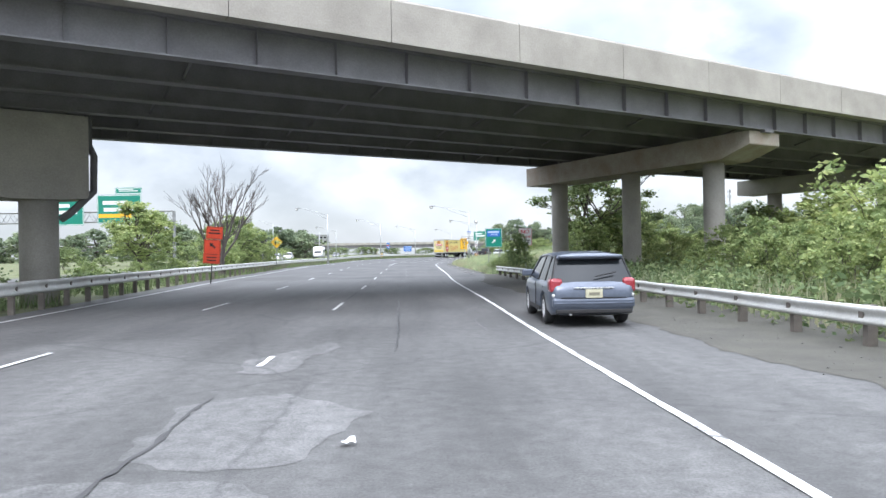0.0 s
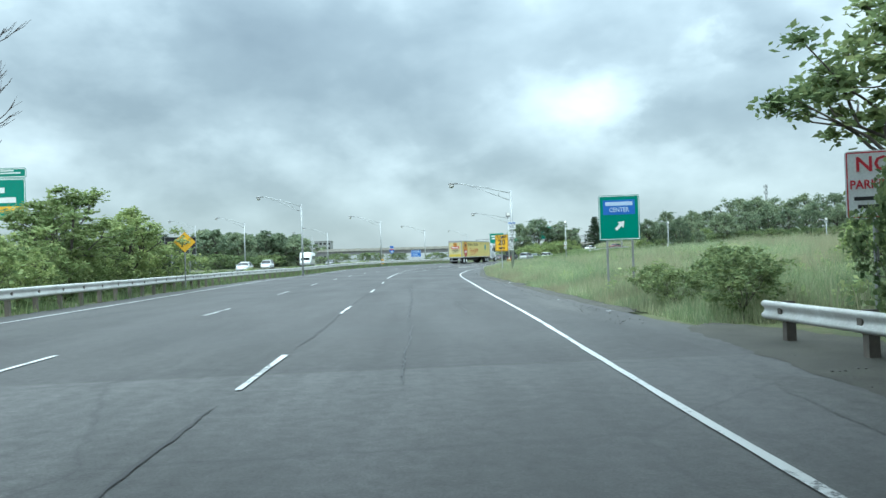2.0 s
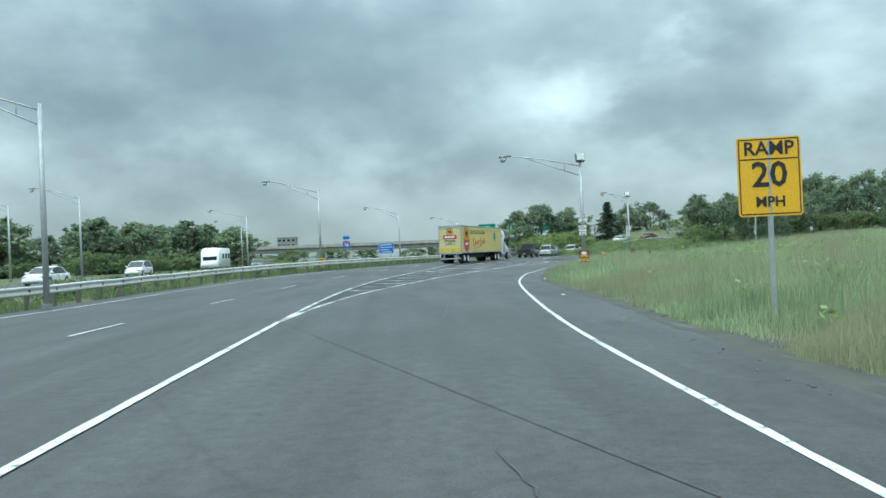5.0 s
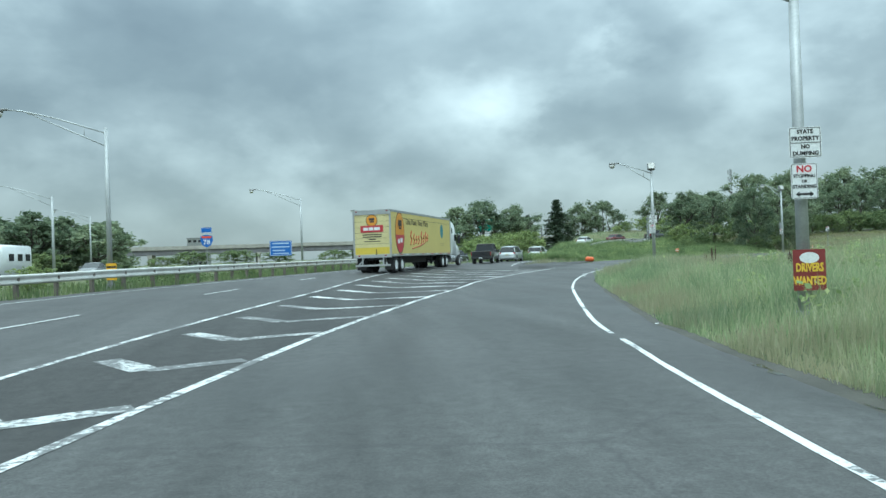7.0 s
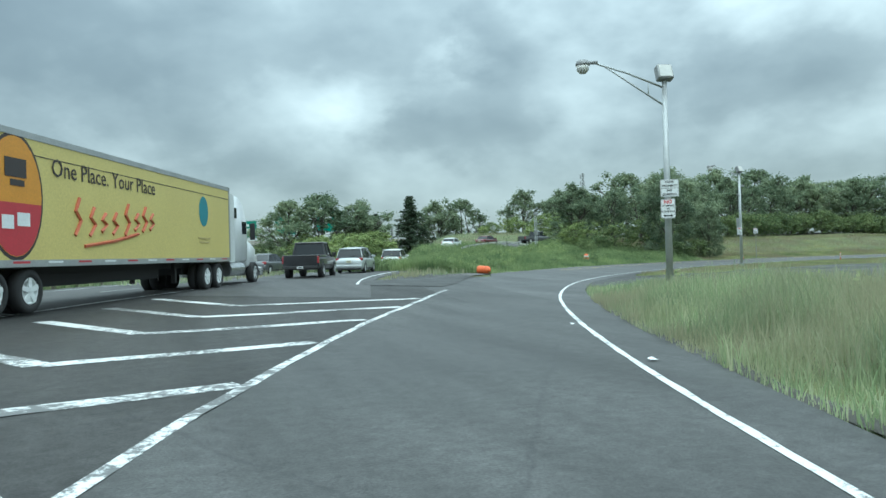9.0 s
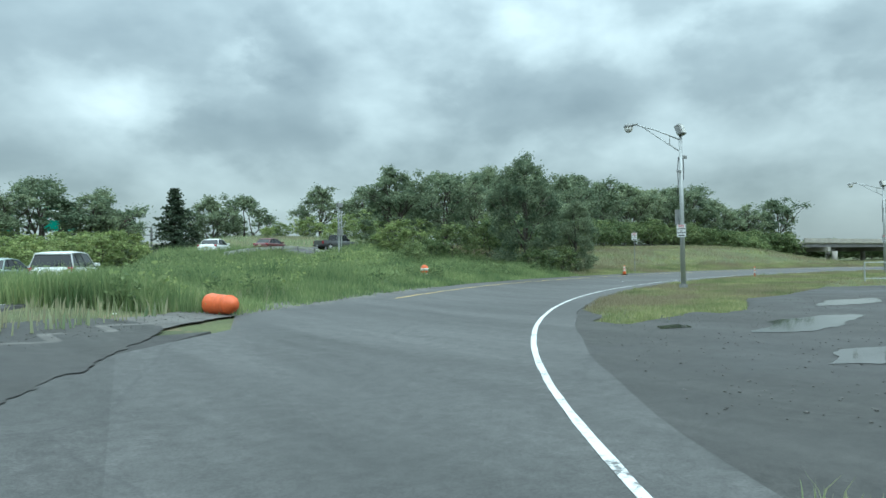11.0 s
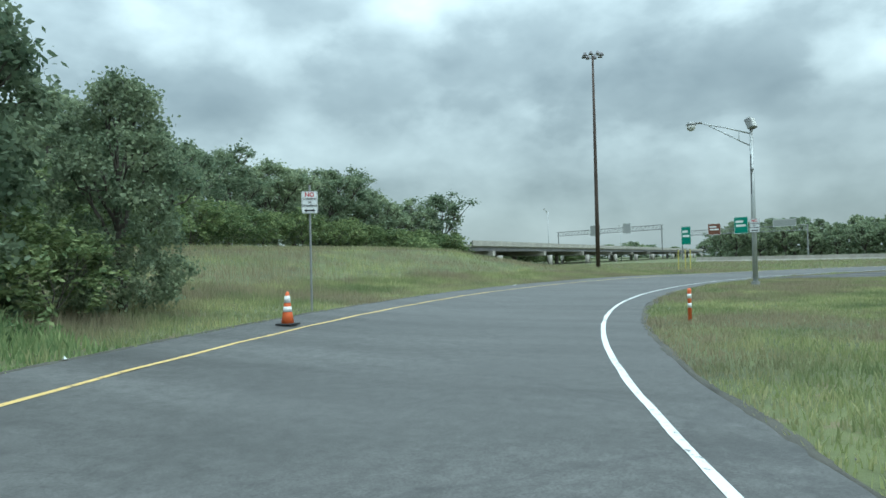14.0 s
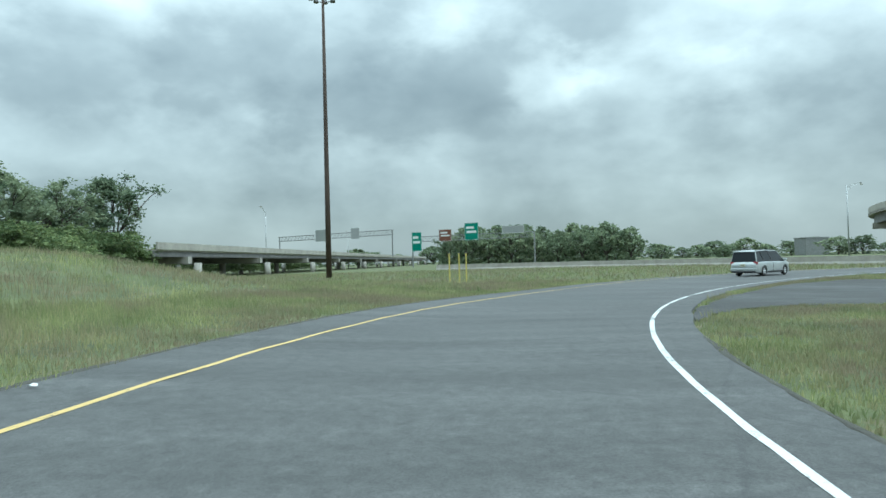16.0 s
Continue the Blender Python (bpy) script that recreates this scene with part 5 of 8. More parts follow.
    # black and yellow object marker at a median lamp
    t = thing("object_marker", facing(-7.2, 160.0, 0, 2, 126), "yellow object marker board at a lamp's foot", "marker")
    sign_posts(t, (0,), 1.5)
    f = panel("panel", 0.42, 0.75, M_SIGN_YELLOW, t, 1.25, 0, None, 0.03)
    for k in range(3):
        part("stripe", boxed(-0.19, 0.19, -0.009, -0.005, 0.98 + k * 0.22, 1.06 + k * 0.22), M_BLACK, f)


def property_sign(x, y, z, tx, ty, size):
    t = thing("property_sign", facing(x, y, 0, tx, ty), "white state property notice on a lamp post", "notice sign", "property notices")
    f = panel("panel", size, size, M_WHITE, t, z, 0, (M_BLACK, 0.01, 0.015), 0.04, -0.12)
    for k, (w, s) in enumerate((("STATE", 0.105), ("PROPERTY", 0.105), ("NO", 0.1), ("DUMPING", 0.105))):
        text_part("legend", w, s, M_BLACK, f, 0, z + size * (0.34, 0.12, -0.14, -0.36)[k], -0.13, 0.003, 0.95)
    part("rule", boxed(-size * 0.48, size * 0.48, -0.132, -0.128, z - 0.012, z - 0.002), M_BLACK, f)


def stopping_sign(x, y, z, tx, ty, post=False):
    t = thing("no_stopping_sign", facing(x, y, ground_z(x, y) if post else 0, tx, ty), "white no-stopping sign with red NO on a " + ("post in grass" if post else "lamp post"), "road sign", "no-stopping signs")
    red = plain("red_lettering", (0.55, 0.03, 0.05))
    yy = -0.02 if post else -0.13
    if post:
        sign_posts(t, (0,), z + 0.3, M_GALV_OLD, 0.035)
        z -= ground_z(x, y)
    f = panel("panel", 0.46, 0.64, M_WHITE, t, z, 0, (M_BLACK, 0.008, 0.012), 0.04, yy)
    text_part("legend", "NO", 0.17, red, f, 0, z + 0.215, yy - 0.01, 0.004)
    for w, dz, s in (("STOPPING", 0.09, 0.085), ("OR", -0.005, 0.075), ("STANDING", -0.1, 0.085)):
        text_part("legend", w, s, M_BLACK, f, 0, z + dz, yy - 0.01, 0.002, 0.95)
    bm = bmesh.new()
    bm.faces.new([bm.verts.new((a, yy - 0.01, z - 0.235 + b)) for a, b in ((-0.16, 0), (-0.09, -0.05), (-0.09, -0.02), (0.09, -0.02), (0.09, -0.05), (0.16, 0), (0.09, 0.05), (0.09, 0.02), (-0.09, 0.02), (-0.09, 0.05))])
    part("arrow", bm, M_BLACK, f)


make_signs()


# ---------------------------------------------------------------- far bridges and gantries
def gantry(name, x0, y0, x1, y1, z, label, signs, zg=0.0):
    """An overhead truss between two legs with sign panels; signs: (share of span, width, height, lift, material)."""
    d = Vector((x1 - x0, y1 - y0, 0))
    w = d.length
    m = Matrix.Translation((x0, y0, 0)) @ Matrix.Rotation(math.atan2(d.y, d.x), 4, "Z")
    top = thing(name, m, label, "sign gantry")
    for x in (0, w):
        part("leg", tubed([(x, 0, zg - 0.5), (x, 0, z + 1.5)], 0.22, 8), M_GALV_OLD, top)
    bm = bmesh.new()
    for yy in (-0.6, 0.6):
        for zz in (z, z + 1.5):
            tube(bm, [(0, yy, zz), (w, yy, zz)], 0.09, 6)
        n = max(4, int(w / 1.8))
        for k in range(n):
            a, b = w * k / n, w * (k + 1) / n
            tube(bm, [(a, yy, z), ((a + b) / 2, yy, z + 1.5), (b, yy, z)], 0.05, 5)
    part("truss", bm, M_GALV_OLD, top)
    for share, sw, sh, lift, mat in signs:
        f = panel("sign_panel", sw, sh, mat, top, z + 0.75 + lift, w * share, (M_WHITE, 0.08, 0.06), 0.2, -0.9)
        if mat is not M_SIGN_BACK:
            bars(f, [(w * share - sw * 0.1, z + 0.75 + lift + sh * 0.22, sw * 0.55, sh * 0.13), (w * share, z + 0.75 + lift - sh * 0.02, sw * 0.7, sh * 0.13)], M_WHITE, y=-0.915)
            if mat is M_SIGN_GREEN and sw > 6.3:
                part("yellow_field", boxed(w * share - sw * 0.47, w * share + sw * 0.47, -0.918, -0.913, z + 0.75 + lift - sh * 0.3, z + 0.75 + lift - sh * 0.17), M_SIGN_YELLOW, f)
    return top


gantry("sign_gantry", -66, 117, -35.5, 117, 6.9, "overhead sign gantry with large green signs over the far carriageway", [(0.48, 6.2, 4.0, 0.8, M_SIGN_GREEN), (0.75, 6.4, 4.2, 1.1, M_SIGN_GREEN), (0.795, 3.9, 1.0, 3.75, M_SIGN_GREEN)])
gantry("sign_gantry", 20, 335, 62, 322, 7.2, "overhead sign gantry with green and brown signs", [(0.2, 6.0, 4.2, 1.0, M_SIGN_GREEN), (0.42, 5.0, 4.4, 1.6, M_SIGN_GREEN), (0.65, 5.6, 5.0, 2.4, M_SIGN_GREEN), (0.88, 4.0, 3.4, 1.6, M_SIGN_BROWN)])
gantry("sign_gantry", 333, 275, 298.5, 231.8, 10.2, "long trussed sign gantry standing on the bridge", [(0.42, 5.5, 4.0, 0.3, M_SIGN_BACK), (0.72, 4.0, 3.6, 0.3, M_SIGN_BACK)], 4.0)
gantry("sign_gantry", 305, 226, 285, 190, 8.0, "cantilevered sign gantry with green and brown signs", [(0.05, 3.6, 6.0, -0.8, M_SIGN_GREEN), (0.3, 4.4, 3.6, 0.8, M_SIGN_BROWN), (0.52, 4.6, 5.2, 1.6, M_SIGN_GREEN), (0.85, 7.0, 2.2, 1.6, M_SIGN_BACK)])


def far_bridge(name, x0, y0, x1, y1, z0, z1, width, piers, label):
    """A long low viaduct: parapets, deck, girders and pier walls."""
    d = Vector((x1 - x0, y1 - y0, 0))
    L = d.length
    top = thing(name, Matrix.Translation((x0, y0, 0)) @ Matrix.Rotation(math.atan2(d.y, d.x), 4, "Z"), label, "bridge", "", "structure")
    part("deck", boxed(0, L, -width, 0, z1 - 1.15, z1 - 0.9), M_CONCRETE, top)
    for yy in (-width, -0.3):
        part("parapet", boxed(0, L, yy, yy + 0.3, z1 - 0.95, z1), M_CONCRETE, top)
        part("girder", boxed(0, L, yy + (0.5 if yy < -1 else -0.5), yy + (0.8 if yy < -1 else -0.2), z0, z1 - 1.1), M_STEEL_DARK, top)
    for k in range(1, 4):
        part("girder", boxed(0, L, -width * k / 4 - 0.2, -width * k / 4 + 0.2, z0, z1 - 1.1), M_STEEL_DARK, top)
    for s in piers:
        for yy in (-1.5, -width / 2, -width + 1.5):
            bm = bmesh.new()
            lathe(bm, [(0.55, -0.5), (0.55, z0 - 0.9)], 14, centre=(s, yy, 0))
            smooth(part("column", bm, M_CONCRETE, top))
        part("pier_cap", boxed(s - 0.6, s + 0.6, -width + 0.4, -0.4, z0 - 0.95, z0 + 0.02), M_CONCRETE, top)
    return top


far_bridge("viaduct", 540, 246.4, 173, 264.75, 3.15, 5.0, -14, (20, 60, 100, 140, 193, 227, 260, 294, 327, 358), "long grey viaduct with concrete parapets behind the grass")
far_bridge("viaduct", 95, 372, -200, 330, 4.4, 7.0, 14, (20, 52, 84, 116, 148, 180, 212, 244, 276), "grey highway viaduct crossing in the distance")


def concrete_barrier():
    line = curve([(214, 216), (207, 204), (203.5, 191), (196, 180), (184, 173.5), (168, 168), (148, 160)], 3.0)
    nrm = normals(line)
    bm = bmesh.new()
    sec = ((-0.3, -0.1), (0.3, -0.1), (0.28, 0.1), (0.12, 0.35), (0.09, 1.0), (-0.09, 1.0), (-0.12, 0.35), (-0.28, 0.1))
    loft(bm, [[(p[0] + n[0] * a, p[1] + n[1] * a, b) for a, b in sec] for p, n in zip(line, nrm)])
    tagged(part("concrete_barrier", bm, M_CONCRETE_PALE), "pale concrete barrier along the curve of the ramp", "barrier", "", "structure")


concrete_barrier()


# ---------------------------------------------------------------- trees and plants
def leaf_cloud(rng, centres, radii, n, size, flat=0.75, droop=0.0):
    """Arrays of small leaf blades scattered in the shells of many clumps."""
    centres, radii = np.asarray(centres, float), np.asarray(radii, float)
    w = radii**2
    k = rng.choice(len(centres), n, p=w / w.sum())
    v = rng.normal(size=(n, 3))
    v /= np.linalg.norm(v, axis=1)[:, None]
    r = radii[k] * np.abs(rng.normal(0.55, 0.38, n))
    p = centres[k] + v * r[:, None] * np.array([1, 1, flat])
    a = rng.normal(size=(n, 3))
    a[:, 2] = a[:, 2] * 0.5 - droop
    a /= np.linalg.norm(a, axis=1)[:, None]
    b = np.cross(a, rng.normal(size=(n, 3)))
    b /= np.linalg.norm(b, axis=1)[:, None]
    s = size * rng.uniform(0.6, 1.4, n)[:, None]
    verts = np.stack([p - a * s * 0.5, p + b * s * 0.32, p + a * s * 0.62, p - b * s * 0.32], 1).reshape(-1, 3)
    return verts, np.arange(4 * n).reshape(-1, 4)


def limbs(rng, bm, base, tip, r0, depth, spread, tips):
    """A limb that bends and forks down to twigs; the twig ends go to tips."""
    base, tip = Vector(base), Vector(tip)
    mid = base.lerp(tip, 0.5) + Vector(rng.normal(size=3)) * (tip - base).length * 0.08
    tube(bm, [base, mid, tip], [r0, r0 * 0.8, r0 * 0.6], 7 if r0 > 0.04 else 5 if r0 > 0.015 else 4, False)
    if depth == 0:
        tips.append(tip)
        return
    length = (tip - base).length
    for _ in range(2 if rng.random() < 0.55 else 3):
        d = (tip - base).normalized() + Vector(rng.normal(size=3)) * spread
        d.z += 0.12
        d.normalize()
        limbs(rng, bm, mid.lerp(tip, rng.uniform(0.55, 1.0)), tip + d * length * rng.uniform(0.55, 0.85), r0 * 0.58, depth - 1, spread, tips)


TREE_KINDS = {}


def tree_prototype(kind, seed):
    """Builds one tree of unit kind at the origin, about 10 m high, and returns its meshes."""
    key = (kind, seed)
    if key in TREE_KINDS:
        return TREE_KINDS[key]
    rng = np.random.default_rng(seed)
    bm = bmesh.new()
    tips = []
    low = kind == "oak" and seed > 50  # for the distance: fewer, larger leaves
    rich = kind == "oak" and seed in (16, 17)
    if kind == "conifer":
        tube(bm, [(0, 0, -0.3), (0.1, 0, 5), (0, 0.05, 10)], [0.22, 0.13, 0.02], 8)
        cs, rs = [], []
        for z in np.arange(1.0, 9.9, 0.42):
            reach = (10.2 - z) * 0.34 * rng.uniform(0.8, 1.15)
            for a in rng.uniform(0, 6.28, 8):
                for q in (0.25, 0.5, 0.75, 1.0):
                    cs.append((math.cos(a) * reach * q, math.sin(a) * reach * q, z - 0.25 * q * reach * 0.4))
                    rs.append(0.34 + 0.2 * (10 - z) / 10)
                tube(bm, [(0, 0, z), (math.cos(a) * reach * 0.9, math.sin(a) * reach * 0.9, z - 0.1)], [0.035, 0.012], 4, False)
        verts, faces = leaf_cloud(rng, cs, rs, 9000, 0.27, 0.7, 0.2)
        leaf = M_NEEDLE
    else:
        tall = {"oak": (3.2, 0.26), "pine": (4.6, 0.2), "poplar": (2.8, 0.2), "shrub": (0.9, 0.09)}[kind]
        lean = rng.normal(0, 0.25, 2)
        fork = Vector((lean[0], lean[1], tall[0]))
        tube(bm, [(0, 0, -0.4), (lean[0] * 0.3, lean[1] * 0.3, tall[0] * 0.5), fork], [tall[1] * 1.25, tall[1], tall[1] * 0.85], 9)
        for k in range(6):
            a = 6.28 * k / 6 + rng.uniform(-0.4, 0.4)
            out = {"oak": 1.9, "pine": 1.5, "poplar": 1.2, "shrub": 2.0}[kind] * rng.uniform(0.6, 1.1)
            up = {"oak": 2.2, "pine": 1.9, "poplar": 2.7, "shrub": 2.4}[kind] * rng.uniform(0.6, 1.15)
            start = Vector((0, 0, tall[0] * rng.uniform(0.65, 1.0)))
            limbs(rng, bm, start, start + Vector((math.cos(a) * out, math.sin(a) * out, up)), tall[1] * 0.5, 2, 0.42, tips)
        start = fork
        limbs(rng, bm, start, start + Vector((0.1, 0.1, 2.9 if kind != "pine" else 1.9)), tall[1] * 0.6, 2, 0.3, tips)
        cs, rs = [], []
        for p in tips:
            cs.append(tuple(p))
            rs.append({"oak": 0.95, "pine": 0.7, "poplar": 0.62, "shrub": 0.8}[kind] * rng.uniform(0.6, 1.2))
        # outer clumps that fill the crown and break its outline
        prof = {"oak": (5.3, 3.9, 4.9), "pine": (6.0, 3.2, 4.0), "poplar": (6.0, 2.7, 4.0), "shrub": (4.2, 3.9, 3.9)}[kind]
        for _ in range({"oak": 260 if rich else 190, "pine": 95, "poplar": 95, "shrub": 110}[kind]):
            v = rng.normal(size=3)
            v /= np.linalg.norm(v)
            q = rng.uniform(0.55, 1.04)
            z = prof[0] + v[2] * q * prof[2]
            if z < (0.5 if kind in ("oak", "shrub") else 2.0):
                continue
            narrow = 1 - 0.35 * max(0, v[2])
            if kind == "oak":
                # crowns that reach down to the grass
                z = rng.uniform(0.25, 10.0)
                u = z / 10.2
                narrow = (1 - u ** (4.2 if rich else 2.3)) ** 0.6 * (0.72 + 0.28 * min(1, u / 0.28)) / max(0.25, math.hypot(v[0], v[1]))
            cs.append((v[0] * q * prof[1] * narrow, v[1] * q * prof[1] * narrow, z))
            rs.append(rng.uniform(0.45, 1.0) * (0.9 if kind != "poplar" else 0.62))
        n = {"oak": 2400 if low else 34000 if rich else 14000, "pine": 8000, "poplar": 9500, "shrub": 4000}[kind]
        verts, faces = leaf_cloud(rng, cs, rs, n, {"oak": 0.62 if low else 0.2 if rich else 0.27, "pine": 0.25, "poplar": 0.24, "shrub": 0.37}[kind])
        leaf = {"oak": M_LEAF_DARK, "pine": M_LEAF_DARK, "poplar": M_LEAF_BRIGHT if seed == 43 else M_LEAF, "shrub": M_LEAF_BRIGHT if seed == 22 else M_LEAF}[kind]
    tm = bpy.data.meshes.new("trunk")
    bm.to_mesh(tm)
    bm.free()
    tm.materials.append(M_BARK)
    tm.polygons.foreach_set("use_smooth", [True] * len(tm.polygons))
    cm = np_mesh("crown", verts, faces, leaf)
    TREE_KINDS[key] = (tm, cm)
    return TREE_KINDS[key]


def tree(x, y, h, kind, label, seed=1, wide=1.0, group="", sink=0.0):
    tm, cm = tree_prototype(kind, seed)
    s = h / (10.3 if kind != "shrub" else 8.6)
    name = {"shrub": "shrub"}.get(kind, "tree")
    m = Matrix.Translation((x, y, ground_z(x, y) - sink)) @ Matrix.Rotation(random.uniform(0, 6.28), 4, "Z") @ Matrix.Diagonal((s * wide, s * wide, s, 1))
    top = new(name)
    top.matrix_world = m
    tagged(top, label, name, group)
    for nm, me in (("trunk", tm), ("crown", cm)):
        o = new(nm, me)
        o.parent = top
    return top


def make_trees():
    big = "large dense dark green deciduous tree at the grass edge"
    tree(63.7, 221.9, 9.3, "oak", big, 16, 0.82)
    tree(68.4, 220.6, 6.1, "oak", "smaller dark green tree beside a large one", 17, 0.75)
    tree(60.5, 236, 7.6, "oak", "broad green tree above low shrubs", 13, 1.15, "trees of the bank")
    tree(66.5, 245, 6.4, "oak", "broad green tree above low shrubs", 12, 1.0, "trees of the bank")
    tree(63.2, 231.6, 8.2, "pine", "open-crowned dark tree with ragged top", 14, 1.1, "trees of the bank")
    tree(72.0, 238, 7.6, "pine", "open-crowned dark tree with ragged top", 15, 1.1, "trees of the bank")
    tree(61.5, 228.5, 3.6, "shrub", "dense green shrub below the trees", 21, 1.3, "shrubs of the bank")
    tree(57.0, 231, 3.2, "shrub", "dense green shrub below the trees", 22, 1.4, "shrubs of the bank")
    for x, y, h in ((57.5, 226.5, 2.2), (62.5, 219.8, 2.2), (66.0, 220.0, 2.4), (54.5, 224.5, 2.0), (50, 229, 0.9), (53, 237, 0.8), (60.5, 240, 4.0), (46, 236, 0.8), (66, 229, 4.5), (71.5, 231, 4.6), (75, 235, 4.4), (78, 240, 4.0)):
        tree(x, y, h, "shrub", "dense green shrub below the trees", 21, 1.3, "shrubs of the bank")
    row = [(84, 243, 10.2, "oak", 11), (93, 249, 11, "pine", 14), (101, 252, 11, "oak", 13), (109, 256, 11.5, "pine", 15), (118, 259, 12, "oak", 12), (127, 259, 11.2, "oak", 13), (135, 262, 11.8, "pine", 14),
           (142, 261, 11, "oak", 11), (150, 263, 11.2, "oak", 12), (158, 262, 9.5, "oak", 13), (166, 260, 10.2, "pine", 15), (173, 258, 10.8, "oak", 11)]
    for x, y, h, k, s in row:
        h = h * 1.0 - 0.9 + 3.6 * float(step01(x, 132, 159))
        tree(x, y, h, k, "dark green tree in a row above the grass slope", s, random.uniform(0.95, 1.25), "trees of the row")
    for k in range(22):
        x = 82 + 4.3 * k
        tree(x, 242.5 + 13 * min(1, (x - 82) / 36) + random.uniform(-2.0, 0.5), random.uniform(3.2, 5.0) + 2.6 * float(step01(x, 132, 159)), "shrub", "dark green undergrowth below the row of trees", 21, 1.25, "undergrowth of the row")
    for k in range(16):
        x = 86 + 5.6 * k
        tree(x, 250 + 13 * min(1, (x - 82) / 36) + random.uniform(-1.0, 1.0), random.uniform(3.0, 4.2) + 2.6 * float(step01(x, 132, 159)), "shrub", "dark green undergrowth below the row of trees", 22, 1.6, "undergrowth of the row")
    # brush behind the viaduct, added also to stand for the shade under its deck
    for k in range(34):
        x = 168 + 5.2 * k
        tree(x, 266 + random.uniform(-2.0, 3.0), random.uniform(3.0, 4.2), "shrub", "low dark green shrub behind the viaduct, added to darken the gap below its deck", 21, 2.4, "shrubs behind the viaduct")
    far = [(32, 292, 11.5, "oak", 11), (40, 299, 13.5, "oak", 12), (48, 301, 12, "oak", 13), (52, 312, 10, "oak", 12), (72, 318, 13, "oak", 13), (80, 320, 14, "oak", 11), (88, 303, 10.5, "oak", 12), (97, 300, 11, "oak", 13),
           (104, 302, 12, "pine", 14), (112, 296, 14.5, "oak", 11), (120, 292, 14, "oak", 12), (100, 285, 10, "pine", 15), (110, 280, 13.5, "oak", 13), (91, 285, 8.5, "oak", 12), (130, 288, 14.5, "oak", 13), (140, 284, 14.5, "oak", 11), (152, 282, 14, "pine", 14), (164, 280, 14, "oak", 12)]
    for x, y, h, k, s in far:
        tree(x, y, h * 1.05, k, "dark green tree of the far wood", s, random.uniform(1.0, 1.3), "trees of the far wood")
    tree(64.0, 314, 15.5, "conifer", "tall dark spruce above the far wood", 31, 1.35)
    tree(57.0, 318, 11.5, "conifer", "smaller dark spruce of the far wood", 31, 1.2)
    for x, y, h in ((30, 262, 4.2), (34, 268, 4.6), (40, 280, 5.5), (46, 287, 6.0), (51, 296, 6.5), (44, 292, 6.0), (68, 277, 2.4), (73, 279, 3.4), (79, 278, 4.0), (86, 280, 5), (92, 277, 5), (27, 252, 3.0), (36, 291, 6.0), (72, 270, 1.8), (64, 273, 1.6), (41, 228, 0.8), (47, 232, 0.8), (37, 222, 0.8)):
        tree(x, y, h, "shrub", "low green shrub on the bank", 22, 1.5, "shrubs of the bank")
    # behind the first overpass
    tree(13.0, 60.5, 8.6, "poplar", "light green poplar behind a concrete column", 41, 1.25)
    tree(16.5, 64, 6.5, "poplar", "light green poplar behind a concrete column", 42, 1.3)
    for x, y, h in ((12.2, 58.6, 3.6), (14.6, 61.0, 4.4), (10.9, 56.6, 1.8), (17.5, 62.5, 4.0)):
        tree(x, y, h, "shrub", "green shrub behind a concrete column", 22, 1.1, "roadside shrubs")
    tree(6.9, 53.0, 2.9, "shrub", "narrow dark green shrub at the rail's end", 21, 0.55)
    for k in range(16):
        x, y = 9.6 + 0.35 * k + random.uniform(-0.6, 1.2), 16 + 2.3 * k + random.uniform(-1, 1)
        tree(x, y, random.uniform(1.5, 2.7), "shrub", "light green roadside shrub behind the rail", 22, random.uniform(0.9, 1.3), "roadside shrubs")
    for x, y, h in ((14, 27, 4.2), (17, 33, 4.6), (19, 41, 4.4), (21, 50, 4.0), (15, 20, 3.6), (26, 46, 4.5), (30, 60, 4.0), (24, 66, 3.4), (33, 75, 4.2), (20, 75, 2.6), (27, 84, 3.0)):
        tree(x, y, h, "shrub", "light green roadside shrub in tall grass", 22, 1.25, "roadside shrubs")
    for x, y, h in ((6.9, 58.6, 1.5), (7.6, 61.0, 1.7), (6.6, 61.8, 1.1), (8.6, 63.5, 1.6), (7.4, 65.5, 1.2)):
        tree(x, y, h, "shrub", "low dark green shrub in the tall grass past the rail", 21, 1.3, "roadside shrubs")
    # left of the highway
    tree(-24.5, 111.7, 4.6, "conifer", "small bright conical evergreen beyond the median", 32, 1.3)
    for x, y, h, s in ((-18.5, 60.5, 5.6, 43), (-20.5, 66.5, 5.2, 43), (-17.0, 78.5, 5.6, 43), (-17.4, 86.5, 5.2, 43), (-19.5, 82, 4.8, 42), (-18.8, 92, 4.0, 43)):
        tree(x, y, h, "poplar", "bright green feathery young tree beyond the median rail", s, 1.5, "young trees of the median")
    for k in range(9):
        tree(-16.0 - 0.35 * k % 2.5, 71 + 2.4 * k + random.uniform(-0.8, 0.8), random.uniform(2.2, 3.4), "shrub", "bright green bush behind the median rail", 22, 1.15, "shrubs of the median")
    for k in range(8):
        tree(-15.4 - random.uniform(0, 5), 47 + 2.8 * k, random.uniform(0.9, 1.7), "shrub", "low green shrub beyond the median rail", 21 + k % 2, 1.4, "shrubs of the median")
    for k in range(12):
        y = 98 + 7 * k + random.uniform(-2, 2)
        tree(float(np.interp(y, MAIN_LEFT[:, 1], MAIN_LEFT[:, 0])) - 3.6 - random.uniform(0, 3), y, random.uniform(0.7, 1.2), "shrub", "low green shrub beyond the median rail", 21 + k % 2, 1.6, "shrubs of the median")
    # shrubs added below the deck for its dark gap, both greenery and shade
    for k in range(26):
        s = k / 25
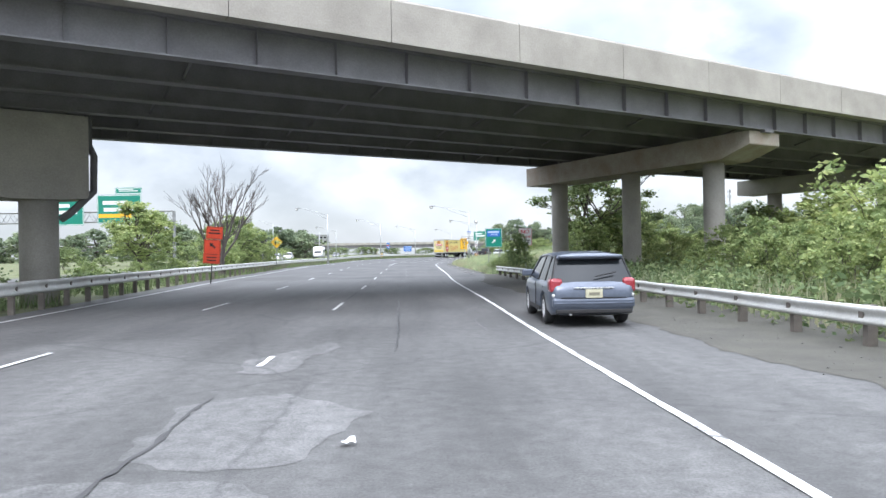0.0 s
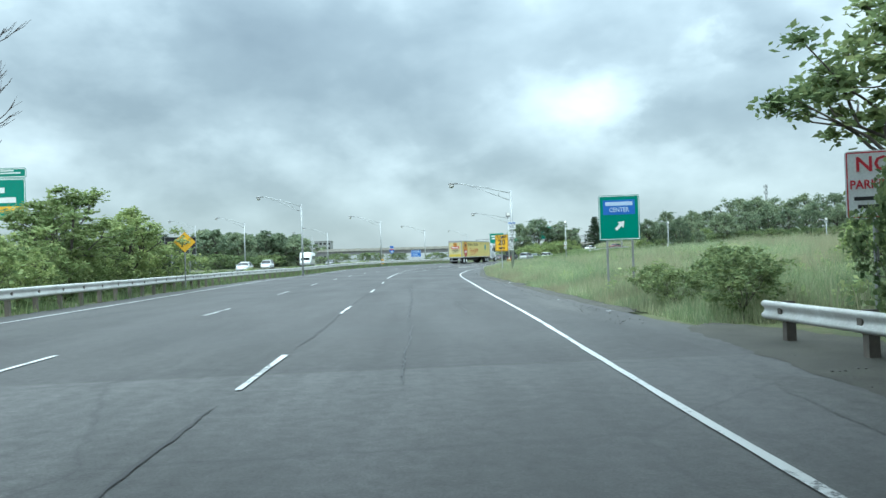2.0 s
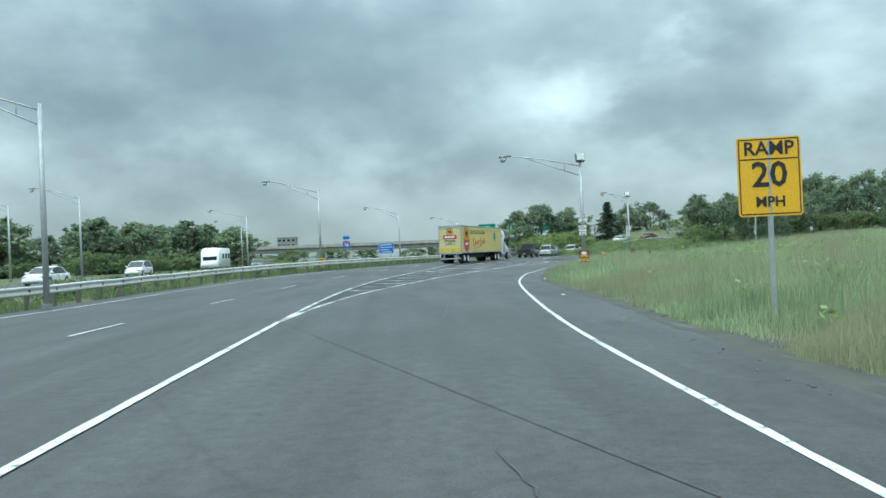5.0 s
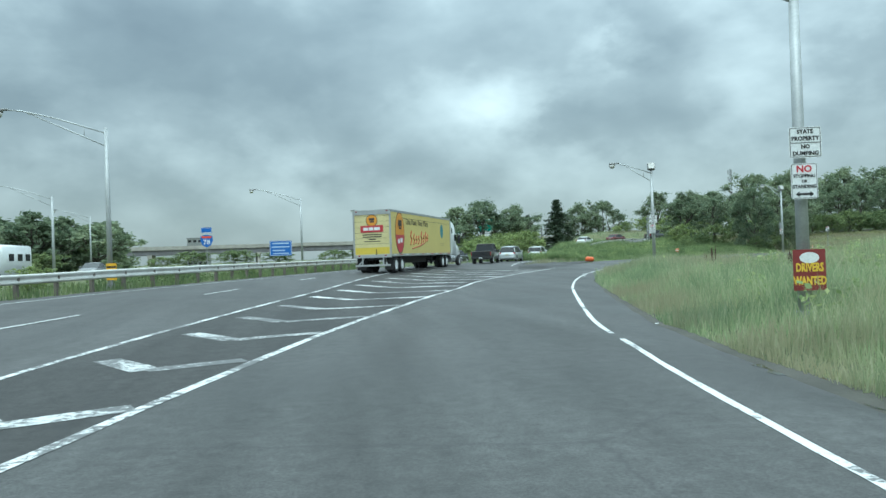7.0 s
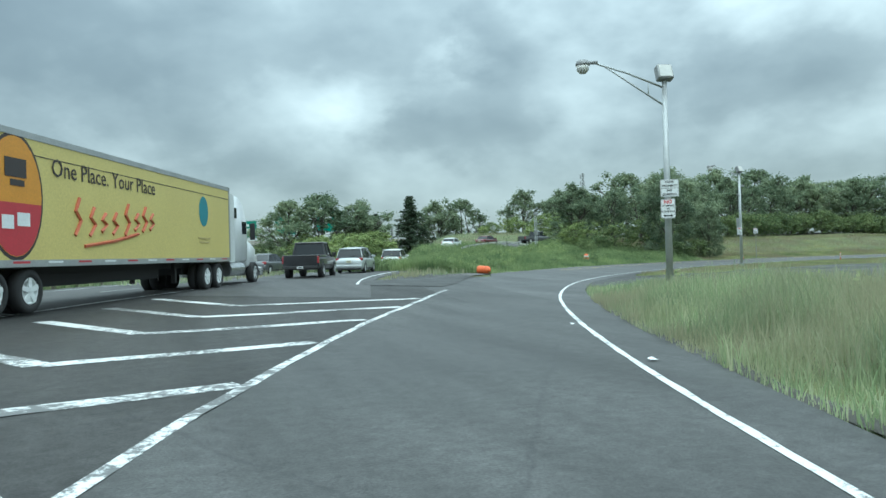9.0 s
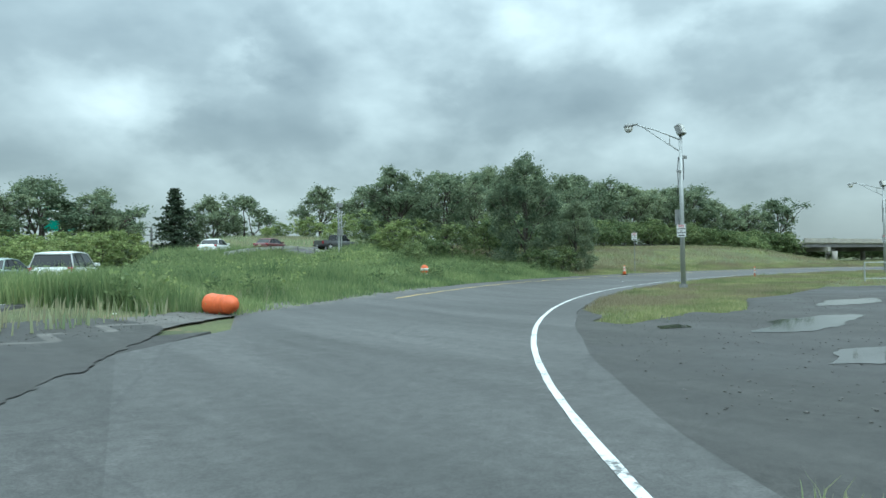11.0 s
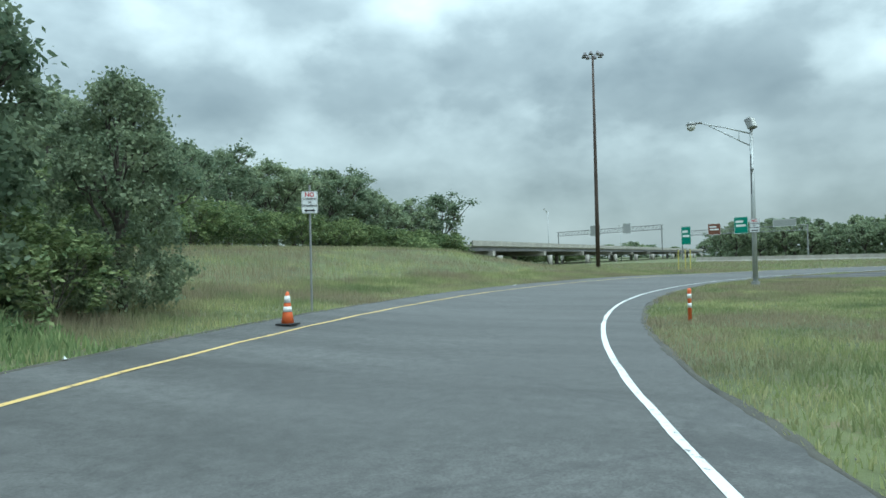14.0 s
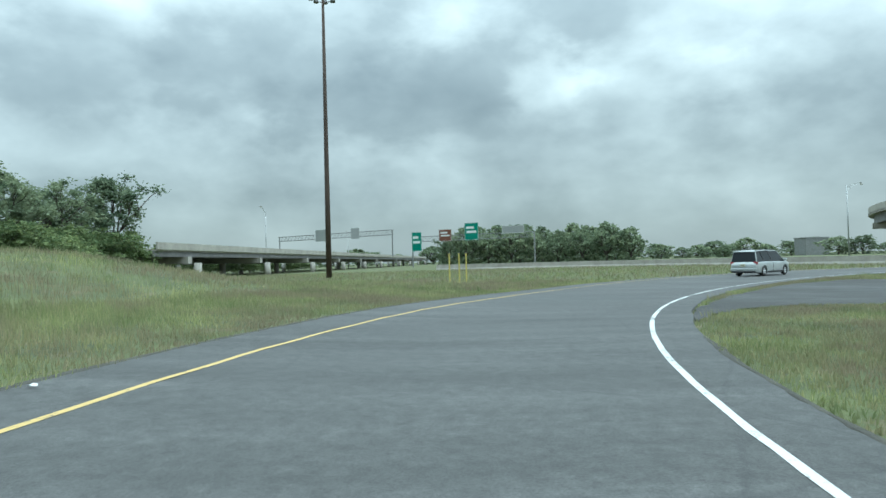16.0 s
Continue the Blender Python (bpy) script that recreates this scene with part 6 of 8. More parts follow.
        tree(82 - 290 * s + random.uniform(-3, 3), 352 - 42 * s + random.uniform(-6, 2), random.uniform(3.2, 5.2), "shrub", "dark green shrub added to fill the dark gap below the far viaduct", 21, 2.6, "shrubs below the viaduct")
    for k in range(16):
        tree(-44 - random.uniform(0, 10) + 0.25 * k, 120 + 9 * k, random.uniform(2.0, 4.0), "shrub", "dark green shrub beyond the far carriageway", 21, 2.0, "shrubs beyond the carriageway")
    for k in range(20):
        tree(-42 - random.uniform(0, 22) - 0.4 * k, 296 - 4.2 * k + random.uniform(-3, 3), random.uniform(8.5, 11.5), "oak", "dark green tree of a wood beyond the far carriageway", 51 + k % 3, 1.3, "trees beyond the carriageway", 0.3)
    for k in range(30):
        a = -62 + k * 1.85
        d = random.uniform(195, 260)
        tree(-10 + d * math.sin(radians(a)), 60 + d * math.cos(radians(a)), random.uniform(8, 12), "oak", "dark green tree of a distant wood", 51 + k % 3, 1.5, "trees of the distant wood", 0.5)
    for k in range(24):
        a = 89.5 + k * 0.62
        d = 235 + 12 * math.sin(k * 2.1)
        tree(82 + d * math.sin(radians(a)), 212.5 + d * math.cos(radians(a)), random.uniform(10.5, 14.5), "oak", "dark green tree of a distant wood", 51 + k % 3, 1.0, "trees of the distant wood", 0.8)
    for k in range(24):
        a = 106 + k * 1.5
        d = 430 + 30 * math.sin(k * 1.3)
        tree(82 + d * math.sin(radians(a)), 212.5 + d * math.cos(radians(a)), random.uniform(7, 12), "oak", "dark green tree of a distant wood", 51 + k % 3, 1.9, "trees of the distant wood", 1.0)
    for k in range(64):
        a = 2 + k * 1.7
        d = 620 + 60 * math.sin(k * 1.7)
        tree(20 + d * math.sin(radians(a)), 150 + d * math.cos(radians(a)), random.uniform(9, 14), "oak", "dark green tree on the skyline", 51 + k % 3, 2.3, "trees of the skyline", 1.5)


make_trees()


def dead_tree():
    """A bare tree: stems that rise like a vase from one short trunk and fork into fine twigs."""
    rng = np.random.default_rng(5)
    top = thing("dead_tree", Matrix.Translation((-13.4, 62.0, 0)) @ Matrix.Diagonal((1.55, 1.55, 1.42, 1)), "bare grey dead tree with many upright branches", "tree")
    bm = bmesh.new()
    tips = []

    def stem(base, way, length, r, depth):
        side = Vector(rng.normal(size=3))
        mid = base + way * length * 0.5 + side * length * 0.03
        tip = base + (way + Vector((0, 0, 0.12))).normalized() * length
        tube(bm, [base, mid, tip], [r, r * 0.8, r * 0.6], 7 if r > 0.04 else 4, False)
        if depth == 0:
            return
        for k in range(3 if depth > 1 else 4):
            turn = Vector(rng.normal(size=3)) * 0.30
            turn.z = abs(turn.z) * 0.5
            start = base.lerp(mid, rng.uniform(0.5, 1)) if k == 0 else mid.lerp(tip, rng.uniform(0.2, 1.0))
            stem(start, (way + turn).normalized(), length * rng.uniform(0.5, 0.72), r * 0.56, depth - 1)

    for k in range(8):
        a = 6.28 * k / 8 + rng.uniform(-0.3, 0.3)
        lean = rng.uniform(0.18, 0.62)
        stem(Vector((0.1 * math.cos(a), 0.1 * math.sin(a), rng.uniform(0.5, 1.5))), Vector((math.cos(a) * lean, math.sin(a) * lean, 1)).normalized(), rng.uniform(2.0, 2.7), 0.058, 4)
    part("crown", bm, M_DEADWOOD, top)
    part("trunk", tubed([(0, 0, -0.3), (0.03, 0, 0.6), (0, 0.03, 1.5)], [0.18, 0.135, 0.09], 9), M_DEADWOOD, top)


dead_tree()


def blades(name, pts, lo, hi, width, mat, label, seed, bend=0.35, clump=None):
    """Many single grass blades at plan points, as one mesh."""
    rng = np.random.default_rng(seed)
    n = len(pts)
    h = rng.uniform(lo, hi, n) if np.isscalar(lo) else lo + (hi - lo) * rng.random(n)
    z = height(pts[:, 0], pts[:, 1]) - 0.06
    base = np.c_[pts, z]
    a = rng.uniform(0, 2 * np.pi, n)
    side = np.c_[np.cos(a), np.sin(a), np.zeros(n)] * (width * rng.uniform(0.6, 1.4, n))[:, None]
    b = rng.uniform(0, 2 * np.pi, n)
    lean = np.c_[np.cos(b), np.sin(b), np.zeros(n)] * (h * bend * rng.uniform(0.1, 1, n))[:, None]
    up = np.c_[np.zeros(n), np.zeros(n), h]
    v = np.stack([base - side, base + side, base + side * 0.75 + lean * 0.35 + up * 0.6, base - side * 0.75 + lean * 0.35 + up * 0.6, base + lean + up], 1).reshape(-1, 3)
    i = np.arange(n)[:, None] * 5
    faces = np.vstack([i + [0, 1, 2], i + [0, 2, 3], i + [3, 2, 4]])
    ob = new(name, np_mesh(name, v, faces, mat))
    return tagged(ob, label, "grass", "", "stuff")


def band(line, near, far, density, seed, falloff=1.0):
    """Random plan points to the left (positive) of a line, between two distances from it, thinning outwards."""
    rng = np.random.default_rng(seed)
    s = np.r_[0, np.cumsum(np.linalg.norm(np.diff(line, axis=0), axis=1))]
    n = int(s[-1] * abs(far - near) * density)
    k = rng.uniform(0, s[-1], n)
    q = near + (far - near) * rng.random(n) ** falloff
    nrm = normals(line)
    x, y = np.interp(k, s, line[:, 0]), np.interp(k, s, line[:, 1])
    return np.c_[x + np.interp(k, s, nrm[:, 0]) * q, y + np.interp(k, s, nrm[:, 1]) * q]


def patchy(pts, scale, threshold, seed):
    v = np.array([noise.noise((x * scale, y * scale, seed)) for x, y in pts])
    return pts[v > threshold]


def inside(p, outline):
    """Which plan points lie within an outline."""
    o = np.array(outline)
    hit = np.zeros(len(p), bool)
    for (x0, y0), (x1, y1) in zip(o, np.roll(o, -1, axis=0)):
        cross = (y0 > p[:, 1]) != (y1 > p[:, 1])
        hit ^= cross & (p[:, 0] < (x1 - x0) * (p[:, 1] - y0) / (y1 - y0 + 1e-9) + x0)
    return hit


def make_grass():
    er = EDGE_RIGHT
    tall = er[(er[:, 1] > 57) & (er[:, 0] < 33)]
    verge = np.interp(tall[:, 1], [57, 66, 82, 97, 112, 131, 149, 160, 190], [2.9, 2.55, 2.4, 2.0, 2.3, 1.3, 1.2, 0.95, 0.95])[:, None]
    tall = tall - normals(tall) * verge
    p = np.vstack([band(tall, 0.0, -7, 150, 1, 1.15), band(tall, -6, -32, 34, 2, 0.8)])
    p = p[~inside(p, GRAVEL_A)]
    v = np.array([noise.noise((x * 0.12, y * 0.12, 3.0)) + 0.6 * noise.noise((x * 0.5, y * 0.5, 8.0)) + 0.55 * noise.noise((x * 1.7, y * 1.7, 4.0)) for x, y in p])
    off = np.min(np.hypot(p[:, None, 0] - tall[None, ::4, 0], p[:, None, 1] - tall[None, ::4, 1]), axis=1)
    lo = (0.50 + 0.3 * v) * np.clip(off / 2.6, 0.22, 1) * (1 + 0.3 * step01(off, 3, 10) * (1 - step01(p[:, 1], 120, 150)))
    lo = np.clip(lo, 0.08, 1) * (1 - 0.45 * step01(p[:, 1], 168, 188))
    blades("tall_grass", p, lo * 0.7, lo * 1.95, 0.0085, M_GRASS, "tall green and straw-coloured grass beside the ramp", 3, 0.55)
    rail = er[(er[:, 1] > -5) & (er[:, 1] < 58)]
    p = patchy(band(rail, -5.0, -16, 22, 4), 0.3, -0.15, 1.0)
    blades("roadside_weeds", p, 0.3, 1.0, 0.022, M_GRASS, "tall weeds behind the guard rail", 5)
    short = er[(er[:, 0] >= 31) & (er[:, 0] < 130)]
    p = np.vstack([band(short, -0.9, -9, 200, 6, 0.9), band(short, -8, -30, 28, 7, 0.8)])
    p = p[~inside(p, GRAVEL_A) & ~inside(p, GRAVEL_B)]
    lo = 0.085 + 0.035 * np.array([noise.noise((x * 0.3, y * 0.3, 5.0)) + noise.noise((x * 1.3, y * 1.3, 2.0)) for x, y in p])
    blades("short_grass", p, np.clip(lo, 0.06, 1), np.clip(lo, 0.06, 1) * 1.6, 0.011, M_GRASS_SHORT, "short patchy yellow-green grass inside the loop", 8, 0.6)
    el = EDGE_LEFT[EDGE_LEFT[:, 0] < 128]
    p = np.vstack([band(el, 1.3, 9, 160, 9, 0.9), band(el, 8, 36, 45, 10, 0.8)])
    d = (p[:, 0] < 64)
    weedy = p[d]
    q = p[~d]
    lo = 0.085 + 0.06 * np.array([noise.noise((x * 0.3, y * 0.3, 6.0)) + noise.noise((x * 1.3, y * 1.3, 3.0)) for x, y in q])
    lo = np.clip(lo, 0.06, 1) * (1 + 2.0 * step01(edge_distance(q[:, 0], q[:, 1]) - 5, 1.5, 8) * (1 - 0.7 * step01(q[:, 0], 90, 120)))
    blades("bank_grass", q, lo, lo * 2.2, 0.009, M_GRASS_SHORT, "short yellow-green grass on the bank", 11, 0.6)
    off = edge_distance(weedy[:, 0], weedy[:, 1]) - 4.9
    v = np.array([noise.noise((x * 0.3, y * 0.3, 2.0)) for x, y in weedy])
    lo = np.clip(0.07 + 0.10 * np.clip(off - 0.8, 0, 5) + 0.22 * v * np.clip(off / 2, 0.1, 1), 0.05, 0.9)
    blades("bank_weeds", weedy, lo, lo * 1.9, 0.018, M_GRASS_FRESH, "tall green weeds on the bank between the ramps", 12, 0.45)
    # tufts that stand above the mown sward
    rng = np.random.default_rng(46)
    outer = EDGE_LEFT[(EDGE_LEFT[:, 0] > 62) & (EDGE_LEFT[:, 0] < 128)]
    c = np.vstack([band(outer, 1.7, 15, 0.55, 47, 1.2), band(short, -1.1, -12, 0.6, 48, 1.2)])
    c = patchy(c, 0.22, -0.12, 3.5)
    c = c[~inside(c, GRAVEL_A) & ~inside(c, GRAVEL_B)]
    p = np.repeat(c, 34, axis=0) + rng.normal(0, 0.13, (len(c) * 34, 2))
    size = np.repeat(rng.uniform(0.5, 1.25, len(c)), 34)
    blades("grass_tufts", p, 0.10 * size, 0.28 * size, 0.009, M_GRASS_SHORT, "yellow-green tufts standing above mown grass", 49, 0.8)
    rng = np.random.default_rng(44)
    p = np.c_[rng.uniform(112, 208, 42000), rng.uniform(150, 250, 42000)]
    off = edge_distance(p[:, 0], p[:, 1])
    p = p[((off > 5.5) & (np.hypot(p[:, 0] - 82, p[:, 1] - 212) < 125)) | ((off < -6.5) & ~inside(p, GRAVEL_B))]
    blades("far_grass", p, 0.12, 0.4, 0.03, M_GRASS_SHORT, "rough grass out to the barrier and the viaduct", 45, 0.6)
    ml = MAIN_LEFT[(MAIN_LEFT[:, 1] > 5) & (MAIN_LEFT[:, 1] < 215)]
    p = np.vstack([patchy(band(ml, 1.3, 3.2, 40, 13), 0.25, -0.05, 2.0), band(ml, 3.0, 10, 14, 14)])
    blades("median_grass", p, 0.1, 0.5, 0.014, M_LEAF, "weeds and grass on the median", 15)
    q = QUEUE_WAY[10:120]
    p = np.vstack([band(q, 3.8, 26, 14, 16, 0.8), band(q, -3.6, -16, 18, 17, 0.8)])
    p = p[(edge_distance(p[:, 0], p[:, 1]) > 8)]
    blades("hill_grass", p, 0.15, 0.55, 0.025, M_GRASS, "green grass on the hill round the climbing ramp", 18)


make_grass()


def weed_clumps(name, pts, lo, hi, leaves, mat, label, seed):
    """Low leafy weeds at plan points, as one mesh."""
    rng = np.random.default_rng(seed)
    h = rng.uniform(lo, hi, len(pts))
    z = height(pts[:, 0], pts[:, 1])
    centres = np.vstack([np.c_[pts, z + h * 0.35], np.c_[pts + rng.normal(0, 0.12, pts.shape), z + h * 0.75]])
    verts, faces = leaf_cloud(rng, centres, np.r_[h * 0.55, h * 0.4], len(centres) * leaves, 0.13, 1.0)
    tagged(new(name, np_mesh(name, verts, faces, mat)), label, "weeds", "", "stuff")


def make_weeds():
    el = EDGE_LEFT[EDGE_LEFT[:, 0] < 66]
    p = patchy(band(el, 3.2, 26, 2.6, 31, 0.8), 0.25, -0.1, 7.0)
    weed_clumps("bank_weed_clumps", p, 0.35, 1.0, 22, M_LEAF, "leafy green weeds among the grass of the bank", 32)
    p = patchy(band(QUEUE_WAY[4:70], -4.2, -16, 1.3, 33, 0.8), 0.25, -0.2, 7.5)
    p = p[edge_distance(p[:, 0], p[:, 1]) > 9]
    weed_clumps("hill_weed_clumps", p, 0.4, 1.1, 16, M_LEAF_BRIGHT, "leafy bright green weeds on the hill", 34)
    er = EDGE_RIGHT[(EDGE_RIGHT[:, 1] > 58) & (EDGE_RIGHT[:, 0] < 26)]
    p = patchy(band(er, -3.6, -22, 1.0, 35, 0.8), 0.2, 0.05, 8.0)
    p = p[~inside(p, GRAVEL_A)]
    weed_clumps("verge_weed_clumps", p, 0.3, 0.8, 18, M_GRASS_FRESH, "leafy weeds among the tall grass of the verge", 36)
    rail = EDGE_RIGHT[(EDGE_RIGHT[:, 1] > 5) & (EDGE_RIGHT[:, 1] < 57)]
    p = band(rail, -4.6, -9, 3.0, 37)
    weed_clumps("rail_weed_clumps", p, 0.3, 1.1, 20, M_LEAF, "leafy green weeds crowding behind the guard rail", 38)
    ml = MAIN_LEFT[(MAIN_LEFT[:, 1] > 30) & (MAIN_LEFT[:, 1] < 200)]
    p = patchy(band(ml, 2.6, 8, 1.6, 39), 0.25, -0.1, 9.0)
    weed_clumps("median_weed_clumps", p, 0.3, 1.0, 16, M_LEAF, "leafy weeds behind the median rail", 40)


make_weeds()


def dock_plant(x, y, h, seed):
    """A weed with dark brown seed stalks."""
    rng = np.random.default_rng(seed)
    top = thing("dock_plant", Matrix.Translation((x, y, ground_z(x, y))), "weed with dark brown upright seed stalks in tall grass", "weed", "docks of the verge")
    for k in range(5):
        a, lean = rng.uniform(0, 6.28), rng.uniform(0.03, 0.22)
        tip = Vector((math.cos(a) * lean, math.sin(a) * lean, h * rng.uniform(0.8, 1.1)))
        pts = [tip * q for q in (0, 0.4, 0.5, 0.6, 0.7, 0.8, 0.9, 1.0)]
        part("seed_stalk", tubed(pts, [0.008, 0.007, 0.022, 0.03, 0.026, 0.03, 0.02, 0.006], 6), M_DOCK, top)


for k, (x, y, h) in enumerate(((20.4, 157.4, 1.3), (21.6, 160.2, 0.95), (19.5, 150.5, 1.0))):
    dock_plant(x, y, h, 90 + k)


# ---------------------------------------------------------------- vehicles
def body_section(y, w, z0, z1, shoulder=0.1):
    """A rounded cross-section of a car body, 12 points."""
    r = min(0.16, (z1 - z0) * 0.3)
    return [(-w + r, y, z0), (-w + 0.03, y, z0 + r * 0.7), (-w, y, z0 + (z1 - z0) * 0.45), (-w + 0.01, y, z1 - r), (-w + shoulder, y, z1 - 0.02), (-w * 0.45, y, z1 + 0.015),
            (w * 0.45, y, z1 + 0.015), (w - shoulder, y, z1 - 0.02), (w - 0.01, y, z1 - r), (w, y, z0 + (z1 - z0) * 0.45), (w - 0.03, y, z0 + r * 0.7), (w - r, y, z0)]


def wheel(parent, x, y, r, width, rim_mat, dual=False):
    side = 1 if x > 0 else -1
    hub = new("wheel")
    hub.parent = parent
    hub.location = (x, y, r)
    bm = bmesh.new()
    h = width / 2
    lathe(bm, [(r * 0.62, -h), (r * 0.9, -h), (r, -h * 0.7), (r, h * 0.7), (r * 0.9, h), (r * 0.62, h), (r * 0.6, 0), (r * 0.62, -h)], 24, "x", caps=False)
    smooth(part("tyre", bm, M_RUBBER, hub))
    bm = bmesh.new()
    lathe(bm, [(r * 0.63, side * (h - 0.035)), (r * 0.56, side * (h - 0.01)), (r * 0.50, side * (h - 0.05)), (r * 0.12, side * (h - 0.04)), (r * 0.1, side * (h - 0.01)), (0.01, side * (h - 0.01))], 20, "x")
    rim = smooth(part("rim", bm, M_BLACK if rim_mat is M_CHROME else rim_mat, hub))
    bm = bmesh.new()
    for k in range(5):
        a = 2 * math.pi * k / 5
        m = Matrix.Rotation(a, 4, "X")
        x0, x1 = sorted((side * (h - 0.045), side * (h - 0.005)))
        box(bm, x0, x1, -r * 0.11, r * 0.11, r * 0.02, r * 0.6, m)
    if rim_mat is M_CHROME:
        lathe(bm, [(r * 0.64, side * (h - 0.03)), (r * 0.63, side * (h - 0.004)), (r * 0.57, side * (h - 0.006)), (r * 0.55, side * (h - 0.04))], 24, "x", caps=False)
        lathe(bm, [(r * 0.16, side * (h - 0.03)), (r * 0.15, side * (h - 0.002)), (0.01, side * (h - 0.001))], 12, "x")
    part("spokes", bm, M_RIM if rim_mat is M_CHROME else rim_mat, rim)
    return hub


def car(name, m, label, paint, L=4.4, W=1.76, H=1.5, belt=0.92, hood=1.0, cabin=(-0.42, 0.27), roof=(-0.36, 0.08), trunk=None, wheels=(0.29, -0.31), r=0.31, category="car", group="", rear_glass=True, rack=False, plate=True, hood_z=0.86, hatch=False):
    """A road car, nose towards +y: lofted body, glass cabin, roof, pillars, lights, bumpers, wheels. cabin and roof: rear and front ends as shares of the length."""
    top = thing(name, m, label, category, group)
    w = W / 2
    tz = belt if trunk is None else trunk
    ks = [-0.5, -0.485, -0.44, -0.33, -0.2, 0.0, cabin[1], cabin[1] + 0.06, 0.40, 0.46, 0.488, 0.5]
    zt = [tz - 0.22, tz - 0.07, tz, belt, belt, belt - 0.01, belt - 0.02, hood_z + 0.04, hood_z - 0.06, hood_z - 0.13, hood_z - 0.24, hood_z - 0.34]
    zb = [0.34, 0.27, 0.22, 0.19, 0.19, 0.19, 0.19, 0.19, 0.2, 0.22, 0.26, 0.34]
    ws = [0.83, 0.92, 0.97, 1, 1, 1, 1, 0.99, 0.955, 0.9, 0.82, 0.72]
    # stations close together round the wheels, where the sides rise into open arches
    ys = sorted(set([k * L for k in ks] + [yy * L + r * 1.17 * math.cos(math.pi * j / 12) for yy in wheels for j in range(13)]))
    secs = []
    for y in ys:
        k = y / L
        t, b0, ww = float(np.interp(k, ks, zt)), float(np.interp(k, ks, zb)), float(np.interp(k, ks, ws)) * w
        low = b0
        for yy in wheels:
            q = (r * 1.17) ** 2 - (y - yy * L) ** 2
            if q >= 0:
                low = max(low, r + math.sqrt(q))
        side = []
        for j, (f, m) in enumerate(((0, 0.955), (0.1, 0.985), (0.32, 1.0), (0.56, 1.0), (0.78, 0.99), (0.92, 0.965), (0.985, 0.90))):
            side.append((ww * m, max(b0 + (t - b0) * f, low + 0.004 * j)))
        secs.append([(-x, y, z) for x, z in side] + [(-ww * 0.45, y, t + 0.015), (ww * 0.45, y, t + 0.015)] + [(x, y, z) for x, z in side[::-1]])
    bm = bmesh.new()
    loft(bm, secs)
    smooth(part("body", bm, paint, top))
    part("underbody", boxed(-w + 0.26, w - 0.26, -0.44 * L, 0.44 * L, 0.2, 0.62), M_BLACK, top)
    # glass cabin with tumblehome
    c0, c1, r0, r1 = cabin[0] * L, cabin[1] * L, roof[0] * L, roof[1] * L
    wi, wo = w * 0.74, w * 0.925
    zr = H - 0.05
    bm = bmesh.new()
    loft(bm, [[(-wo, c0, belt - 0.05), (-wi, r0, zr), (wi, r0, zr), (wo, c0, belt - 0.05)], [(-wo - 0.01, (c0 + c1) / 2, belt - 0.05), (-wi - 0.02, (r0 + r1) / 2, zr + 0.005), (wi + 0.02, (r0 + r1) / 2, zr + 0.005), (wo + 0.01, (c0 + c1) / 2, belt - 0.05)],
              [(-wo, c1, belt - 0.06), (-wi, r1, zr), (wi, r1, zr), (wo, c1, belt - 0.06)]])
    part("glass", bm, M_GLASS, top)
    bm = bmesh.new()
    secs = []
    for y, dz in ((r0 - 0.06, -0.03), (r0 + 0.05, 0.0), ((r0 + r1) / 2, 0.045), (r1 - 0.05, 0.01), (r1 + 0.06, -0.03)):
        z = H - 0.045 + dz
        ww = wi + 0.03
        secs.append([(-ww, y, z - 0.055), (-ww + 0.02, y, z), (-ww * 0.5, y, z + 0.035), (ww * 0.5, y, z + 0.035), (ww - 0.02, y, z), (ww, y, z - 0.055)])
    loft(bm, secs)
    smooth(part("roof", bm, paint, top))
    for s in (-1, 1):
        def strip(a, b, wd, mat, nm="pillar"):
            bm = bmesh.new()
            o = s * 0.012
            loft(bm, [[(p[0] - o, p[1] - wd, p[2]), (p[0] + o, p[1] - wd, p[2]), (p[0] + o, p[1] + wd, p[2]), (p[0] - o, p[1] + wd, p[2])] for p in (a, b)])
            part(nm, bm, mat, top)
        strip((s * wo, c1, belt - 0.05), (s * (wi + 0.012), r1 + 0.03, zr), 0.032, paint)
        strip((s * wo, c0 + 0.03, belt - 0.05), (s * (wi + 0.012), r0 + 0.02, zr), 0.05, M_BLACK if hatch else paint)
        mid = c0 + (c1 - c0) * 0.55
        strip((s * (wo + 0.005), mid, belt - 0.04), (s * (wi + 0.016), r0 + (r1 - r0) * 0.55, zr), 0.035, M_BLACK)
        q = c0 + (c1 - c0) * 0.26
        strip((s * (wo + 0.003), q, belt - 0.04), (s * (wi + 0.012), r0 + (r1 - r0) * 0.2, zr), 0.028, M_BLACK)
        x0, x1 = sorted((s * (w - 0.12), s * (w + 0.13)))
        mir = part("mirror", boxed(x0, x1, c1 - 0.16, c1 - 0.04, belt + 0.0, belt + 0.15, bevel=0.03), paint, top)
        # side trims and door handles
        x0, x1 = sorted((s * (w - 0.01), s * (w + 0.012)))
        for yy in (mid - 0.95, mid + 0.18):
            part("door_handle", boxed(x0, x1 + (0.012 if s > 0 else 0), yy, yy + 0.2, belt - 0.17, belt - 0.13, bevel=0.01), paint, top)
        part("sill_trim", boxed(x0, x1, wheels[1] * L + r + 0.12, wheels[0] * L - r - 0.12, 0.24, 0.33, bevel=0.008), M_BLACK, top)
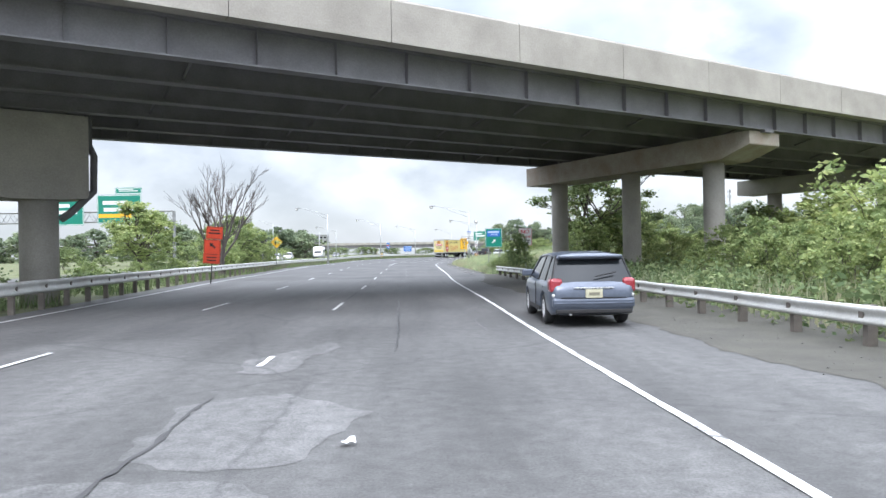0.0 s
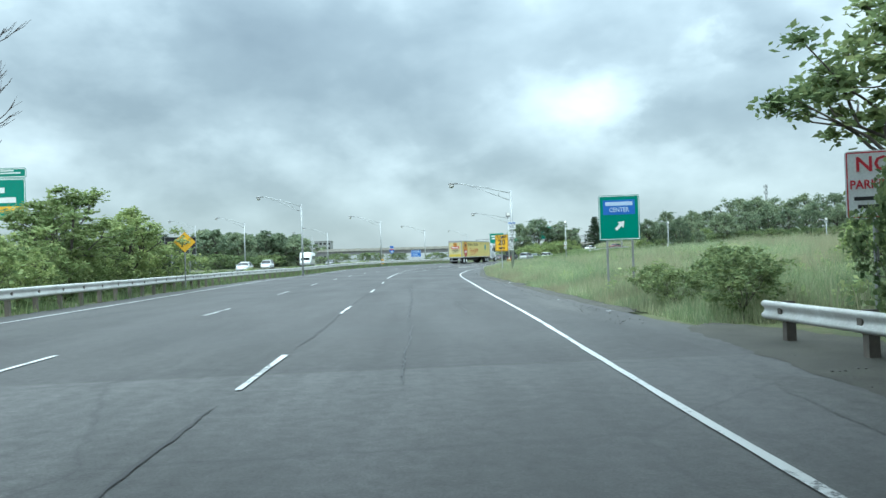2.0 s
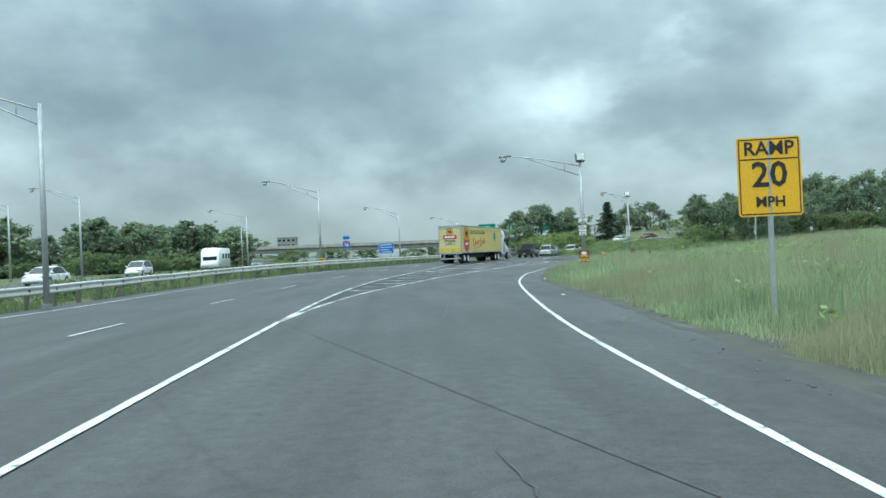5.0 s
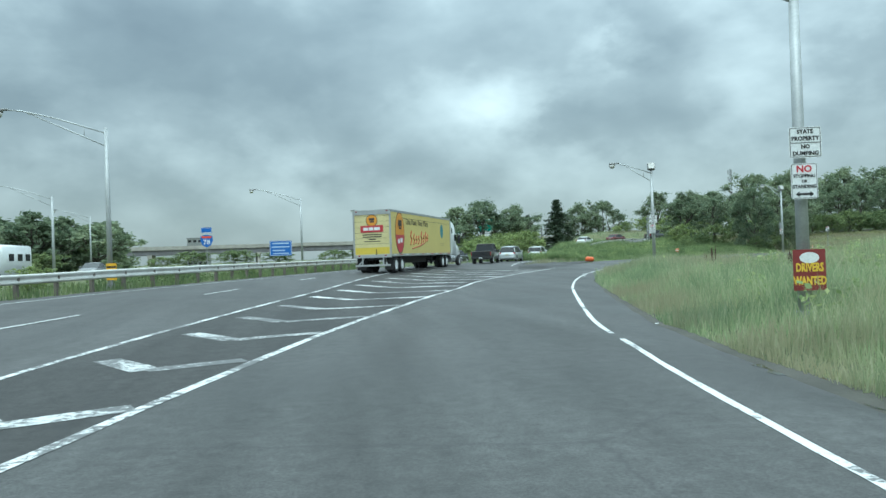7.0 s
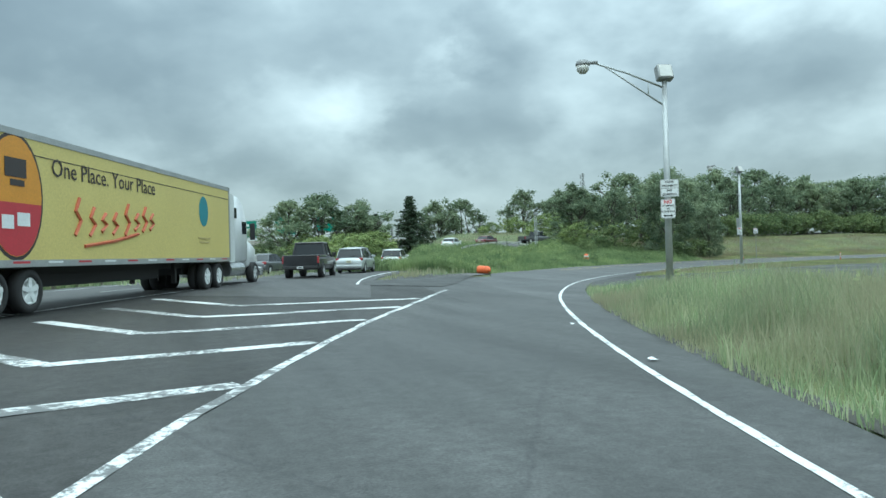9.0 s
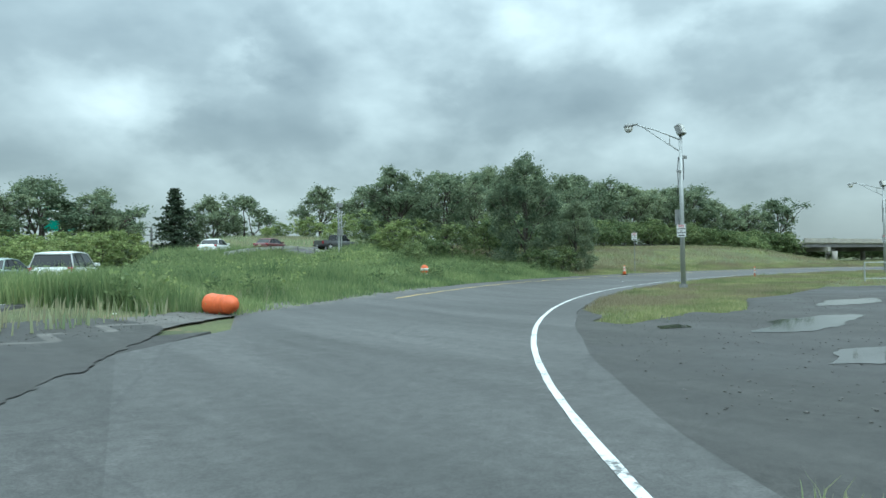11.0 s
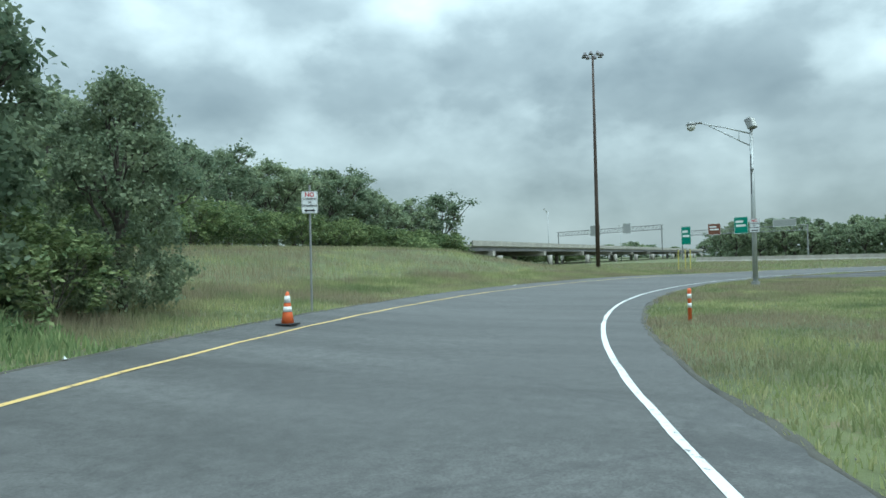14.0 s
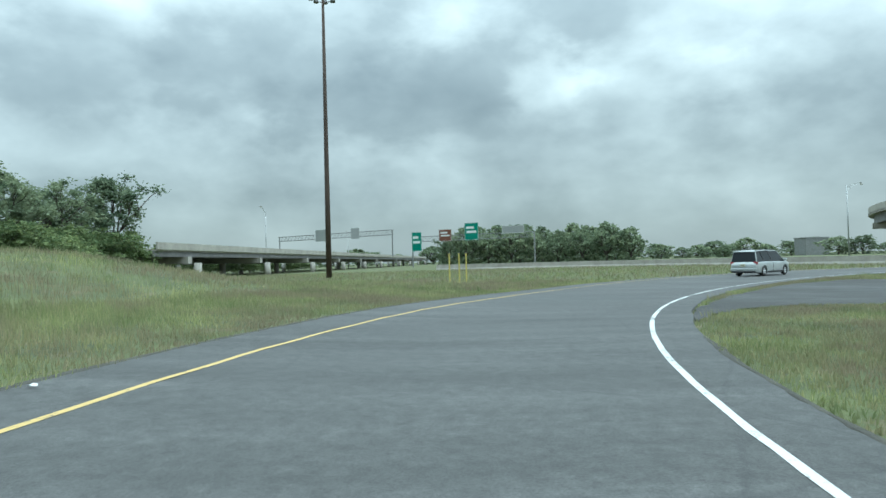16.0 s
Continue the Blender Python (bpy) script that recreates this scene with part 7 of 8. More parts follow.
        for yy in (mid - 0.02,):
            part("door_gap", boxed(x0 - 0.002, x1 - 0.008, yy, yy + 0.012, 0.32, belt - 0.08), M_BLACK, top)
        # lights
        x0, x1 = sorted((s * w * 0.70, s * w * 0.955))
        if hatch:
            x0, x1 = sorted((s * w * 0.68, s * w * 0.975))
            tl = part("tail_light", boxed(x0, x1, -0.488 * L, -0.40 * L, tz - 0.25, tz + 0.03, bevel=0.06), M_RED, top)
        else:
            tl = part("tail_light", boxed(x0, x1, -0.49 * L, -0.435 * L, tz - 0.22, tz - 0.02, bevel=0.04), M_RED, top)
        xa, xb = sorted((s * w * 0.72, s * w * 0.93))
        part("reverse_lens", boxed(xa, xb, -0.4925 * L, -0.44 * L, tz - 0.33, tz - 0.26, bevel=0.025), M_LENS, tl)
        x0, x1 = sorted((s * w * 0.5, s * w * 0.86))
        part("headlight", boxed(x0, x1, 0.45 * L, 0.489 * L, hood_z - 0.25, hood_z - 0.12, bevel=0.03), M_LENS, top)
        for yy in wheels:
            wheel(top, s * (w - 0.115), yy * L, r, 0.2, M_CHROME)
    part("rear_bumper", boxed(-w * 0.93, w * 0.93, -0.507 * L, -0.45 * L, 0.36, 0.56, bevel=0.05), paint, top)
    part("bumper_trim", boxed(-w * 0.86, w * 0.86, -0.509 * L, -0.47 * L, 0.26, 0.34, bevel=0.02), M_BLACK, top)
    part("front_bumper", boxed(-w * 0.86, w * 0.86, 0.45 * L, 0.505 * L, 0.3, 0.5, bevel=0.06), paint, top)
    if plate:
        p = part("number_plate", boxed(-0.16, 0.16, -0.512 * L, -0.5 * L, tz - 0.34, tz - 0.18), plain("plate_yellow", (0.52, 0.50, 0.36)), top)
        bars(p, [(0, tz - 0.26, 0.2, 0.045)], plain("dull_plate_lettering", (0.2, 0.19, 0.14)), y=-0.516 * L)
    part("wiper", tubed([(0.05, c0 - 0.02, belt + 0.06), (0.45, c0 + 0.02, belt + 0.14)], 0.014, 5), M_BLACK, top)
    if hatch:
        part("spoiler", boxed(-wi * 0.98, wi * 0.98, r0 - 0.2, r0 + 0.02, H - 0.10, H - 0.045, bevel=0.02), paint, top)
        part("garnish", boxed(-0.38, 0.38, -0.506 * L, -0.49 * L, tz - 0.17, tz - 0.14, bevel=0.006), M_CHROME, top, "bright strip above the plate")
        part("hatch_gap", boxed(-w * 0.74, w * 0.74, -0.5085 * L, -0.48 * L, 0.555, 0.567), M_BLACK, top)
        part("bumper_crease", boxed(-w * 0.9, w * 0.9, -0.513 * L, -0.48 * L, 0.44, 0.47, bevel=0.008), paint, top)
        part("exhaust", tubed([(-0.45, -0.44 * L, 0.26), (-0.45, -0.5 * L, 0.25)], 0.03, 8), M_CHROME, top)
    if rack:
        for s in (-1, 1):
            part("roof_rail", tubed([(s * wi * 0.95, r0 + 0.1, H + 0.0), (s * wi * 0.95, (r0 + r1) / 2, H + 0.05), (s * wi * 0.95, r1 - 0.1, H + 0.0)], 0.02, 6), M_BLACK, top)
    return top


def headed(x, y, bearing, lift=0.0):
    """A pose on the land for a vehicle that points along a compass bearing."""
    return Matrix.Translation((x, y, ground_z(x, y) + 0.012 + lift)) @ Matrix.Rotation(radians(-bearing), 4, "Z")


def paint_coat(name, c, metal=0.3):
    return plain(name, c, 0.32, metal, 0.5, 0.6)


P_BLUE = paint_coat("slate_blue_paint", (0.105, 0.125, 0.165), 0.35)
P_SILVER = paint_coat("silver_paint", (0.46, 0.49, 0.49), 0.4)
P_WHITE = paint_coat("white_paint", (0.72, 0.74, 0.74), 0.0)
P_BLACK = paint_coat("black_paint", (0.022, 0.022, 0.025), 0.1)
P_RED = paint_coat("dark_red_paint", (0.12, 0.022, 0.026), 0.2)
P_GREY = paint_coat("grey_paint", (0.10, 0.105, 0.11), 0.3)
P_GREEN = paint_coat("pale_green_paint", (0.3, 0.38, 0.36), 0.3)

car("parked_car", headed(4.27, 25.9, 1.0), "slate blue hatchback parked on the hard shoulder", P_BLUE, 4.05, 1.70, 1.42, 0.90, cabin=(-0.475, 0.29), roof=(-0.40, 0.06), wheels=(0.295, -0.285), r=0.305, hood_z=0.82, hatch=True)
car("minivan", headed(131.6, 191.2, 139), "silver minivan driving round the ramp", P_SILVER, 5.0, 1.92, 1.74, 1.0, cabin=(-0.48, 0.33), roof=(-0.45, 0.13), wheels=(0.31, -0.29), r=0.33, category="van", hood_z=0.95, rack=True)
car("suv", headed(22.3, 203.0, 27), "silver crossover waiting in the queue", P_SILVER, 4.7, 1.86, 1.68, 1.02, cabin=(-0.46, 0.27), roof=(-0.40, 0.08), r=0.34, category="car", group="cars of the queue", hood_z=0.95)
car("suv", headed(29.0, 215.5, 27), "white crossover waiting in the queue", P_WHITE, 4.5, 1.85, 1.64, 1.0, cabin=(-0.46, 0.27), roof=(-0.40, 0.08), r=0.34, category="car", group="cars of the queue", hood_z=0.95)
car("sedan", headed(46.5, 245.3, 38), "pale sedan on the climbing ramp", P_WHITE, 4.7, 1.8, 1.44, 0.92, cabin=(-0.36, 0.27), roof=(-0.24, 0.06), category="car", group="cars of the queue")
car("sedan", headed(56.5, 255.3, 55), "dark red car on the climbing ramp", P_RED, 4.6, 1.8, 1.46, 0.93, cabin=(-0.38, 0.27), roof=(-0.27, 0.06), category="car", group="cars of the queue")
car("sedan", headed(27.0, 221.0, 30), "pale green sedan on the highway beyond the queue", P_GREEN, 4.6, 1.8, 1.44, 0.92, cabin=(-0.36, 0.27), roof=(-0.24, 0.06), category="car", group="cars of the highway")
car("sedan", headed(17.0, 208.5, 30), "dark grey sedan on the highway", P_GREY, 4.7, 1.82, 1.45, 0.92, cabin=(-0.37, 0.27), roof=(-0.25, 0.06), category="car", group="cars of the highway")
car("sedan", headed(-27.5, 152, 178), "white sedan on the far carriageway", P_WHITE, 4.7, 1.8, 1.45, 0.92, cabin=(-0.36, 0.27), roof=(-0.24, 0.06), category="car", group="cars of the far carriageway")
car("suv", headed(-30.0, 178, 178), "white sport utility car on the far carriageway", P_WHITE, 4.7, 1.85, 1.7, 1.0, cabin=(-0.46, 0.27), roof=(-0.4, 0.08), category="car", group="cars of the far carriageway")
car("sedan", headed(-22, 205, 178), "grey sedan on the far carriageway", P_GREY, 4.6, 1.8, 1.45, 0.92, cabin=(-0.36, 0.27), roof=(-0.24, 0.06), category="car", group="cars of the far carriageway")


def pickup(m, label, paint, group):
    """A crew-cab pickup truck with an open bed."""
    top = thing("pickup_truck", m, label, "pickup", group)
    L, w = 5.8, 1.0
    bm = bmesh.new()
    prof = [(-0.5, 0.95, 0.55, 1.12), (-0.48, 0.98, 0.45, 1.14), (-0.1, 1, 0.4, 1.16), (0.1, 1, 0.36, 1.14), (0.24, 1, 0.36, 1.12), (0.44, 0.97, 0.4, 1.06), (0.485, 0.92, 0.42, 0.96), (0.5, 0.85, 0.48, 0.86)]
    loft(bm, [body_section(y * L, w * k, b, t, 0.05) for y, k, b, t in prof])
    smooth(part("body", bm, paint, top))
    part("bed_floor", boxed(-w + 0.12, w - 0.12, -0.47 * L, -0.11 * L, 1.12, 1.185), M_BLACK, top)
    for s in (-1, 1):
        x0, x1 = sorted((s * (w - 0.1), s * w))
        part("bed_rail", boxed(x0, x1, -0.49 * L, -0.1 * L, 1.1, 1.22, bevel=0.03), paint, top)
    part("tailgate", boxed(-w + 0.1, w - 0.1, -0.507 * L, -0.485 * L, 0.62, 1.22, bevel=0.02), paint, top)
    bm = bmesh.new()
    loft(bm, [[(-0.9, -0.11 * L, 1.12), (-0.74, -0.085 * L, 1.86), (0.74, -0.085 * L, 1.86), (0.9, -0.11 * L, 1.12)], [(-0.92, 0.09 * L, 1.12), (-0.78, 0.07 * L, 1.9), (0.78, 0.07 * L, 1.9), (0.92, 0.09 * L, 1.12)], [(-0.9, 0.25 * L, 1.1), (-0.72, 0.14 * L, 1.86), (0.72, 0.14 * L, 1.86), (0.9, 0.25 * L, 1.1)]])
    part("glass", bm, M_GLASS, top)
    part("roof", boxed(-0.79, 0.79, -0.095 * L, 0.15 * L, 1.84, 1.95, bevel=0.045), paint, top)
    for s in (-1, 1):
        for a, b in (((-0.11 * L), (-0.085 * L)), ((0.03 * L), (0.035 * L)), ((0.25 * L), (0.14 * L))):
            part("pillar", tubed([(s * 0.91, a, 1.1), (s * 0.77, b, 1.88)], [0.06, 0.05], 6), paint, top)
        x0, x1 = sorted((s * 1.0, s * 1.22))
        part("mirror", boxed(x0, x1, 0.19 * L, 0.215 * L, 1.12, 1.36, bevel=0.03), M_BLACK, top)
        x0, x1 = sorted((s * 0.84, s * 0.985))
        part("tail_light", boxed(x0, x1, -0.505 * L, -0.47 * L, 0.78, 1.14, bevel=0.02), M_RED, top)
        x0, x1 = sorted((s * 0.6, s * 0.93))
        part("headlight", boxed(x0, x1, 0.46 * L, 0.495 * L, 0.72, 0.9, bevel=0.03), M_LENS, top)
        for yy in (0.33, -0.3):
            # black disc on the uncut body side, standing in for the wheel well's shade
            bm = bmesh.new()
            lathe(bm, [(0.48, s * (w - 0.25)), (0.48, s * (w + 0.004))], 22, "x", (0, yy * L, 0.4))
            part("wheel_arch", bm, M_BLACK, top)
            wheel(top, s * (w - 0.09), yy * L, 0.4, 0.26, M_CHROME)
    part("bumper", boxed(-0.95, 0.95, -0.53 * L, -0.495 * L, 0.48, 0.64, bevel=0.03), M_BLACK, top)
    p = part("number_plate", boxed(-0.16, 0.16, -0.533 * L, -0.529 * L, 0.5, 0.62), M_WHITE, top)
    bars(p, [(0, 0.56, 0.22, 0.05)], M_BLACK, y=-0.536 * L)
    return top


pickup(headed(17.9, 196.2, 22), "black crew-cab pickup truck last in the queue", P_BLACK, "cars of the queue")
pickup(headed(68.0, 260.8, 82), "dark pickup truck on the climbing ramp", P_GREY, "cars of the queue")


def truck():
    """A white tractor with a long yellow box trailer."""
    top = thing("lorry", headed(5.2, 172.5, 23.5), "white tractor unit with a long yellow box trailer on the highway", "lorry")
    # the origin is the trailer's rear; +y is ahead
    yellow = material("pale_yellow_vinyl", (0.60, 0.50, 0.17), (0.54, 0.44, 0.15), 0.45, 0, 0.6, 20, 0.02, 0.5)
    rear = material("pale_cream_vinyl", (0.60, 0.54, 0.28), (0.5, 0.43, 0.2), 0.5, 0, 1.2, 20, 0.03, 0.6)
    alu = material("trailer_aluminium", (0.42, 0.43, 0.43), (0.32, 0.33, 0.33), 0.45, 0.5, 1.5, 25, 0.05, 0.6)
    orange, red = plain("orange_vinyl", (0.62, 0.27, 0.03), 0.45), plain("red_vinyl", (0.45, 0.035, 0.05), 0.45)
    dark, teal = plain("dark_vinyl", (0.04, 0.03, 0.03), 0.45), plain("teal_vinyl", (0.03, 0.22, 0.26), 0.45)
    L, w, z0, z1 = 15.8, 1.3, 1.12, 4.1
    box_ob = part("trailer_box", boxed(-w + 0.012, w - 0.012, 0.03, L - 0.03, z0, z1 - 0.03, bevel=0.01), yellow, top)
    for s in (-1, 1):
        x0, x1 = sorted((s * (w - 0.03), s * (w + 0.006)))
        part("top_rail", boxed(x0, x1, 0, L, z1 - 0.14, z1), alu, top)
        part("bottom_rail", boxed(x0, x1, 0, L, z0 - 0.06, z0 + 0.1), alu, top)
        part("front_post", boxed(x0, x1, L - 0.12, L, z0, z1), alu, top)
        for k in range(12):
            xa, xb = sorted((s * (w + 0.004), s * (w + 0.01)))
            part("reflective_tape", boxed(xa, xb, 0.4 + k * 1.3, 1.0 + k * 1.3, z0 + 0.02, z0 + 0.07), red if k % 2 else M_WHITE, top)
    part("roof_panel", boxed(-w, w, 0, L, z1 - 0.03, z1 + 0.01), alu, top)
    fr = part("rear_frame", boxed(-w - 0.005, w + 0.005, -0.05, 0.03, z1 - 0.3, z1 + 0.01), alu, top)
    for s in (-1, 1):
        x0, x1 = sorted((s * (w - 0.11), s * (w + 0.005)))
        part("rear_post", boxed(x0, x1, -0.05, 0.03, z0 - 0.08, z1 - 0.3), alu, top)
        part("marker_light", boxed(s * 0.9 - 0.06, s * 0.9 + 0.06, -0.07, -0.045, z0 - 0.02, z0 + 0.06, bevel=0.01), M_RED, top)
        part("marker_light", boxed(s * 1.05 - 0.06, s * 1.05 + 0.06, -0.07, -0.045, z1 - 0.12, z1 - 0.06, bevel=0.01), M_RED, top)
    part("rear_sill", boxed(-w, w, -0.06, 0.03, z0 - 0.12, z0 + 0.08), alu, top)
    door = part("roll_door", boxed(-w + 0.11, w - 0.11, -0.02, 0.02, z0 + 0.08, z1 - 0.3), rear, top, "cream roll-up door with coloured emblems")
    for k in range(7):
        part("slat_joint", boxed(-w + 0.11, w - 0.11, -0.024, -0.019, z0 + 0.42 + k * 0.36, z0 + 0.432 + k * 0.36), dark, door)
    part("door_handle", tubed([(0.28, -0.05, z0 + 0.05), (0.28, -0.06, z0 + 0.42)], 0.025, 6), M_BLACK, door)

    def disc(name, x, y, z, r, stretch, mat, axis, parent):
        bm = bmesh.new()
        lathe(bm, [(r, -0.002), (r, 0.002)], 28, axis, (0, 0, 0))
        for v in bm.verts:
            v.co.z *= stretch
            v.co += Vector((x, y, z))
        return part(name, bm, mat, parent)

    disc("emblem", 0, -0.027, 3.42, 0.40, 1.0, dark, "y", door)
    disc("emblem_field", 0, -0.032, 3.42, 0.36, 1.0, orange, "y", door)
    bars(door, [(0.0, 3.5, 0.38, 0.16), (0.03, 3.34, 0.3, 0.1)], dark, "emblem_mark", -0.037)
    part("name_band", boxed(-0.78, 0.78, -0.044, -0.038, 2.66, 3.1), red, door)
    bars(door, [(-0.42, 2.88, 0.34, 0.2), (-0.05, 2.88, 0.3, 0.2), (0.36, 2.88, 0.4, 0.2)], M_WHITE, "emblem_mark", -0.05)
    bars(door, [(0, 2.5, 1.3, 0.07), (0, 2.36, 1.3, 0.07), (0, 2.2, 0.5, 0.07), (0, 2.06, 1.1, 0.05)], dark, "lettering_bar", -0.03)
    part("yellow_band", boxed(-w + 0.13, w - 0.13, -0.027, -0.022, z0 + 0.12, z0 + 0.55), plain("strong_yellow_vinyl", (0.62, 0.47, 0.06), 0.45), door)
    # both long sides carry the same emblems
    for s in (-1, 1):
        xs = s * (w - 0.008)
        dirn = 1
        disc("side_emblem", xs, 1.85, 2.62, 1.0, 1.42, dark, "x", box_ob)
        disc("side_field", xs + s * 0.005, 1.85, 2.62, 0.94, 1.42, orange, "x", box_ob)
        x0, x1 = sorted((xs + s * 0.008, xs + s * 0.013))
        bm = bmesh.new()
        lathe(bm, [(0.93, -0.002), (0.93, 0.002)], 28, "x")
        bmesh.ops.bisect_plane(bm, geom=bm.verts[:] + bm.edges[:] + bm.faces[:], plane_co=(0, 0, -0.1), plane_no=(0, 0, 1), clear_outer=True)
        for v in bm.verts:
            v.co = Vector((v.co.x + xs + s * 0.009, v.co.y + 1.85, v.co.z * 1.42 + 2.62))
        part("side_red_field", bm, red, box_ob)
        def side_bars(rows, mat):
            for y, z, ww, hh in rows:
                part("emblem_mark", boxed(x0 + s * 0.006, x1 + s * 0.006, y - ww / 2, y + ww / 2, z - hh / 2, z + hh / 2, bevel=0.0), mat, box_ob)
        side_bars([(1.85, 3.25, 0.75, 0.42), (1.9, 2.92, 0.5, 0.14)], dark)
        side_bars([(1.55, 2.05, 0.4, 0.3), (2.1, 2.12, 0.45, 0.3)], M_WHITE)
        text_part_side("slogan", "One Place. Your Place", 0.62, dark, box_ob, s, xs + s * 0.012, 6.0, 3.4)
        brick = plain("brick_vinyl", (0.5, 0.12, 0.05), 0.45)
        for y, z, hh in ((4.3, 2.3, 0.95), (5.0, 2.2, 0.75), (5.6, 2.2, 0.5), (6.2, 2.2, 0.6), (6.9, 2.35, 0.9), (7.5, 2.3, 0.5), (8.0, 2.4, 0.75), (8.5, 2.35, 0.5)):
            part("side_script", tubed([(xs, y - 0.14, z - hh / 2), (xs, y + 0.14, z - hh * 0.1), (xs, y - 0.1, z + hh * 0.15), (xs, y + 0.1, z + hh / 2)], 0.06, 5), brick, box_ob)
        part("side_script", tubed([(xs, 4.6, 1.55), (xs, 6.2, 1.72), (xs, 7.6, 1.95)], 0.05, 5), brick, box_ob)
        disc("round_badge", xs + s * 0.004, 12.9, 2.95, 0.45, 1.25, teal, "x", box_ob)
        bars_side = [(12.9, 1.95, 1.2, 0.06), (12.9, 1.8, 1.0, 0.06)]
        side_bars(bars_side, plain("pale_brown_vinyl", (0.45, 0.36, 0.14), 0.45))
        part("seam", boxed(*sorted((xs + s * 0.002, xs + s * 0.006)), 0.6, L - 0.2, 3.6, 3.62), dark, box_ob)
    # chassis, guard, running gear
    part("chassis", boxed(-0.5, 0.5, 0.3, L - 1.0, 0.85, z0 - 0.04), M_BLACK, top)
    for s in (-1, 1):
        part("guard_post", tubed([(s * 0.72, 0.05, z0 - 0.1), (s * 0.72, -0.02, 0.52)], 0.055, 6), alu, top)
        part("guard_brace", tubed([(s * 0.72, 0.45, z0 - 0.1), (s * 0.95, -0.02, 0.56)], 0.045, 6), alu, top)
        part("mud_flap", boxed(s * 0.95 - 0.3, s * 0.95 + 0.3, 0.42, 0.44, 0.2, z0 - 0.1), M_BLACK, top)
        part("landing_leg", boxed(s * 0.75 - 0.07, s * 0.75 + 0.07, 11.3, 11.45, 0.35, z0), M_BLACK, top)
    part("guard_bar", boxed(-1.2, 1.2, -0.08, 0.0, 0.44, 0.56, bevel=0.01), alu, top)
    for y in (1.2, 2.45, 13.4, 14.65):
        for s in (-1, 1):
            wheel(top, s * 1.06, y, 0.51, 0.3, M_WHITE)
            wheel(top, s * 0.73, y, 0.51, 0.28, M_WHITE)
    part("air_skirt", boxed(-0.55, 0.55, 3.6, 10.6, 0.55, 0.86), M_BLACK, top)
    # tractor
    bm = bmesh.new()
    prof = [(16.3, 1.12, 1.0, 3.9), (17.2, 1.16, 1.0, 3.98), (17.9, 1.16, 1.0, 3.7), (18.35, 1.14, 1.0, 3.05), (18.6, 1.12, 1.0, 2.95)]
    loft(bm, [body_section(y, k, b, t, 0.25) for y, k, b, t in prof])
    cab = smooth(part("cab", bm, P_WHITE, top))
    bm = bmesh.new()
    loft(bm, [body_section(y, k, b, t, 0.2) for y, k, b, t in [(18.55, 1.05, 0.8, 2.2), (19.6, 0.98, 0.7, 2.0), (20.5, 0.9, 0.62, 1.75), (20.75, 0.8, 0.65, 1.5)]])
    smooth(part("hood", bm, P_WHITE, top))
    part("windscreen", boxed(-0.98, 0.98, 18.5, 18.66, 2.2, 2.88, bevel=0.02), M_GLASS, top)
    part("bumper", boxed(-1.15, 1.15, 20.55, 20.85, 0.35, 0.75, bevel=0.06), M_CHROME, top)
    part("frame", boxed(-0.45, 0.45, 12.8, 20.4, 0.6, 0.9), M_BLACK, top)
    for s in (-1, 1):
        x0, x1 = sorted((s * 1.13, s * 1.18))
        part("side_window", boxed(x0, x1, 17.75, 18.35, 2.25, 2.8, bevel=0.01), M_GLASS, cab)
        part("sleeper_window", boxed(x0, x1, 16.75, 17.05, 2.9, 3.35, bevel=0.01), M_GLASS, cab)
        x0, x1 = sorted((s * 1.28, s * 1.5))
        part("mirror", boxed(x0, x1, 18.5, 18.62, 2.0, 2.75, bevel=0.03), M_BLACK, cab)
        part("exhaust", tubed([(s * 1.0, 16.1, 0.9), (s * 1.0, 16.1, 4.0)], 0.09, 10), M_CHROME, top)
        part("fuel_tank", tubed([(s * 0.95, 16.0, 0.72), (s * 0.95, 17.8, 0.72)], 0.31, 14), M_CHROME, top)
        part("fairing", boxed(*sorted((s * 1.12, s * 1.22)), 15.9, 16.6, 1.0, 3.9, bevel=0.02), P_WHITE, top)
        part("headlight", boxed(*sorted((s * 0.6, s * 0.92)), 20.45, 20.72, 1.0, 1.3, bevel=0.04), M_LENS, top)
        wheel(top, s * 1.0, 19.6, 0.5, 0.32, M_CHROME)


def text_part_side(name, words, size, mat, parent, s, x, y, z):
    """Flat lettering on a side panel, read from outside."""
    ob = text_part(name, words, size, mat, parent, 0, 0, 0)
    ob.data.transform(Matrix.Translation((x, y, z)) @ Matrix.Rotation(radians(90 * s), 4, "Z"))
    return ob


truck()


def motorhome():
    top = thing("motorhome", headed(-24.5, 190, 178), "white motorhome on the far carriageway", "motorhome")
    bm = bmesh.new()
    loft(bm, [body_section(y, k, b, t, 0.2) for y, k, b, t in [(-3.6, 1.1, 0.6, 2.9), (-3.4, 1.18, 0.5, 3.05), (2.2, 1.18, 0.5, 3.05), (3.0, 1.15, 0.5, 2.6), (3.1, 1.1, 0.5, 1.5), (4.1, 0.95, 0.5, 1.2)]])
    smooth(part("body", bm, P_WHITE, top))
    for s in (-1, 1):
        for y in (-2.6, -0.9, 0.9):
            part("window", boxed(*sorted((s * 1.16, s * 1.2)), y - 0.5, y + 0.5, 1.7, 2.3, bevel=0.02), M_GLASS, top)
        for y in (-2.2, 2.8):
            wheel(top, s * 1.0, y, 0.38, 0.25, M_CHROME)
    part("windscreen", boxed(-0.85, 0.85, 3.0, 3.3, 1.3, 1.95, bevel=0.03), M_GLASS, top)


motorhome()


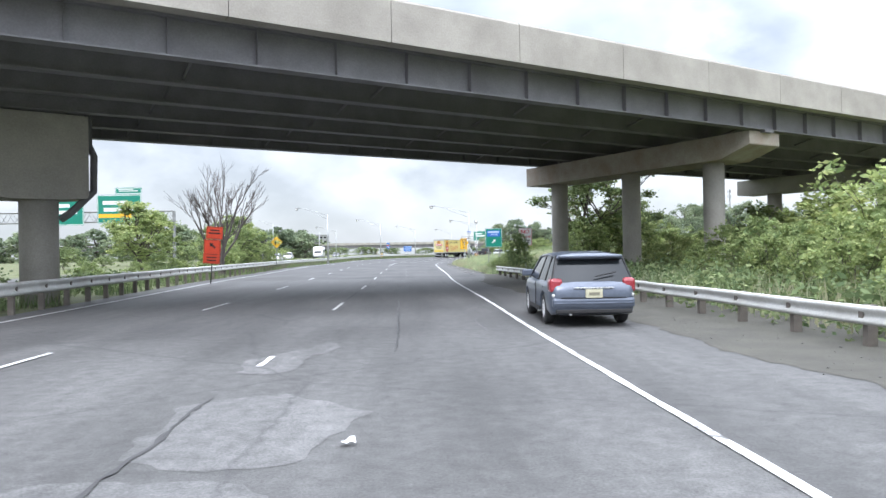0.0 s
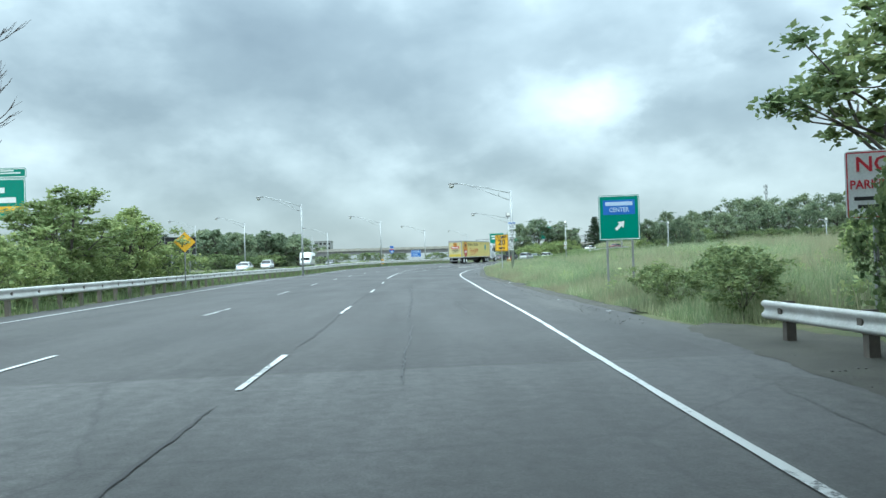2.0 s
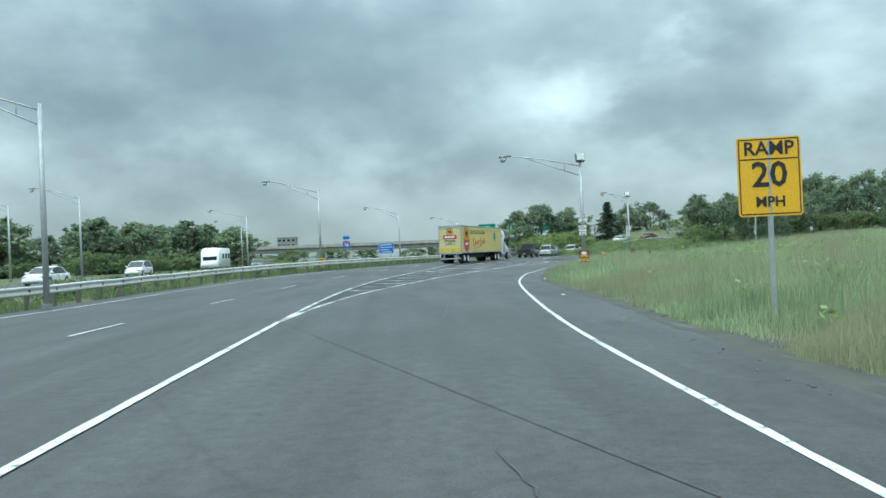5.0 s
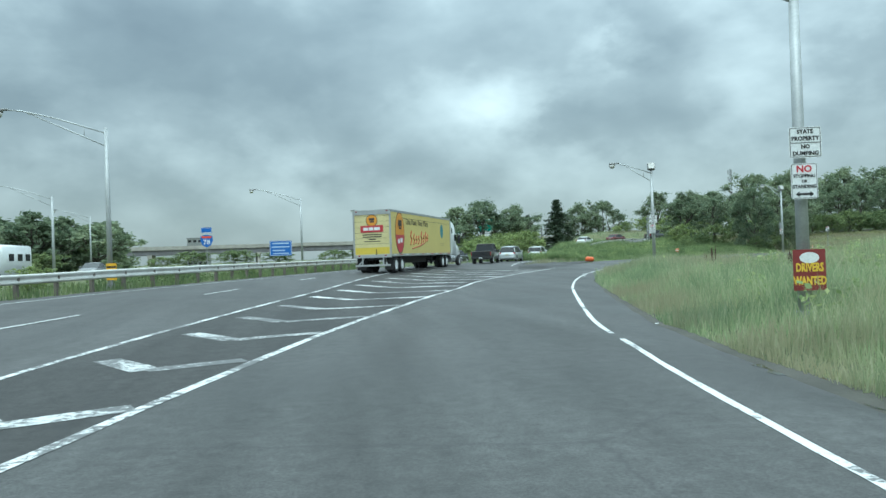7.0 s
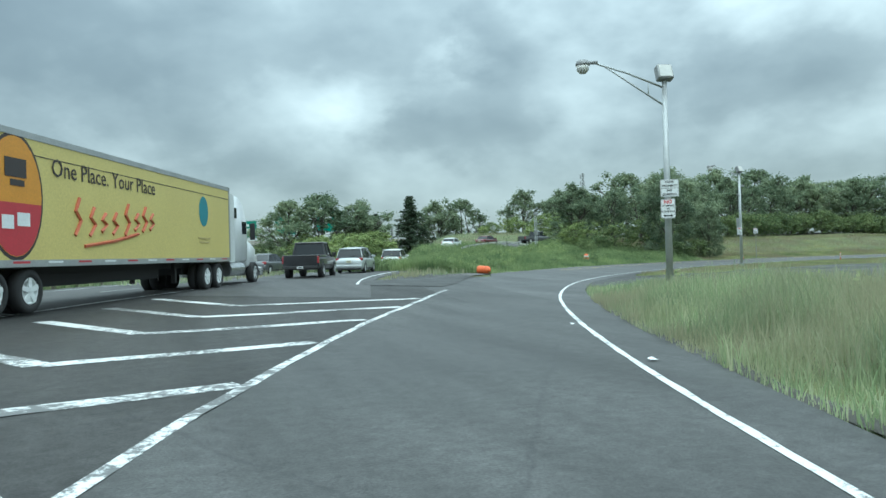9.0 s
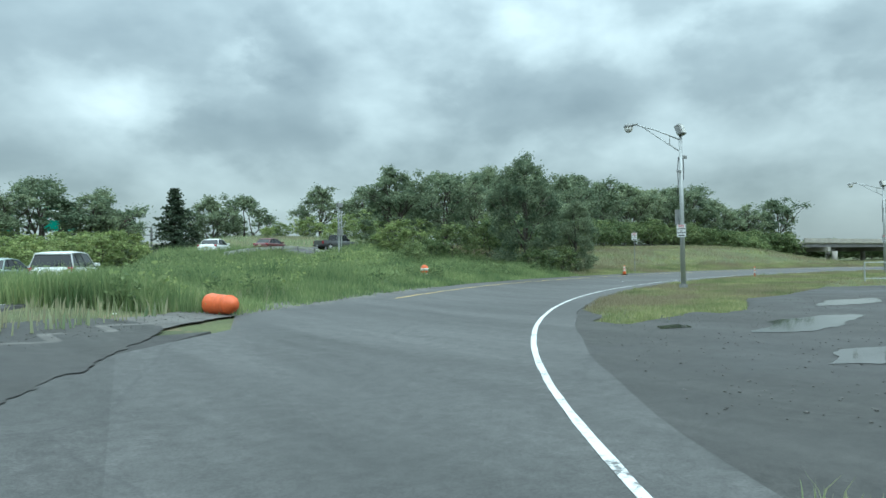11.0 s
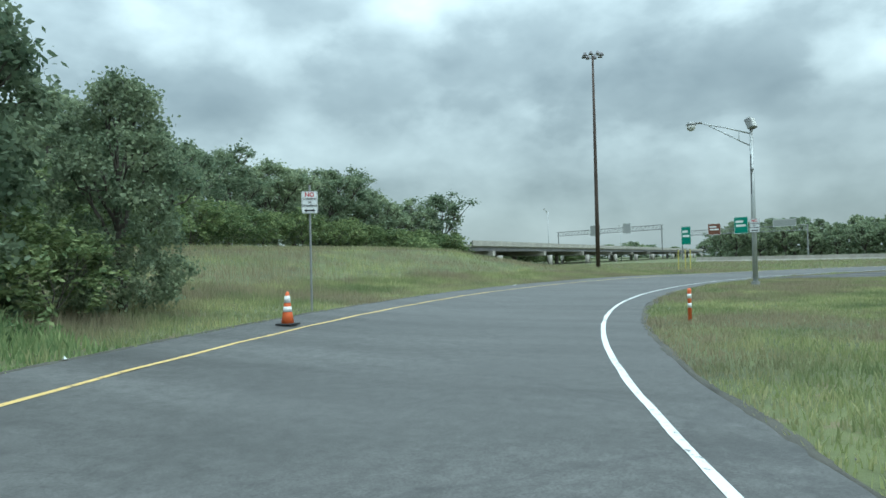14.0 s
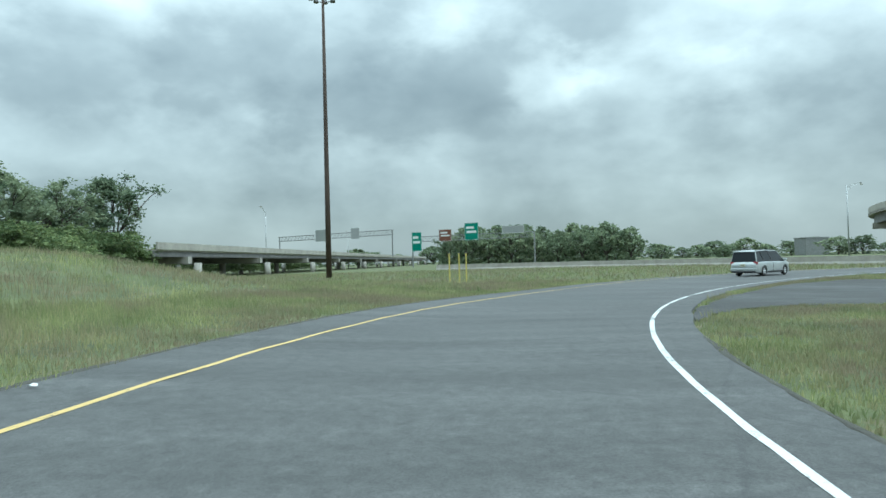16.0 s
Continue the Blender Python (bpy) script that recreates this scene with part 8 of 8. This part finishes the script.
# ---------------------------------------------------------------- cones, drums, posts, litter
M_CONE = plain("orange_plastic", (0.66, 0.13, 0.035), 0.5)
M_COLLAR = plain("reflective_collar", (0.7, 0.7, 0.68), 0.4)


def traffic_cone(x, y):
    top = thing("traffic_cone", Matrix.Translation((x, y, ground_z(x, y) + 0.015)), "orange traffic cone with two white collars at the pavement edge", "traffic cone")
    part("base", boxed(-0.2, 0.2, -0.2, 0.2, 0, 0.045, bevel=0.015), M_BLACK, top)
    rad = lambda z: 0.145 - 0.105 * z / 0.74  # noqa: E731
    bm = bmesh.new()
    lathe(bm, [(rad(0), 0.04), (rad(0.25), 0.25), (rad(0.5), 0.5), (rad(0.72), 0.72), (0.025, 0.75)], 20)
    smooth(part("body", bm, M_CONE, top))
    for z0, z1 in ((0.3, 0.42), (0.5, 0.66)):
        bm = bmesh.new()
        lathe(bm, [(rad(z0) + 0.004, z0), (rad(z1) + 0.004, z1)], 20)
        smooth(part("collar", bm, M_COLLAR, top))


def marker_post(x, y):
    top = thing("marker_post", Matrix.Translation((x, y, ground_z(x, y))), "slim orange marker post with white bands, in grass", "marker post")
    bm = bmesh.new()
    lathe(bm, [(0.045, -0.05), (0.045, 0.66), (0.05, 0.7), (0.03, 0.74)], 14)
    smooth(part("post", bm, M_CONE, top))
    for z in (0.28, 0.5):
        bm = bmesh.new()
        lathe(bm, [(0.049, z), (0.049, z + 0.11)], 14)
        smooth(part("band", bm, M_COLLAR, top))


def drum(x, y, lying, label):
    m = Matrix.Translation((x, y, ground_z(x, y) + (0.26 if lying else -0.05)))
    if lying:
        m = m @ Matrix.Rotation(radians(20), 4, "Z") @ Matrix.Rotation(radians(90), 4, "X") @ Matrix.Translation((0, 0, -0.45))
    top = thing("traffic_drum", m, label, "traffic drum")
    bm = bmesh.new()
    lathe(bm, [(0.27, 0.0), (0.28, 0.05), (0.26, 0.28), (0.255, 0.3), (0.24, 0.56), (0.235, 0.58), (0.21, 0.84), (0.12, 0.9), (0.1, 0.95)], 22)
    smooth(part("body", bm, M_CONE, top))
    for z in (0.32, 0.62):
        bm = bmesh.new()
        lathe(bm, [(0.262 - 0.03 * z, z), (0.258 - 0.03 * z, z + 0.14)], 22)
        smooth(part("band", bm, M_COLLAR if not lying else M_CONE, top))


traffic_cone(68.45, 215.66)
marker_post(73.0, 207.42)
drum(29.4, 197.7, True, "orange drum lying in the weeds by the ramp")
drum(47.4, 213.6, False, "faded orange drum standing in tall weeds")


def utility_posts():
    for k, (x, y) in enumerate(((132.9, 212.75), (132.8, 212.05), (132.6, 211.55))):
        top = thing("marker_post", Matrix.Translation((x, y, ground_z(x, y))), "tall thin yellowish post in grass", "marker post", "yellow posts")
        part("post", tubed([(0, 0, -0.2), (0, 0, 2.1)], 0.06, 8), plain("dull_yellow_paint", (0.5, 0.42, 0.12)), top)
        part("cap", tubed([(0, 0, 2.1), (0, 0, 2.16)], 0.075, 8), M_GALV_OLD, top)


utility_posts()


def crack(points, width, seed, mat=M_TAR):
    """A ragged crack of uneven width, now and then forked."""
    rng = np.random.default_rng(seed)
    line = resample(np.array(points, float), max(6, int(math.dist(points[0], points[-1]) / 0.14)))
    n = len(line)
    nrm = normals(line)
    line = line + nrm * (np.cumsum(rng.normal(0, 0.012, n)) + rng.normal(0, 0.008, n))[:, None]
    wd = width * np.clip(rng.normal(1, 0.35, n), 0.35, 1.8) * np.clip(np.minimum(np.arange(n), n - 1 - np.arange(n)) / 4, 0.1, 1)
    a, b = line + nrm * wd[:, None] / 2, line - nrm * wd[:, None] / 2
    bm = bmesh.new()
    va, vb = [[bm.verts.new((p[0], p[1], h)) for p, h in zip(q, height(q[:, 0], q[:, 1]) + 0.010)] for q in (a, b)]
    for i in range(n - 1):
        bm.faces.new((va[i], vb[i], vb[i + 1], va[i + 1]))
    tagged(part("crack", bm, mat), "dark ragged crack in the asphalt", "crack", "", "structure")


def tar_lines():
    for k, (w, pts) in enumerate((
            (0.02, [(0.5, 21.0), (0.42, 24.0), (0.3, 28.4)]), (0.02, [(0.3, 28.6), (0.2, 33.5)]), (0.016, [(2.2, 23.5), (2.05, 25.0), (2.15, 26.4)]), (0.014, [(2.9, 27.5), (3.0, 31.0)]),
            (0.022, [(0.1, 52.0), (0.05, 55), (0.15, 59.5)]), (0.03, [(-0.1, 60.5), (-0.28, 65), (-0.35, 70.5)]), (0.028, [(-0.43, 73.0), (-0.46, 77.0), (-0.64, 82.7)]), (0.016, [(1.3, 62.0), (1.2, 67.0)]),
            (0.016, [(1.6, 76.0), (1.35, 80.0), (1.5, 83)]), (0.02, [(-0.3, 87.5), (-0.55, 92.0)]), (0.015, [(1.5, 90.0), (1.1, 96.0), (0.7, 101)]), (0.02, [(1.0, 112), (1.6, 119)]), (0.02, [(-2.3, 33), (-2.1, 42)]))):
        crack(pts, w, 40 + k)
    # the open joint between two lanes
    for k, (y0, y1) in enumerate(((11, 17.5), (33, 39), (44, 51), (55.5, 62.6), (66.6, 74.6), (79, 86.4), (90.4, 97.8))):
        q = cut(LANE_RIGHT, station(LANE_RIGHT, y0), station(LANE_RIGHT, y1))
        crack([tuple(p) for p in q], 0.045, 70 + k, M_JOINT)


tar_lines()
for k, o in enumerate(([(-1.3, 15.6), (-1.4, 17.5), (-0.5, 17.9), (0.3, 17.0), (0.05, 15.8), (-0.6, 15.4)], [(-1.9, 14.3), (-1.5, 15.1), (-0.4, 15.1), (0.2, 14.4), (-0.2, 13.2), (-1.6, 13.2)], [(-1.5, 19.2), (-1.4, 20.4), (-0.8, 22.2), (-0.5, 22.0), (-0.7, 20.2), (-1.0, 19.2)])):
    ground_patch("asphalt_patch", o, 0.003 + 0.001 * k, M_PATCH, "pale worn repair patch in the asphalt", "road patch")
ground_patch("dark_stain", [(5.2, 10), (5.9, 19), (5.7, 26), (5.2, 32), (5.5, 37), (6.2, 36), (6.7, 30), (7.0, 24), (7.4, 14), (7.4, 9)], 0.003, M_STAIN, "dark dirt drifted over the shoulder", "dirt")
ground_patch("dark_stain", [(4.0, 52), (5.6, 50), (6.0, 44), (5.5, 38), (4.2, 40), (3.6, 46)], 0.004, M_STAIN, "dark dirt drifted over the shoulder", "dirt")
ground_patch("dark_stain", [(4.2, 60.5), (4.9, 66), (4.7, 72), (4.2, 74), (3.6, 67), (3.6, 62)], 0.004, M_STAIN, "dark dirt drifted over the shoulder", "dirt")
ground_patch("dark_stain", [(4.3, 90), (5.0, 104), (5.2, 112), (4.6, 112), (4.1, 102), (3.8, 92)], 0.004, M_STAIN, "dark dirt drifted over the shoulder", "dirt")
ground_patch("dark_stain", [(21.5, 185), (24, 189), (27, 195), (25.5, 197.5), (21, 192), (18.5, 187)], 0.022, M_GRAVEL, "broken gravelly asphalt at the gore's nose", "dirt")


def litter():
    """Scraps of paper and plastic along the pavement edges."""
    rng = np.random.default_rng(21)
    spots = [(5.0, 30), (5.4, 33), (4.8, 27), (5.6, 37), (4.4, 66), (4.7, 61), (4.6, 81), (5.2, 118), (7.2, 131), (8.6, 139), (17.2, 166.5), (18.0, 168.6), (16.3, 163.8), (62.5, 215.3), (90.3, 217.2), (24, 199), (27, 198.3), (0.35, 15.9), (58.9, 208.4), (76.0, 208.2)]
    for x, y in spots:
        bm = bmesh.new()
        w, h = rng.uniform(0.06, 0.16), rng.uniform(0.05, 0.12)
        vs = []
        for a in range(4):
            for b in range(3):
                vs.append(bm.verts.new(((a / 3 - 0.5) * w, (b / 2 - 0.5) * h, abs(rng.normal(0, 0.018)) + 0.006)))
        for a in range(3):
            for b in range(2):
                bm.faces.new((vs[a * 3 + b], vs[a * 3 + 3 + b], vs[a * 3 + 4 + b], vs[a * 3 + 1 + b]))
        ob = part("litter_scrap", bm, M_WHITE if rng.random() < 0.75 else M_SIGN_BACK)
        ob.matrix_world = Matrix.Translation((x, y, ground_z(x, y) + 0.02)) @ Matrix.Rotation(rng.uniform(0, 6), 4, "Z")
        tagged(ob, "crumpled white scrap of litter at the roadside", "litter", "litter")


litter()


# ---------------------------------------------------------------- far and odd things
def signal_pole(x, y):
    top = thing("utility_pole", Matrix.Translation((x, y, ground_z(x, y))), "pale utility pole with a meter box, on the weedy bank", "utility pole")
    part("pole", tubed([(0, 0, -0.3), (0, 0, 4.4)], 0.07, 8), M_GALV, top)
    part("pole", tubed([(0.24, 0, -0.3), (0.24, 0, 3.9)], 0.05, 8), M_GALV, top)
    part("box", boxed(-0.1, 0.34, -0.14, 0.1, 1.9, 2.45, bevel=0.02), M_GALV_OLD, top)
    part("lamp_head", boxed(-0.12, 0.36, -0.1, 0.1, 4.2, 4.55, bevel=0.03), M_GALV_OLD, top)
    part("strap", boxed(-0.09, 0.31, -0.08, 0.08, 3.2, 3.26), M_GALV_OLD, top)


signal_pole(51.2, 230.4)


def wire_cage(x, y):
    top = thing("wire_cage", Matrix.Translation((x, y, ground_z(x, y))) @ Matrix.Rotation(0.4, 4, "Z"), "galvanised wire cage standing on gravel", "cage")
    w, d, h = 1.3, 1.1, 1.05
    bm = bmesh.new()
    for a in (-w / 2, w / 2):
        for b in (-d / 2, d / 2):
            tube(bm, [(a, b, -0.05), (a, b, h)], 0.03, 6)
    for z in (0.12, h):
        tube(bm, [(-w / 2, -d / 2, z), (w / 2, -d / 2, z), (w / 2, d / 2, z), (-w / 2, d / 2, z), (-w / 2, -d / 2, z)], 0.022, 6)
    part("frame", bm, M_GALV, top)
    for b, horizontal in ((-d / 2, True), (d / 2, True)):
        bm = bmesh.new()
        for k in range(1, 11):
            tube(bm, [(-w / 2 + w * k / 11, b, 0.12), (-w / 2 + w * k / 11, b, h)], 0.007, 4, False)
        for k in range(1, 8):
            tube(bm, [(-w / 2, b, 0.12 + (h - 0.12) * k / 8), (w / 2, b, 0.12 + (h - 0.12) * k / 8)], 0.007, 4, False)
        part("mesh_side", bm, M_GALV, top)


wire_cage(67.6, 197.2)


def radio_tower(x, y, h):
    top = thing("radio_tower", Matrix.Translation((x, y, 0)), "thin lattice radio tower on the skyline", "tower")
    bm = bmesh.new()
    for k in range(3):
        a = 2.094 * k
        tube(bm, [(1.1 * math.cos(a), 1.1 * math.sin(a), -0.5), (0.35 * math.cos(a), 0.35 * math.sin(a), h)], 0.09, 5)
    for j in range(18):
        z0, z1 = h * j / 18, h * (j + 1) / 18
        for k in range(3):
            a, b = 2.094 * k, 2.094 * (k + 1)
            r0, r1 = 1.1 - 0.75 * j / 18, 1.1 - 0.75 * (j + 1) / 18
            tube(bm, [(r0 * math.cos(a), r0 * math.sin(a), z0), (r1 * math.cos(b), r1 * math.sin(b), z1)], 0.05, 4, False)
    part("lattice", bm, M_GALV_OLD, top)
    for z in (h - 1.5, h - 4.5):
        for k in range(3):
            a = 2.094 * k + 0.5
            part("antenna", boxed(1.0 * math.cos(a) - 0.15, 1.0 * math.cos(a) + 0.15, math.sin(a) - 0.15, math.sin(a) + 0.15, z - 1.0, z + 1.0), M_SIGN_BACK, top)


radio_tower(188, 433, 37)


def far_building(x, y, w, d, h, rows, columns):
    top = thing("building", Matrix.Translation((x, y, 0)), "pale flat-roofed building on the skyline", "building", "buildings of the skyline")
    part("wall", boxed(-w / 2, w / 2, -d / 2, d / 2, -0.5, h), M_GALV_OLD, top)
    part("roof", boxed(-w / 2 - 0.3, w / 2 + 0.3, -d / 2 - 0.3, d / 2 + 0.3, h, h + 0.5), M_GALV_OLD, top)
    for r in range(rows):
        for c in range(columns):
            cx, z = -w / 2 + w * (c + 0.5) / columns, h * (r + 0.5) / rows
            part("window", boxed(cx - w / columns * 0.3, cx + w / columns * 0.3, -d / 2 - 0.05, -d / 2 + 0.05, z - 0.7, z + 0.7), M_GLASS, top)


far_building(-84, 618, 13, 12, 18, 5, 4)
far_building(467, 22, 13, 12, 9, 3, 4)


def flyover():
    """A curved ramp bridge that swings overhead beyond the loop."""
    eye = np.array((82.0, 212.5))
    pts = [(131, 88), (124, 112), (120.4, 140), (120.3, 170), (123, 215), (127, 260)]
    line = curve([tuple(eye + d * np.array((math.sin(radians(a)), math.cos(radians(a))))) for a, d in pts], 4.0)
    nrm = normals(line)
    top = thing("flyover", Matrix.Identity(4), "curved flyover with dark girders and concrete parapets", "bridge", "", "structure")

    def run(name, sec, mat):
        bm = bmesh.new()
        loft(bm, [[(p[0] + n[0] * a, p[1] + n[1] * a, z) for a, z in sec] for p, n in zip(line, nrm)])
        return part(name, bm, mat, top)

    run("deck", ((0, 8.0), (-9.5, 8.0), (-9.5, 8.3), (0, 8.3)), M_CONCRETE)
    for a in (0.0, -9.2):
        run("parapet", ((a, 7.9), (a - 0.3, 7.9), (a - 0.3, 9.3), (a, 9.3)), M_CONCRETE)
    for a in (-0.9, -3.4, -5.9, -8.4):
        run("girder", ((a, 6.4), (a - 0.4, 6.4), (a - 0.4, 7.95), (a, 7.95)), M_STEEL_DARK)
    for k in range(6, len(line) - 4, 10):
        c = line[k] - nrm[k] * 4.7
        bm = bmesh.new()
        lathe(bm, [(0.8, -0.5), (0.8, 5.4)], 18, centre=(c[0], c[1], 0))
        smooth(part("column", bm, M_CONCRETE, top))
        part("pier_cap", boxed(-4.4, 4.4, -0.7, 0.7, 5.35, 6.38, m=Matrix.Translation((c[0], c[1], 0)) @ Matrix.Rotation(math.atan2(nrm[k][1], nrm[k][0]), 4, "Z")), M_CONCRETE, top)


flyover()
lamp_post(223, 250.2, 12.6, (217.5, 249.6, 13.1), "tall galvanised street lamp beside the viaduct", False, "lamp posts of the viaduct")
lamp_post(330, 250.2, 12.6, (325.5, 250.0, 13.1), "tall galvanised street lamp beside the viaduct", False, "lamp posts of the viaduct")
lamp_post(196, 150, 12.0, (199, 146, 12.6), "tall galvanised street lamp beside the viaduct", False, "lamp posts of the viaduct")
